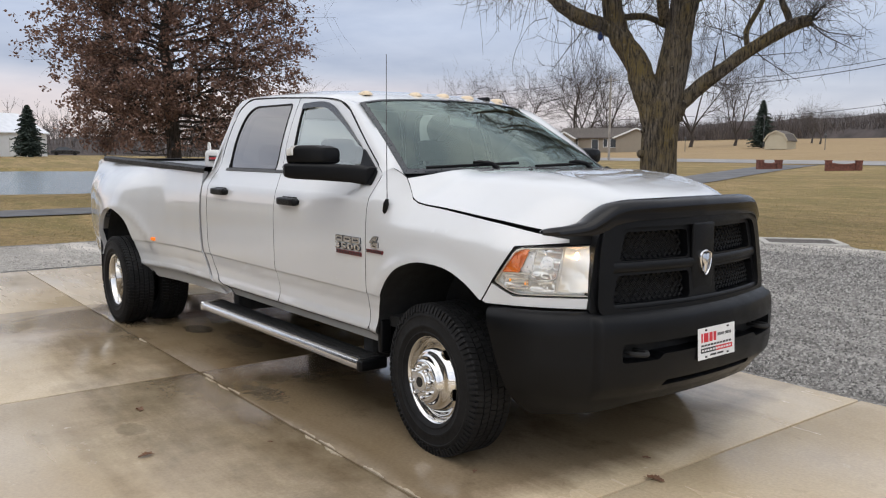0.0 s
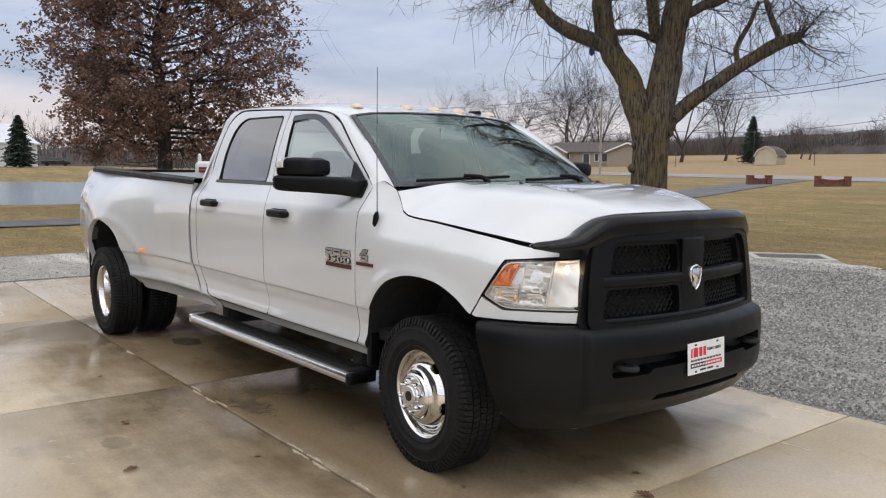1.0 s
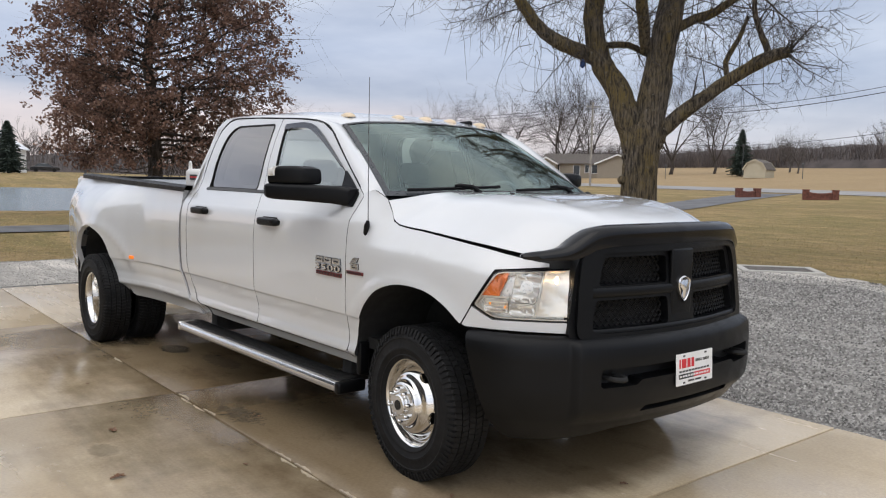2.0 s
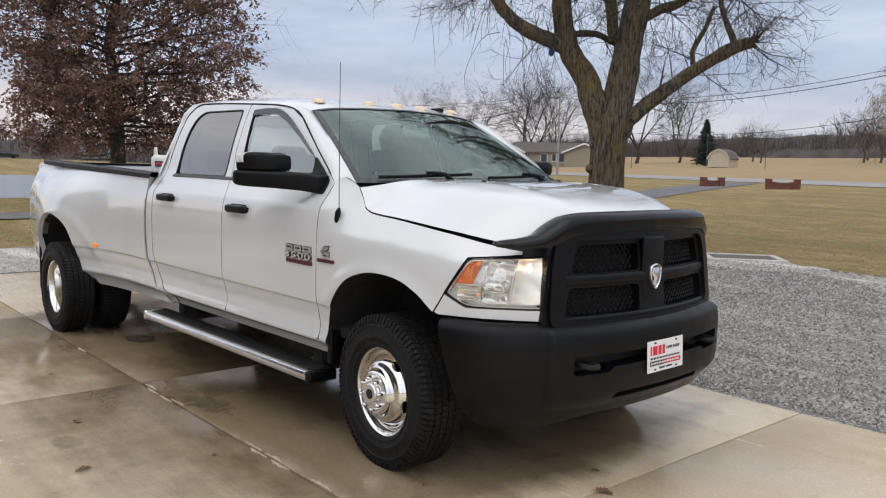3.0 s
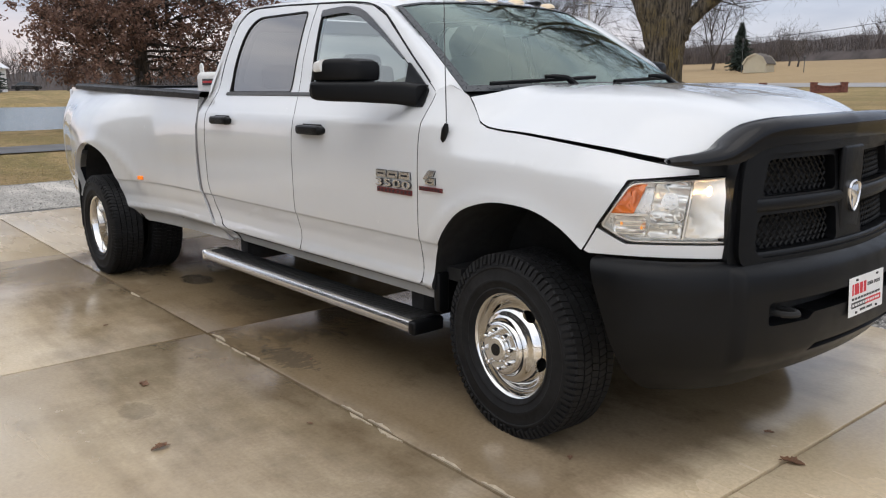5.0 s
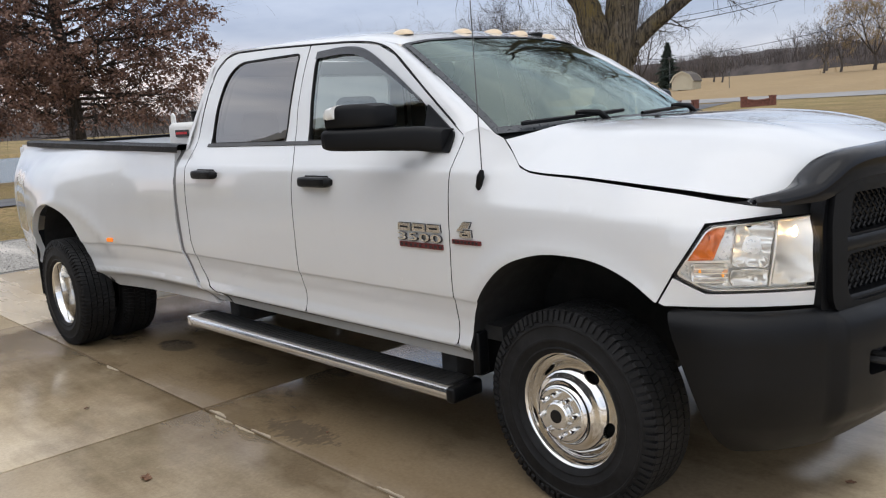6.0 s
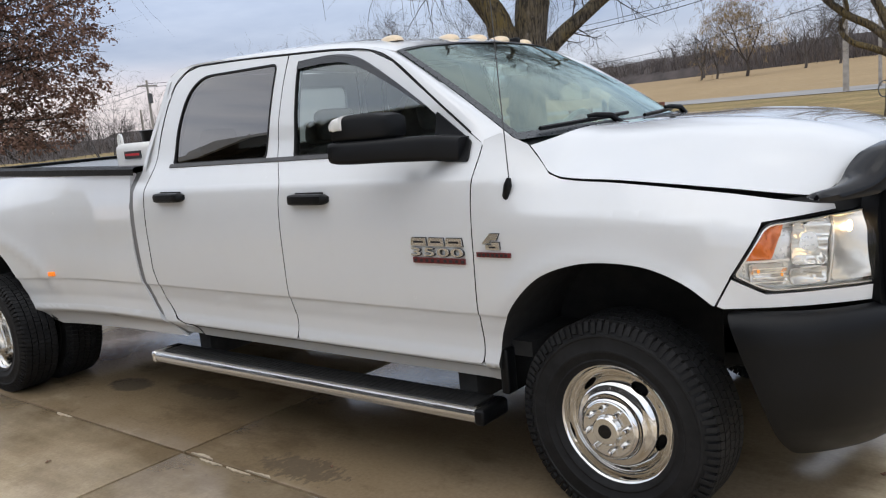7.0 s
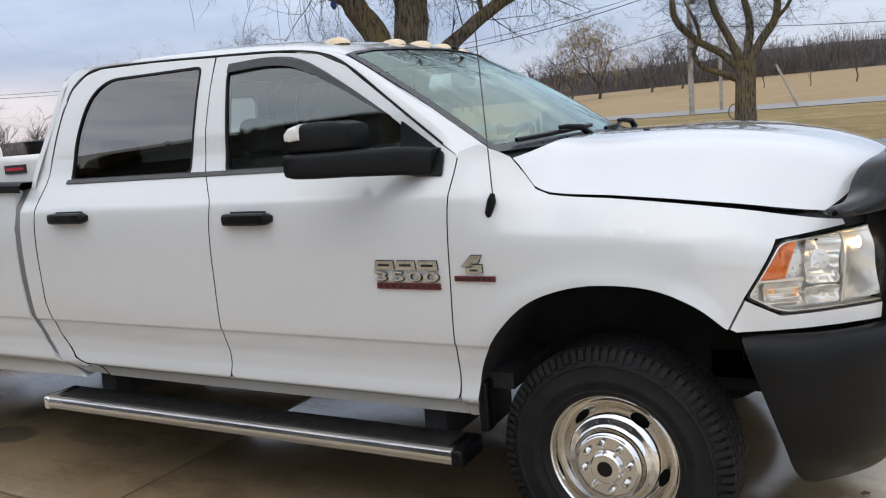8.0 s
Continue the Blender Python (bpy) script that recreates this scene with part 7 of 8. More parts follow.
slab_yz("plate_sheet", plate, -0.1525, 0.1525, -0.076, 0.076, 0, 0.003, WHITE_PLATE, 0.001)
BARS = [(-0.128, -0.116, 0.006, 0.050, RED_INK), (-0.108, -0.070, 0.006, 0.050, RED_INK), (-0.062, -0.036, 0.006, 0.050, RED_INK), (-0.028, -0.006, 0.006, 0.050, RED_INK)]
BARS += [(0.006 + 0.011 * k + (0.006 if k > 4 else 0), 0.014 + 0.011 * k + (0.006 if k > 4 else 0), 0.026, 0.040, INK) for k in range(10)]
BARS += [(-0.128 + 0.0255 * k, -0.108 + 0.0255 * k, -0.014, -0.005, INK) for k in range(10)]
BARS += [(-0.132, -0.010, -0.045, -0.022, INK), (-0.008, 0.130, -0.045, -0.022, RED_INK), (-0.055, -0.006, -0.064, -0.055, INK), (0.004, 0.055, -0.064, -0.055, INK)]
for y0, y1, z0, z1, m in BARS:
    slab_yz("lettering_bar", plate, y0, y1, z0, z1, 0.003, 0.0036, m)
for k in range(11):
    slab_yz("lettering_bar", plate, -0.124 + 0.0225 * k, -0.108 + 0.0225 * k, -0.038, -0.029, 0.0036, 0.0040, WHITE_PLATE)
for y in (-0.09, 0.09):
    for z in (-0.064, 0.064):
        slab_yz("screw", plate, y - 0.007, y + 0.007, z - 0.004, z + 0.004, 0.003, 0.006, INK)

# ---- roof, pillars and glass of the cab ----
ROOF_EDGE = pchip([(-2.68, 1.885), (-2.60, 1.914), (-2.42, 1.925), (-2.08, 1.915), (-1.69, 1.897), (-1.36, 1.878), (-1.15, 1.850), (-1.0, 1.80)])
ROOF_TOP = pchip([(-2.68, 1.897), (-2.61, 1.938), (-2.45, 1.964), (-2.0, 1.972), (-1.6, 1.962), (-1.3, 1.938), (-1.1, 1.908), (-0.98, 1.878)])


def roof_point(x, b):
    t = abs(b)
    e, top = ROOF_EDGE(x), ROOF_TOP(x)
    ye = 1.0 - DOOR_IN(e)
    k = [0, 0.45, 0.70, 0.85, 0.93, 0.97, 1.0]
    yy = np.interp(t, k, [0.0, 0.35, 0.55, 0.66, 0.715, 0.74, ye])
    zz = np.interp(t, k, [top, top - 0.006, top - 0.016, top - 0.26 * (top - e) - 0.012, e + 0.36 * (top - e), e + 0.16 * (top - e), e])
    return Vector((x + (0.0 if x < -1.3 else -0.12 * smooth(-1.4, -0.98, x) * t * t), math.copysign(yy, b), zz))


bm = bmesh.new()
grid(bm, [[roof_point(x, b) for b in np.linspace(-1, 1, 49)] for x in np.linspace(-2.675, -0.98, 46)])
bmesh.ops.recalc_face_normals(bm, faces=bm.faces[:])
part("cab_roof", bm, PAINT, truck, angle=60)

WS_TOP = lambda b: roof_point(-0.985, b * 0.875) + Vector((0.0, 0, -0.004))
WS_LOW = lambda b: Vector((-0.235 - 0.150 * b * b, 0.842 * b, 1.422 - 0.004 * b * b))


def ws_point(b, t):
    p = WS_LOW(b).lerp(WS_TOP(b), t)
    return p + Vector((0.55, 0, 0.83)) * 0.035 * (1 - 0.75 * b * b) * math.sin(math.pi * t)


bm = bmesh.new()
grid(bm, [[ws_point(b, t) for b in np.linspace(-1, 1, 41)] for t in np.linspace(0, 1, 21)])
screen = part("windshield", bm, SCREEN, truck, "clear windshield reflecting bare branches", angle=80)
screen.visible_shadow = False
bm = bmesh.new()
for s in (-1, 1):
    grid(bm, [[ws_point(s * (1.0 - 0.042 * k), t) + Vector((0.002, 0, 0.003)) for k in (0, 1)] for t in np.linspace(0, 1, 25)])
grid(bm, [[ws_point(b, 0.055 * k) + Vector((0.002, 0, 0.003)) for k in (0, 1)] for b in np.linspace(-1, 1, 41)])
grid(bm, [[ws_point(b, 1 - 0.022 * k) + Vector((0.002, 0, 0.003)) for k in (0, 1)] for b in np.linspace(-1, 1, 41)])
part("windshield_band", bm, FRIT, screen, "black windshield border")
# pillars between windshield and door
EDGE = pchip([(1.415, -0.505), (1.46, -0.57), (1.635, -0.805), (1.783, -1.01), (1.843, -1.15), (1.872, -1.36), (1.885, -1.55)])
for s in (-1, 1):
    bm = bmesh.new()
    rows = []
    for t in np.linspace(0, 1, 25):
        z = 1.408 + (1.862 - 1.408) * t
        d = side(s)(EDGE(z) + 0.008, z)
        w = ws_point(s * 1.0, t)
        k = smooth(0.0, 0.30, t)
        mid = (d + w) / 2 + Vector((0.02, s * 0.02, 0.012)) * k + Vector((-0.004, -s * 0.006, -0.006)) * (1 - k)
        inner = d + Vector((-0.02, -s * 0.03, -0.01))
        rows.append([inner, d, d.lerp(mid, 0.5) + Vector((0.004, s * 0.006, 0.003)), mid, mid.lerp(w, 0.6), w, w + Vector((-0.03, -s * 0.02, -0.03))])
    grid(bm, rows, flip=s > 0)
    bmesh.ops.recalc_face_normals(bm, faces=bm.faces[:])
    part("a_pillar", bm, PAINT, truck, angle=60)
# back of the cab
panel("cab_back", rounded([(-0.92, 0.60), (-0.93, 1.38), (-0.76, 1.89), (0.76, 1.89), (0.93, 1.38), (0.92, 0.60)], 0.05), [rounded([(-0.70, 1.46), (-0.62, 1.80), (0.62, 1.80), (0.70, 1.46)], 0.06)], lambda y, z: Vector((-2.80 + 0.13 * smooth(1.35, 1.95, z), y, z)), PAINT, truck, "", 0.1, 0.03)
panel("rear_window", rounded([(-0.71, 1.45), (-0.63, 1.81), (0.63, 1.81), (0.71, 1.45)], 0.06), [], lambda y, z: Vector((-2.79 + 0.13 * smooth(1.35, 1.95, z), y, z)), PALE_PANE, truck, "pale rear glass standing in for sky brightness", 0.2, 0)
# cowl and wipers
bm = bmesh.new()
grid(bm, [[WS_LOW(b) + Vector((0.16 * k * (1 - 0.8 * b * b) - 0.02, 0, 0.002 - 0.045 * k)) for k in (0, 0.5, 1)] for b in np.linspace(-1, 1, 31)])
part("cowl", bm, BLACK_PLASTIC, truck, "black plastic cowl")
for y0, y1, side_y in ((-0.72, -0.10, -0.28), (0.02, 0.66, 0.50)):
    bm = bmesh.new()
    pts = [ws_point(np.interp(t, [0, 1], [y0, y1]) / 0.842, 0.035 + 0.035 * t) + Vector((0.014, 0, 0.018)) for t in np.linspace(0, 1, 12)]
    tube(bm, pts, 0.009, 6)
    w = part("wiper", bm, BLACK_PLASTIC, truck, "black wiper")
    bm = bmesh.new()
    p = ws_point((y0 + y1) / 1.6, 0.06) + Vector((0.02, 0, 0.03))
    q = ws_point(side_y / 0.8, 0.0) + Vector((0.05, 0, 0.01))
    tube(bm, [q, q.lerp(p, 0.4) + Vector((0.01, 0, 0.025)), p.lerp(q, 0.2) + Vector((0.005, 0, 0.012)), p], [0.017, 0.013, 0.010, 0.008], 8)
    part("wiper_arm", bm, BLACK_PLASTIC, w)
for y in (-0.264, 0.264):
    bm = bmesh.new()
    box(bm, (-0.010, y - 0.010, 1.442), (0.014, y + 0.010, 1.452 if y < 0 else 1.447), 0.004)
    part("washer_nozzle", bm, BLACK_PLASTIC, truck)
# clearance lamps
for y, x in ((-0.56, -1.195), (-0.222, -1.125), (0.0, -1.115), (0.222, -1.125), (0.56, -1.195)):
    bm = bmesh.new()
    rows = []
    zb = roof_point(x, y / 0.73 * 0.95).z
    for k in range(7):
        a = k / 6 * math.pi / 2
        r = math.cos(a) if k < 6 else 0.02
        rows.append([(x + 0.078 * r * math.cos(b) * (1.0 if math.cos(b) < 0 else 0.75), y + 0.040 * r * math.sin(b), zb - 0.012 + 0.030 * math.sin(a)) for b in np.linspace(0, 2 * math.pi, 20, endpoint=False)])
    vs = grid(bm, rows, closed_v=True)
    bm.faces.new(vs[-1])
    part("clearance_lamp", bm, CREAM, truck, "faded cream roof lamp")
bm = bmesh.new()
box(bm, (-1.24, 0.405, 1.895), (-1.13, 0.445, 1.926), 0.010, 3)
part("roof_antenna", bm, BLACK_PLASTIC, truck, "small black roof antenna")
# whip antenna
base = side(-1)(-0.345, 1.245)
bm = bmesh.new()
tube(bm, [base + Vector((-0.02, 0.004, -0.055)), base + Vector((-0.015, -0.012, -0.02)), base + Vector((0, -0.014, 0.02)), base + Vector((0.004, -0.010, 0.045))], [0.004, 0.013, 0.016, 0.008], 12)
ant = part("antenna_base", bm, BLACK_PLASTIC, truck, "black antenna foot")
bm = bmesh.new()
tube(bm, [base + Vector((0.004, -0.010, 0.04)), base + Vector((-0.015, -0.0, 0.42)), base + Vector((-0.037, 0.016, 0.80))], [0.0026, 0.0022, 0.0017], 6)
part("antenna_whip", bm, SEAM, ant, "thin steel whip")


# ---- badges: plain chrome shapes in place of the maker's lettering, and the readable model number ----
def raised(name, outline, holes, parent, deep=0.011):
    """A chrome shape with a dark edge behind it on the truck's side."""
    f = side(-1)
    panel(name, outline, holes, f, BADGE_CHROME, parent, "", 0.05, 0.010, deep)
    cx, cz = sum(p[0] for p in outline) / len(outline), sum(p[1] for p in outline) / len(outline)
    panel("badge_edge", [(p[0] + math.copysign(0.0014, p[0] - cx), p[1] + math.copysign(0.0014, p[1] - cz)) for p in outline], [], f, BADGE_DARK, parent, "", 0.05, 0.004, 0.0045)


def number_plaque(text, x0, x1, z0, z1, parent, mat, lift, label=""):
    """Raised chrome figures stretched to a width and height."""
    cu = bpy.data.curves.new("figures", "FONT")
    cu.body, cu.size, cu.extrude, cu.bevel_depth, cu.offset, cu.space_character = text, 1.0, 0.05, 0.010, 0.004, 1.08
    tmp = bpy.data.objects.new("figures", cu)
    me = bpy.data.meshes.new_from_object(tmp)
    bpy.data.objects.remove(tmp)
    co = np.array([v.co[:] for v in me.vertices])
    lo, hi = co.min(0), co.max(0)
    f = side(-1)
    for v in me.vertices:
        x = x0 + (v.co.x - lo[0]) / (hi[0] - lo[0]) * (x1 - x0)
        z = z0 + (v.co.y - lo[1]) / (hi[1] - lo[1]) * (z1 - z0)
        p = f(x, z)
        v.co = (p.x, p.y - lift - 0.006 * (v.co.z - lo[2]) / (hi[2] - lo[2]), z)
    return finish("model_number", me, mat, parent, label)


door_badge = new("door_badge")
door_badge.parent = truck
door_badge["label"] = "chrome model badge with figures over a red strip"
for k in range(3):
    a, b, za, zb = -0.812 + 0.0885 * k, -0.812 + 0.0885 * k + 0.080, 1.034, 1.066
    cut = [[(a + 0.016, za + 0.012), (a + 0.016, za + 0.020), (b - 0.016, za + 0.020), (b - 0.016, za + 0.012)]]
    raised("badge_block", [(a, za), (a + 0.004, zb), (b - 0.004, zb), (b, za)], cut, door_badge)
number_plaque("3500", -0.813, -0.552, 0.993, 1.027, door_badge, BADGE_CHROME, 0.008, "raised chrome figures 3500")
number_plaque("3500", -0.810, -0.549, 0.990, 1.0255, door_badge, BADGE_DARK, 0.003, "dark edge behind the figures")
panel("badge_strip", [(-0.810, 0.963), (-0.810, 0.985), (-0.550, 0.985), (-0.550, 0.963)], [], side(-1), RED, door_badge, "dark red strip", 0.05, 0.01, 0.008)
for k in range(9):
    a = -0.802 + 0.0285 * k + (0.006 if k > 4 else 0)
    panel("lettering_bar", [(a, 0.968), (a, 0.980), (a + 0.014, 0.980), (a + 0.014, 0.968)], [], side(-1), BADGE_DARK, door_badge, "", 0.05, 0.002, 0.0095)
fender_badge = new("fender_badge")
fender_badge.parent = truck
fender_badge["label"] = "small chrome engine badge over a red strip"
raised("badge_block", [(-0.462, 1.048), (-0.425, 1.086), (-0.385, 1.086), (-0.398, 1.062), (-0.425, 1.062), (-0.425, 1.052)], [], fender_badge)
raised("badge_block", [(-0.445, 1.026), (-0.445, 1.044), (-0.418, 1.044), (-0.418, 1.054), (-0.385, 1.054), (-0.385, 1.026)], [[(-0.430, 1.032), (-0.430, 1.038), (-0.400, 1.038), (-0.400, 1.032)]], fender_badge)
panel("badge_strip", [(-0.492, 0.996), (-0.492, 1.014), (-0.340, 1.014), (-0.340, 0.996)], [], side(-1), RED, fender_badge, "dark red strip", 0.05, 0.01, 0.008)
for k in range(7):
    a = -0.484 + 0.020 * k
    panel("lettering_bar", [(a, 1.000), (a, 1.010), (a + 0.012, 1.010), (a + 0.012, 1.000)], [], side(-1), BADGE_DARK, fender_badge, "", 0.05, 0.002, 0.0095)


# ---- wheels ----
def tyre(parent, c, s, width=0.235, R=0.392, rim=0.222):
    bm = bmesh.new()
    w = width / 2
    prof = [(rim, -w * 0.80), (rim + 0.010, -w * 0.93), (rim + 0.022, -w * 0.985), (rim + 0.028, -w * 0.965), (rim + 0.050, -w * 1.01), (rim + 0.054, -w * 1.04), (rim + 0.062, -w * 1.04), (rim + 0.066, -w * 1.02)]
    prof += [(R - 0.064, -w * 1.01), (R - 0.060, -w * 1.035), (R - 0.052, -w * 1.02), (R - 0.048, -w * 0.985), (R - 0.024, -w * 0.90), (R - 0.013, -w * 0.82)]
    prof = prof + [(R - 0.013, w * x) for x in (-0.5, -0.2, 0.2, 0.5)] + [(r, -h) for r, h in reversed(prof)]
    lathe(bm, prof, "y", 72, c)
    t = part("tyre", bm, RUBBER, parent, "black all-terrain tyre", angle=30)
    # tread blocks and shoulder lugs
    bm = bmesh.new()
    n = 84
    for k in range(n):
        a0 = 2 * math.pi * k / n
        for j, (ya, yb) in enumerate(((-0.86, -0.56), (-0.50, -0.20), (-0.15, 0.15), (0.20, 0.50), (0.56, 0.86))):
            a = a0 + (0.5 if j % 2 else 0) * 2 * math.pi / n
            da = 2 * math.pi / n * 0.44
            skew = 0.25 * 2 * math.pi / n * (1 if j % 2 else -1)
            vs = []
            for r in (R - 0.016, R):
                for aa, y in ((a - da, ya), (a + da, ya), (a + da + skew, yb), (a - da + skew, yb)):
                    vs.append(bm.verts.new(Vector((r * math.cos(aa), y * w, r * math.sin(aa))) + Vector(c)))
            q = vs
            for ids in ((4, 5, 6, 7), (0, 1, 5, 4), (1, 2, 6, 5), (2, 3, 7, 6), (3, 0, 4, 7)):
                bm.faces.new([q[i] for i in ids])
        for sg in (-1, 1):
            a = a0 + (0.25 if sg > 0 else 0) * 2 * math.pi / n
            da = 2 * math.pi / n * 0.30
            # shoulder lug: a stepped block that stands proud of the sidewall, long and short in turn
            deep = 0.046 if k % 2 else 0.036
            rings = []
            for aa in (a - da, a + da):
                ring = []
                for r, dy in ((R - 0.001, 0.84), (R - 0.006, 0.93), (R - deep, 1.035), (R - deep - 0.004, 0.95), (R - 0.018, 0.84)):
                    ring.append(bm.verts.new(Vector((r * math.cos(aa), sg * dy * w, r * math.sin(aa))) + Vector(c)))
                rings.append(ring)
            for i in range(5):
                j = (i + 1) % 5
                bm.faces.new((rings[0][i], rings[0][j], rings[1][j], rings[1][i]))
            bm.faces.new(rings[0])
            bm.faces.new(rings[1])
    bmesh.ops.recalc_face_normals(bm, faces=bm.faces[:])
    part("tread", bm, RUBBER, t, smooth=False)
    return t


def wheel_front(s, turn=0.0):
    y = s * 0.86
    wheel = new("wheel")
    wheel.parent = truck
    wheel["label"] = "polished dual-wheel rim with domed hub and black tyre"
    wheel.matrix_local = Matrix.Translation((0.018, y, 0.384)) @ Euler((0, 0, turn)).to_matrix().to_4x4()
    tyre(wheel, (0, 0, 0), s)
    bm = bmesh.new()
    lathe(bm, [(0.222, -0.09), (0.236, -0.095), (0.240, 0.088), (0.236, 0.098), (0.226, 0.098), (0.214, 0.088), (0.208, 0.066), (0.202, 0.046)], "y", 64, sign=s)
    bmesh.ops.recalc_face_normals(bm, faces=bm.faces[:])
    rim = part("rim", bm, POLISHED, wheel, "polished rim lip", angle=50)
    # dome with five hand holes
    bm = bmesh.new()
    prof = pchip([(0.104, 0.145), (0.112, 0.140), (0.118, 0.118), (0.128, 0.108), (0.150, 0.100), (0.172, 0.075), (0.190, 0.050), (0.202, 0.046), (0.206, 0.048)])
    n, m = 150, 27
    radii = np.linspace(0.104, 0.206, m)

    def inside(r, a):
        best = 9
        for k in range(5):
            d = (a - radians(57 + 72 * k) + math.pi) % (2 * math.pi) - math.pi
            best = min(best, ((r - 0.172) / 0.0125) ** 2 + (d * 0.172 / 0.034) ** 2)
        return best < 1

    vs = {}
    for i, r in enumerate(radii):
        for j in range(n):
            a = 2 * math.pi * j / n
            vs[i, j] = bm.verts.new((r * math.cos(a), s * prof(r), r * math.sin(a)))
    for i in range(m - 1):
        for j in range(n):
            r, a = (radii[i] + radii[i + 1]) / 2, 2 * math.pi * (j + 0.5) / n
            if not inside(r, a):
                bm.faces.new((vs[i, j], vs[i, (j + 1) % n], vs[i + 1, (j + 1) % n], vs[i + 1, j]))
    bmesh.ops.delete(bm, geom=[v for v in bm.verts if not v.link_faces], context="VERTS")
    inner = [e for e in bm.edges if len(e.link_faces) == 1 and 0.12 < math.hypot(e.verts[0].co.x, e.verts[0].co.z) < 0.2]
    for v in {v for e in inner for v in e.verts}:
        r, a = math.hypot(v.co.x, v.co.z), math.atan2(v.co.z, v.co.x)
        k = min(range(5), key=lambda k: abs((a - radians(57 + 72 * k) + math.pi) % (2 * math.pi) - math.pi))
        d = (a - radians(57 + 72 * k) + math.pi) % (2 * math.pi) - math.pi
        q = math.hypot((r - 0.172) / 0.0125, d * 0.172 / 0.034)
        r2, d2 = 0.172 + (r - 0.172) / q, d / q
        a2 = d2 + radians(57 + 72 * k)
        v.co = (r2 * math.cos(a2), s * prof(r2), r2 * math.sin(a2))
    ret = bmesh.ops.extrude_edge_only(bm, edges=inner)
    for v in ret["geom"]:
        if isinstance(v, bmesh.types.BMVert):
            v.co.y -= s * 0.025
    bmesh.ops.recalc_face_normals(bm, faces=bm.faces[:])
    part("rim_dome", bm, POLISHED, rim, angle=40)
    bm = bmesh.new()
    lathe(bm, [(0.20, 0.02), (0.001, 0.02)], "y", 32, sign=s)
    part("brake_disc", bm, DARK, wheel)
    bm = bmesh.new()
    lathe(bm, [(0.104, 0.144), (0.100, 0.147), (0.056, 0.147), (0.054, 0.150), (0.052, 0.165), (0.047, 0.170), (0.026, 0.171), (0.0, 0.171)], "y", 48, sign=s)
    part("hub_cap", bm, BRUSHED, rim, "polished hub cap", angle=30)
    bm = bmesh.new()
    lathe(bm, [(0.026, 0.171), (0.025, 0.174), (0.0, 0.174)], "y", 24, sign=s)
    part("centre_disc", bm, GLOSS_BLACK, rim, "black centre disc")
    for k in range(8):
        a = radians(10 + 45 * k)
        b = bmesh.new()
        lathe(b, [(0.0125, 0.145), (0.0115, 0.150), (0.0100, 0.172), (0.007, 0.178), (0.0, 0.180)], "y", 12, (0.079 * math.cos(a), 0, 0.079 * math.sin(a)), sign=s)
        part("lug_nut", b, CHROME, rim)


def wheel_rear(s):
    wheel = new("dual_wheel")
    wheel.parent = truck
    wheel["label"] = "dual rear wheels with deep polished outer rim"
    wheel.location = (-4.303, s * 1.125, 0.384)
    tyre(wheel, (0, 0, 0), s)
    tyre(wheel, (0, -s * 0.31, 0), s)
    bm = bmesh.new()
    lathe(bm, [(0.236, 0.088), (0.232, 0.100), (0.222, 0.100), (0.210, 0.088), (0.200, 0.04), (0.192, -0.03), (0.186, -0.07), (0.160, -0.085), (0.125, -0.09), (0.115, -0.06), (0.10, -0.055), (0.06, -0.055), (0.055, -0.03), (0.0, -0.028)], "y", 64, sign=s)
    rim = part("rim", bm, POLISHED, wheel, "deep polished rim", angle=50)
    for k in range(8):
        a = radians(10 + 45 * k)
        b = bmesh.new()
        lathe(b, [(0.015, -0.057), (0.013, -0.03), (0.0, -0.024)], "y", 10, (0.083 * math.cos(a), 0, 0.083 * math.sin(a)), sign=s)
        part("lug_nut", b, CHROME, rim)


for s in (-1, 1):
    wheel_front(s, radians(-3))
    wheel_rear(s)

# ---- wheel wells, underbody, mud flaps ----
for s in (-1, 1):
    bm = bmesh.new()
    rows = []
    for p in ARCH_F:
        rows.append([(p[0], s * y, p[1] + 0.012) for y in (side(1)(p[0], p[1]).y - 0.018, 0.8, 0.5)])
    grid(bm, rows)
    box(bm, (-0.46, s * 0.5 - 0.01, 0.50), (0.26, s * 0.5 + 0.01, 1.0))
    part("wheel_liner", bm, DARK, truck, "black wheel well liner")
    bm = bmesh.new()
    rows = []
    for x, z in spline([(-3.88, 0.46), (-3.98, 0.62), (-4.06, 0.79), (-4.14, 0.92), (-4.25, 0.995), (-4.40, 1.03), (-4.62, 0.98), (-4.82, 0.76), (-4.84, 0.52)], 6):
        rows.append([(x, s * y, z + 0.012) for y in (min(1.16, 0.93 + FLARE(x)), 0.85, 0.62)])
    grid(bm, rows)
    box(bm, (-4.84, s * 0.62 - 0.01, 0.45), (-3.88, s * 0.62 + 0.01, 1.05))
    part("wheel_liner", bm, DARK, truck, "black wheel well liner")
    bm = bmesh.new()
    box(bm, (-4.875, min(s * 0.86, s * 1.19), 0.30), (-4.855, max(s * 0.86, s * 1.19), 0.80), 0.008)
    part("mud_flap", bm, BLACK_PLASTIC, truck, "black mud flap")
    bm = bmesh.new()
    box(bm, (-0.470, min(s * 0.70, s * 0.93), 0.42), (-0.450, max(s * 0.70, s * 0.93), 0.62), 0.008)
    box(bm, (-0.466, min(s * 0.90, s * 0.966), 0.435), (-0.428, max(s * 0.90, s * 0.966), 0.620), 0.010, 3)
    part("mud_flap", bm, BLACK_PLASTIC, truck, "black mud flap")
bm = bmesh.new()
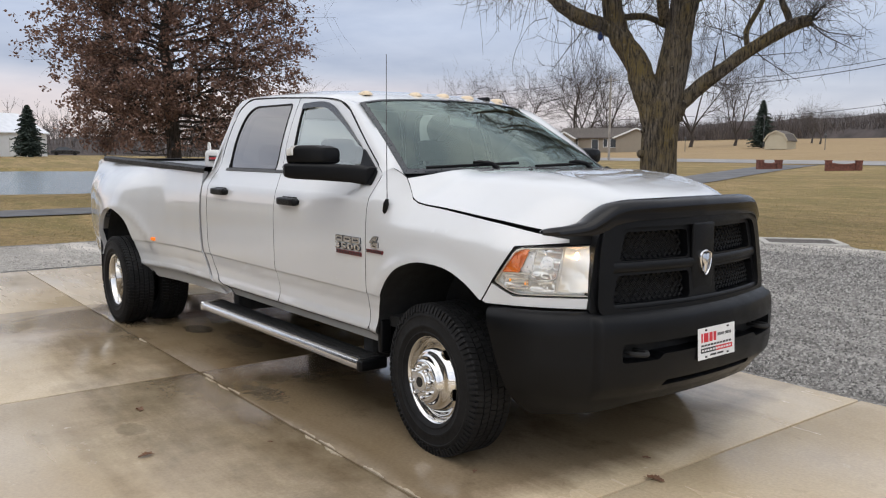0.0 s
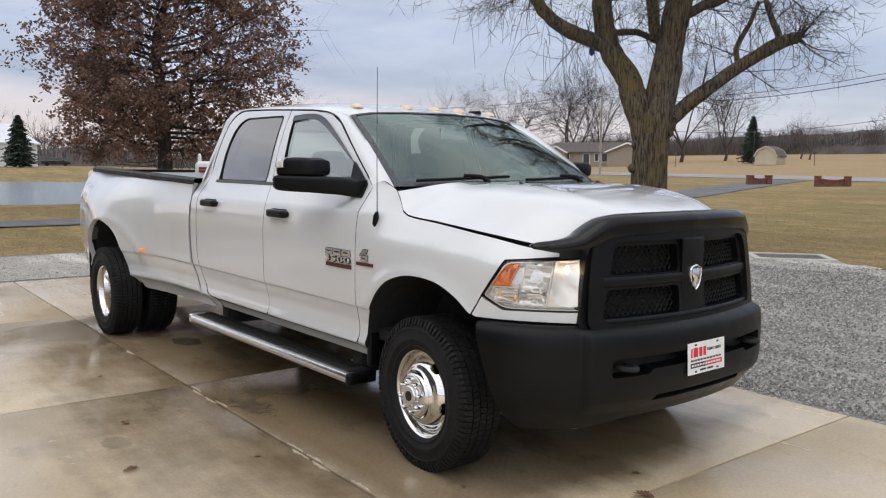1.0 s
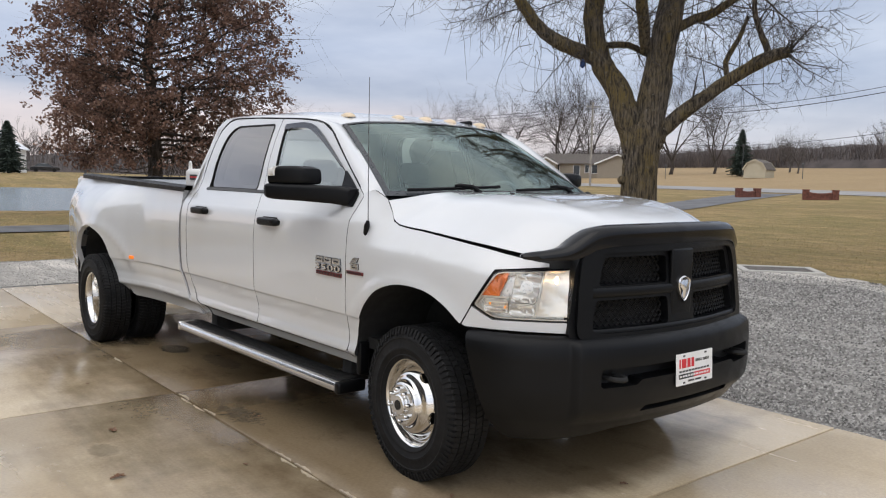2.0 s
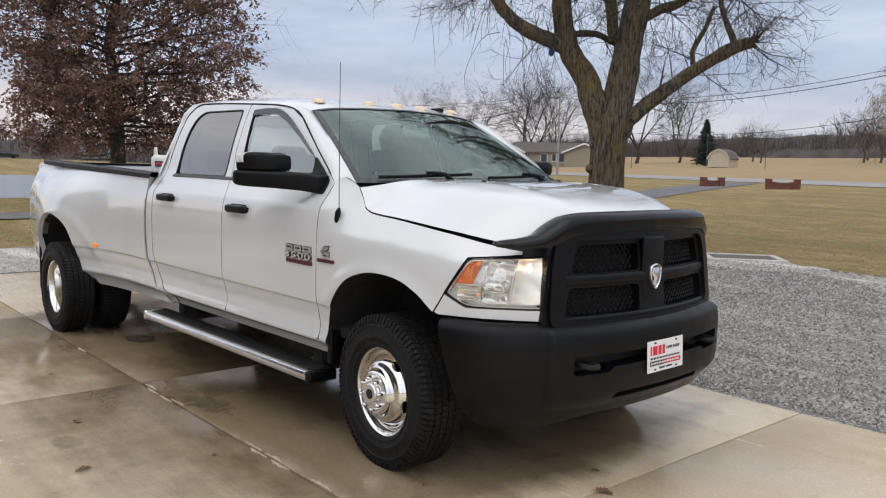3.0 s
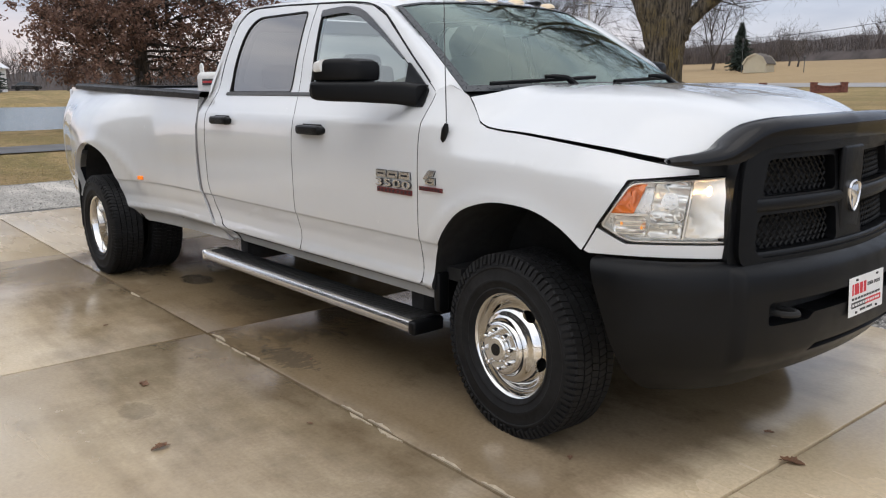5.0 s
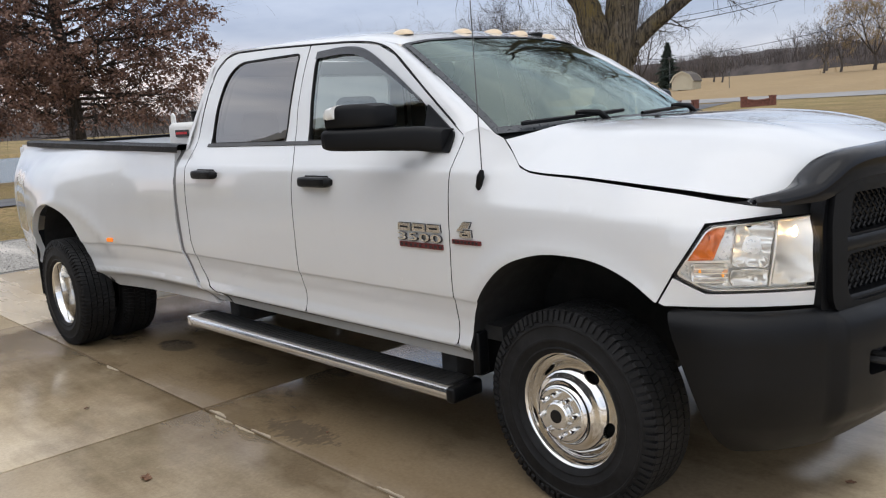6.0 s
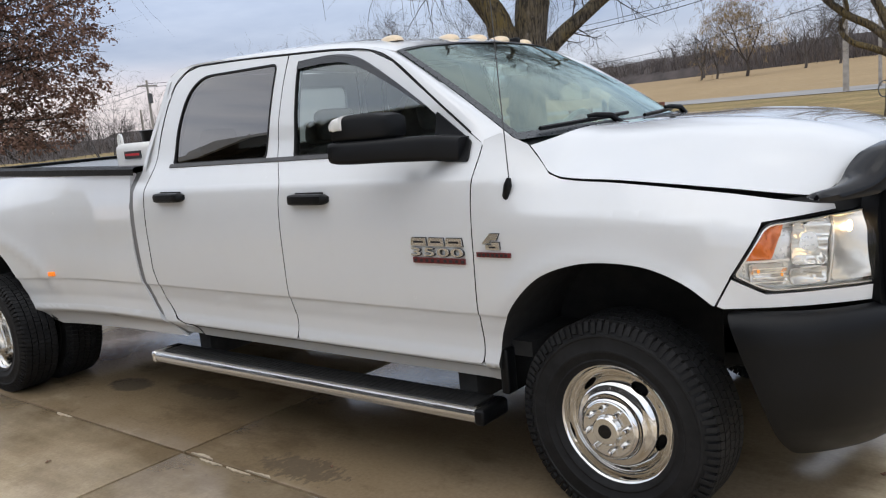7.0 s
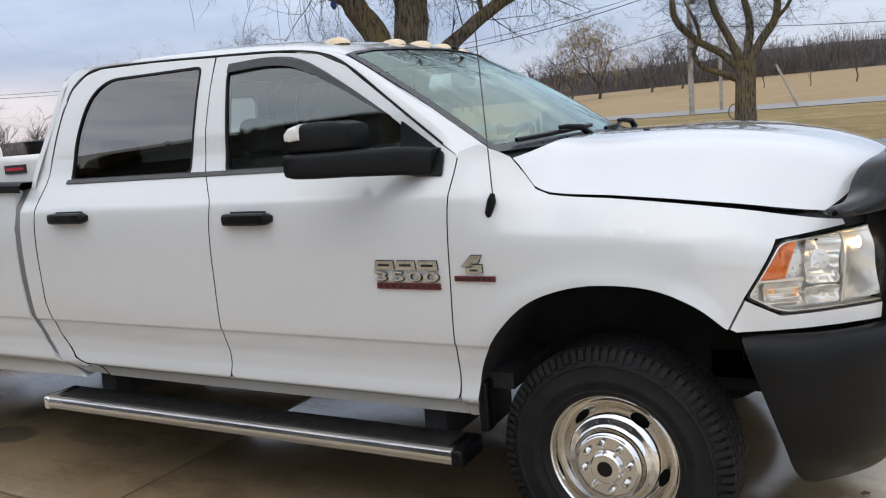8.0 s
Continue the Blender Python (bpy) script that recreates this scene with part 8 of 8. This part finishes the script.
for s in (-1, 1):
    box(bm, (-5.3, s * 0.45 - 0.05, 0.50), (0.7, s * 0.45 + 0.05, 0.66), 0.01)
for x in (-5.2, -3.3, -1.9, 0.6):
    box(bm, (x - 0.06, -0.45, 0.52), (x + 0.06, 0.45, 0.62))
box(bm, (-2.6, -0.85, 0.50), (-0.55, 0.85, 0.58))
part("chassis_frame", bm, DARK, truck, smooth=False)
bm = bmesh.new()
tube(bm, [(0, -0.72, 0.384), (0, 0.72, 0.384)], 0.05, 12)
tube(bm, [(-4.303, -0.80, 0.384), (-4.303, 0.80, 0.384)], 0.06, 12)
bmesh.ops.create_uvsphere(bm, u_segments=16, v_segments=10, radius=0.17, matrix=Matrix.Translation((-4.303, 0, 0.384)))
bmesh.ops.create_uvsphere(bm, u_segments=16, v_segments=10, radius=0.14, matrix=Matrix.Translation((0, 0.2, 0.384)))
tube(bm, [(-4.2, 0, 0.40), (-1.2, 0, 0.55)], 0.05, 10)
tube(bm, [(-1.0, -0.3, 0.48), (-2.2, -0.3, 0.46), (-4.9, -0.55, 0.5)], 0.045, 10)
part("axle", bm, DARK, truck)
bm = bmesh.new()
box(bm, (-0.35, -0.5, 0.55), (0.75, 0.5, 1.15))
part("engine_block", bm, DARK, truck, smooth=False)

# ---- cargo box ----
bm = bmesh.new()
box(bm, (-5.52, -0.95, 0.86), (-2.82, 0.95, 0.90))
for k in range(12):
    y = -0.85 + k * 0.155
    box(bm, (-5.5, y - 0.03, 0.90), (-2.84, y + 0.03, 0.915))
for s in (-1, 1):
    box(bm, (-5.52, s * 0.90 - 0.02, 0.90), (-2.82, s * 0.90 + 0.02, 1.38))
    box(bm, (-4.85, min(s * 0.62, s * 0.90), 0.90), (-3.75, max(s * 0.62, s * 0.90), 1.12), 0.05)
box(bm, (-2.86, -0.92, 0.90), (-2.82, 0.92, 1.37))
part("bed_liner", bm, LINER, truck, "black ribbed bed liner", smooth=False)
RAIL_Z = lambda x: 1.383 + (x + 2.80) * -0.026
for s in (-1, 1):
    bm = bmesh.new()
    rows = []
    for x in np.linspace(-5.38, -2.80, 24):
        z = RAIL_Z(x)
        rows.append([(x, s * y, z + dz) for y, dz in ((0.985, -0.012), (0.985, 0.022), (0.970, 0.035), (0.89, 0.035), (0.87, 0.02), (0.87, -0.06))])
    grid(bm, rows)
    bmesh.ops.recalc_face_normals(bm, faces=bm.faces[:])
    part("bed_rail_cap", bm, BLACK_PLASTIC, truck, "black bed rail cap", angle=25)
bm = bmesh.new()
box(bm, (-5.60, -0.98, 0.72), (-5.54, 0.98, 1.44), 0.02)
tail = part("tailgate", bm, PAINT, truck)
bm = bmesh.new()
box(bm, (-5.61, -0.86, 1.44), (-5.53, 0.86, 1.462), 0.010)
part("tailgate_cap", bm, BLACK_PLASTIC, tail)
bm = bmesh.new()
box(bm, (-5.75, -1.0, 0.56), (-5.60, 1.0, 0.70), 0.03)
part("rear_bumper", bm, CHROME, truck, "chrome rear step bumper")
for s in (-1, 1):
    bm = bmesh.new()
    box(bm, (-5.605, s * 0.93 - 0.05, 0.95), (-5.555, s * 0.93 + 0.05, 1.35), 0.015)
    part("tail_lamp", bm, RED, truck, "red tail lamp")

# ---- cab interior ----
bm = bmesh.new()
box(bm, (-2.70, -0.90, 0.58), (-0.35, 0.90, 0.64))
part("cab_floor", bm, DARK, truck, smooth=False)


def seat(x, y, w, back=0.62, rest=True):
    st = new("front_seat" if rest else "rear_seat")
    st.parent = truck
    st["label"] = "grey cloth seat"
    b = bmesh.new()
    box(b, (x - 0.25, y - w, 0.78), (x + 0.27, y + w, 0.98), 0.06, 3)
    part("cushion", b, CLOTH, st)
    b = bmesh.new()
    box(b, (-0.08, -w, 0), (0.08, w, back), 0.06, 3, Matrix.Translation((x - 0.22, y, 0.92)) @ Euler((0, radians(-14), 0)).to_matrix().to_4x4())
    part("backrest", b, CLOTH, st)
    for yy in ([y] if rest else [y - 0.42, y + 0.42]):
        b = bmesh.new()
        box(b, (-0.05, -0.13, 0), (0.05, 0.13, 0.16), 0.045, 3, Matrix.Translation((x - 0.40, yy, 0.93 + back)) @ Euler((0, radians(-8), 0)).to_matrix().to_4x4())
        part("headrest", b, CLOTH, st)


seat(-1.35, -0.42, 0.27, 0.54)
seat(-1.35, 0.42, 0.27, 0.54)
seat(-2.35, 0.0, 0.72, 0.50, False)
bm = bmesh.new()
rows = []
for y in np.linspace(-0.86, 0.86, 15):
    hump = 0.035 * math.exp(-((y - 0.40) / 0.22) ** 2)
    rows.append([(-0.35, y, 1.395), (-0.50, y, 1.405 + hump * 0.5), (-0.62, y, 1.40 + hump), (-0.70, y, 1.37 + hump), (-0.73, y, 1.25), (-0.68, y, 0.95), (-0.40, y, 0.80)])
grid(bm, rows)
part("dashboard", bm, DASH, truck, "grey dashboard")
bm = bmesh.new()
c, tilt = Vector((-0.86, 0.42, 1.33)), Euler((0, radians(-62), 0)).to_matrix()
ring = [c + tilt @ Vector((0.19 * math.cos(a), 0.19 * math.sin(a), 0)) for a in np.linspace(0, 2 * math.pi, 33)]
tube(bm, ring, 0.015, 8, False)
for a in (0, 2.3, -2.3):
    tube(bm, [c, c + tilt @ Vector((-0.18 * math.cos(a), 0.18 * math.sin(a), 0))], [0.03, 0.015], 8)
tube(bm, [c, c + Vector((0.25, 0, -0.12))], [0.05, 0.05], 10)
part("steering_wheel", bm, DASH, truck, "dark steering wheel")
bm = bmesh.new()
box(bm, (-0.92, -0.10, 1.70), (-0.88, 0.10, 1.76), 0.015)
part("interior_mirror", bm, DASH, truck)
bm = bmesh.new()
grid(bm, [[roof_point(x, b) - Vector((0, 0, 0.035)) for b in np.linspace(-0.95, 0.95, 15)] for x in np.linspace(-2.6, -1.02, 12)])
part("headliner", bm, CLOTH, truck)


# ---- fuel tank standing in the cargo box ----
tank = thing("fuel_tank", "white transfer tank with a red label standing in the cargo box", "tank", at=(-3.08, -0.53, 0.915))
b = bmesh.new()
box(b, (-0.235, -0.245, 0.0), (0.215, 0.25, 0.635), 0.035, 3)
part("body", b, simple("white_tank", (0.74, 0.73, 0.70), 0.4, var=0.06, scale=5), tank)
b = bmesh.new()
tube(b, [(-0.01, -0.10, 0.63), (-0.01, -0.10, 0.68), (-0.01, -0.10, 0.70), (-0.01, -0.10, 0.705)], [0.075, 0.075, 0.085, 0.07], 20)
part("filler_cap", b, BLACK_PLASTIC, tank, "black filler cap")
b = bmesh.new()
box(b, (-0.115, -0.252, 0.545), (0.055, -0.245, 0.588))
lab = part("label_plate", b, INK, tank, "dark label with a red lettering bar", smooth=False)
b = bmesh.new()
box(b, (-0.10, -0.2545, 0.560), (0.04, -0.252, 0.574))
part("lettering_bar", b, RED_INK, lab, smooth=False)
b = bmesh.new()
tube(b, spline([(-0.20, -0.20, 0.56), (-0.205, -0.20, 0.665), (-0.222, -0.20, 0.69), (-0.24, -0.20, 0.665), (-0.238, -0.20, 0.58)], 6), 0.009, 8)
part("lifting_loop", b, WHITE_TRIM, tank, "pale hose loop")

# ---- leaves, stones and grass blades ----
DRY = simple("dry_leaf", (0.17, 0.085, 0.045), 0.8, var=0.4, scale=40)


def fallen_leaf(x, y, size, yaw, label):
    lf = bmesh.new()
    rnd = random.Random(int(x * 100 + y * 10))
    lobes = []
    for k in range(26):
        a = 2 * math.pi * k / 26
        r = size * (0.5 + 0.5 * abs(math.sin(2.5 * a))) * (1.15 if abs(math.cos(a)) > 0.8 else 0.85)
        lobes.append((r * math.cos(a), r * math.sin(a) * 0.75, 0.004 + 0.35 * size * abs(math.sin(a)) * rnd.uniform(0.4, 1.1)))
    c = lf.verts.new((0, 0, 0.006))
    vs_ = [lf.verts.new(p) for p in lobes]
    for i in range(26):
        lf.faces.new((c, vs_[i], vs_[(i + 1) % 26]))
    ext = bmesh.ops.extrude_face_region(lf, geom=lf.faces[:])
    for v in ext["geom"]:
        if isinstance(v, bmesh.types.BMVert):
            v.co.z += 0.002
    o = part("fallen_leaf", lf, DRY)
    o.location, o.rotation_euler = (x, y, 0.001), (0, 0, yaw)
    tagged(o, label, "leaf", "leaves on the slab")


for k, (x, y, s_) in enumerate(((-1.589, -1.917, 0.036), (-0.827, -2.132, 0.038), (0.943, -0.342, 0.045), (-2.75, -1.72, 0.016), (-0.62, -1.55, 0.014), (0.35, -0.95, 0.018), (0.75, -0.15, 0.02), (-1.35, -1.1, 0.012))):
    fallen_leaf(x, y, s_, k * 1.7, "curled dry brown oak leaf lying on wet concrete")

rnd = random.Random(77)
st = Buf()


def stone(buf, x, y, z, r):
    k = len(buf.v)
    a0 = rnd.uniform(0, 6.28)
    for i in range(4):
        a = a0 + i * 1.5708 + rnd.uniform(-0.4, 0.4)
        q = r * rnd.uniform(0.7, 1.25)
        buf.v.append((x + q * math.cos(a), y + q * math.sin(a), z - 0.2 * r))
    buf.v.append((x + rnd.uniform(-0.3, 0.3) * r, y + rnd.uniform(-0.3, 0.3) * r, z + r * rnd.uniform(0.5, 0.9)))
    buf.v.append((x + rnd.uniform(-0.3, 0.3) * r, y + rnd.uniform(-0.3, 0.3) * r + 0.4 * r, z + r * rnd.uniform(0.4, 0.8)))
    buf.f += [(k, k + 1, k + 4), (k + 1, k + 2, k + 5), (k + 1, k + 5, k + 4), (k + 2, k + 3, k + 5), (k + 3, k, k + 4), (k + 3, k + 4, k + 5)]
    buf.m += [0] * 6


for k in range(52000):
    u = rnd.random()
    y = 1.85 + 8.2 * u ** 1.5
    x = rnd.uniform(-2.8 - 0.4 * y, 5.5 - 0.35 * y)
    stone(st, x, y, -0.010, rnd.uniform(0.006, 0.016) * (1 + 0.07 * y))
for k in range(1500):
    x = rnd.uniform(-1.5, 5.0)
    stone(st, x, 1.83 + abs(rnd.gauss(0, 0.05)), -0.006, rnd.uniform(0.006, 0.016))
for k in range(3500):
    x, y = rnd.uniform(-11.4, -8.22), rnd.uniform(-3.5, 2.5)
    stone(st, x, y, -0.006, rnd.uniform(0.007, 0.015))
o = st.link("gravel_stones", [STONE], None, "", False)
tagged(o, "loose grey crushed stones over the yard", "gravel", kind="stuff")

bl = Buf()
for k in range(42000):
    u = rnd.random()
    if k % 4:
        y = 9.3 + 28 * u ** 1.6
        x = rnd.uniform(-4.5 - 0.62 * y + 2, 6 - 0.30 * y + 3)
    else:
        x = -11.2 - 15 * u ** 1.5
        y = rnd.uniform(-3, 7)
    if (y < 10.8 and x > -9) and (y < 10.0 + 0.5 * noise.noise((x * 0.8, y, 0)) or abs(x + 4.05) < 0.9):
        continue
    if -20.8 < x < -17.8 and y < 12:
        continue
    h = rnd.uniform(0.016, 0.042)
    lean = np.array([rnd.gauss(0, 0.8), rnd.gauss(0, 0.8), 1.0])
    w_ = rnd.uniform(0.006, 0.013)
    a = rnd.uniform(0, 6.28)
    z = ground_z(x, y) - 0.04
    i = len(bl.v)
    bl.v += [(x - w_ * math.cos(a), y - w_ * math.sin(a), z), (x + w_ * math.cos(a), y + w_ * math.sin(a), z), (x + lean[0] * h, y + lean[1] * h, z + h)]
    bl.f.append((i, i + 1, i + 2))
    bl.m.append(0)
o = bl.link("grass_blades", [BLADES], None, "", False)
tagged(o, "short dry lawn grass in tan and green", "grass", kind="stuff")

# ---- the concrete slab: bays with tooled edges over dark joints ----
bed_ = bmesh.new()
box(bed_, (-8.2, -10.6, -0.16), (10.2, 1.8, -0.022))
slab = part("concrete_drive", bed_, JOINT, smooth=False)
tagged(slab, "wet tan concrete slab in square bays with dark joints", "driveway", kind="structure")
JX = (-8.2, -5.3, -2.2, 0.9, 4.0, 7.1, 10.2)
JY = (1.8, -1.3, -4.4, -7.5, -10.6)
for i in range(len(JX) - 1):
    for j in range(len(JY) - 1):
        b = bmesh.new()
        g_ = 0.006
        box(b, (JX[i] + g_, JY[j + 1] + g_, -0.10), (JX[i + 1] - g_, JY[j] - g_, 0.0), 0.008, 2)
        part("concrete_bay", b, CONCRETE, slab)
# chipped pale mortar along the long joint
CHIP = simple("pale_mortar", (0.42, 0.35, 0.25), 0.7, var=0.15, scale=30)
for k, x in enumerate((-2.05, -1.95, -1.74, -1.62, -0.62, -0.52, -0.40, -0.30, 0.05, 0.35, -3.4, -4.6)):
    b = bmesh.new()
    side_ = rnd.choice((-1, 1))
    ring_ = [b.verts.new((x + 0.09 * math.cos(a), -1.3 + side_ * (0.008 + 0.020 * math.sin(a) * rnd.uniform(0.35, 1.2)), 0.004)) for a in np.linspace(0, math.pi, 12)]
    f_ = b.faces.new(ring_)
    ext = bmesh.ops.extrude_face_region(b, geom=[f_])
    for v in ext["geom"]:
        if isinstance(v, bmesh.types.BMVert):
            v.co.z = -0.01
    bmesh.ops.recalc_face_normals(b, faces=b.faces[:])
    part("mortar_smear", b, CHIP, slab, smooth=False)
slab.matrix_world = Matrix.Translation((-2.2, -1.31, 0)) @ Matrix.Rotation(radians(-1.0), 4, "Z") @ Matrix.Translation((2.2, 1.3, 0))
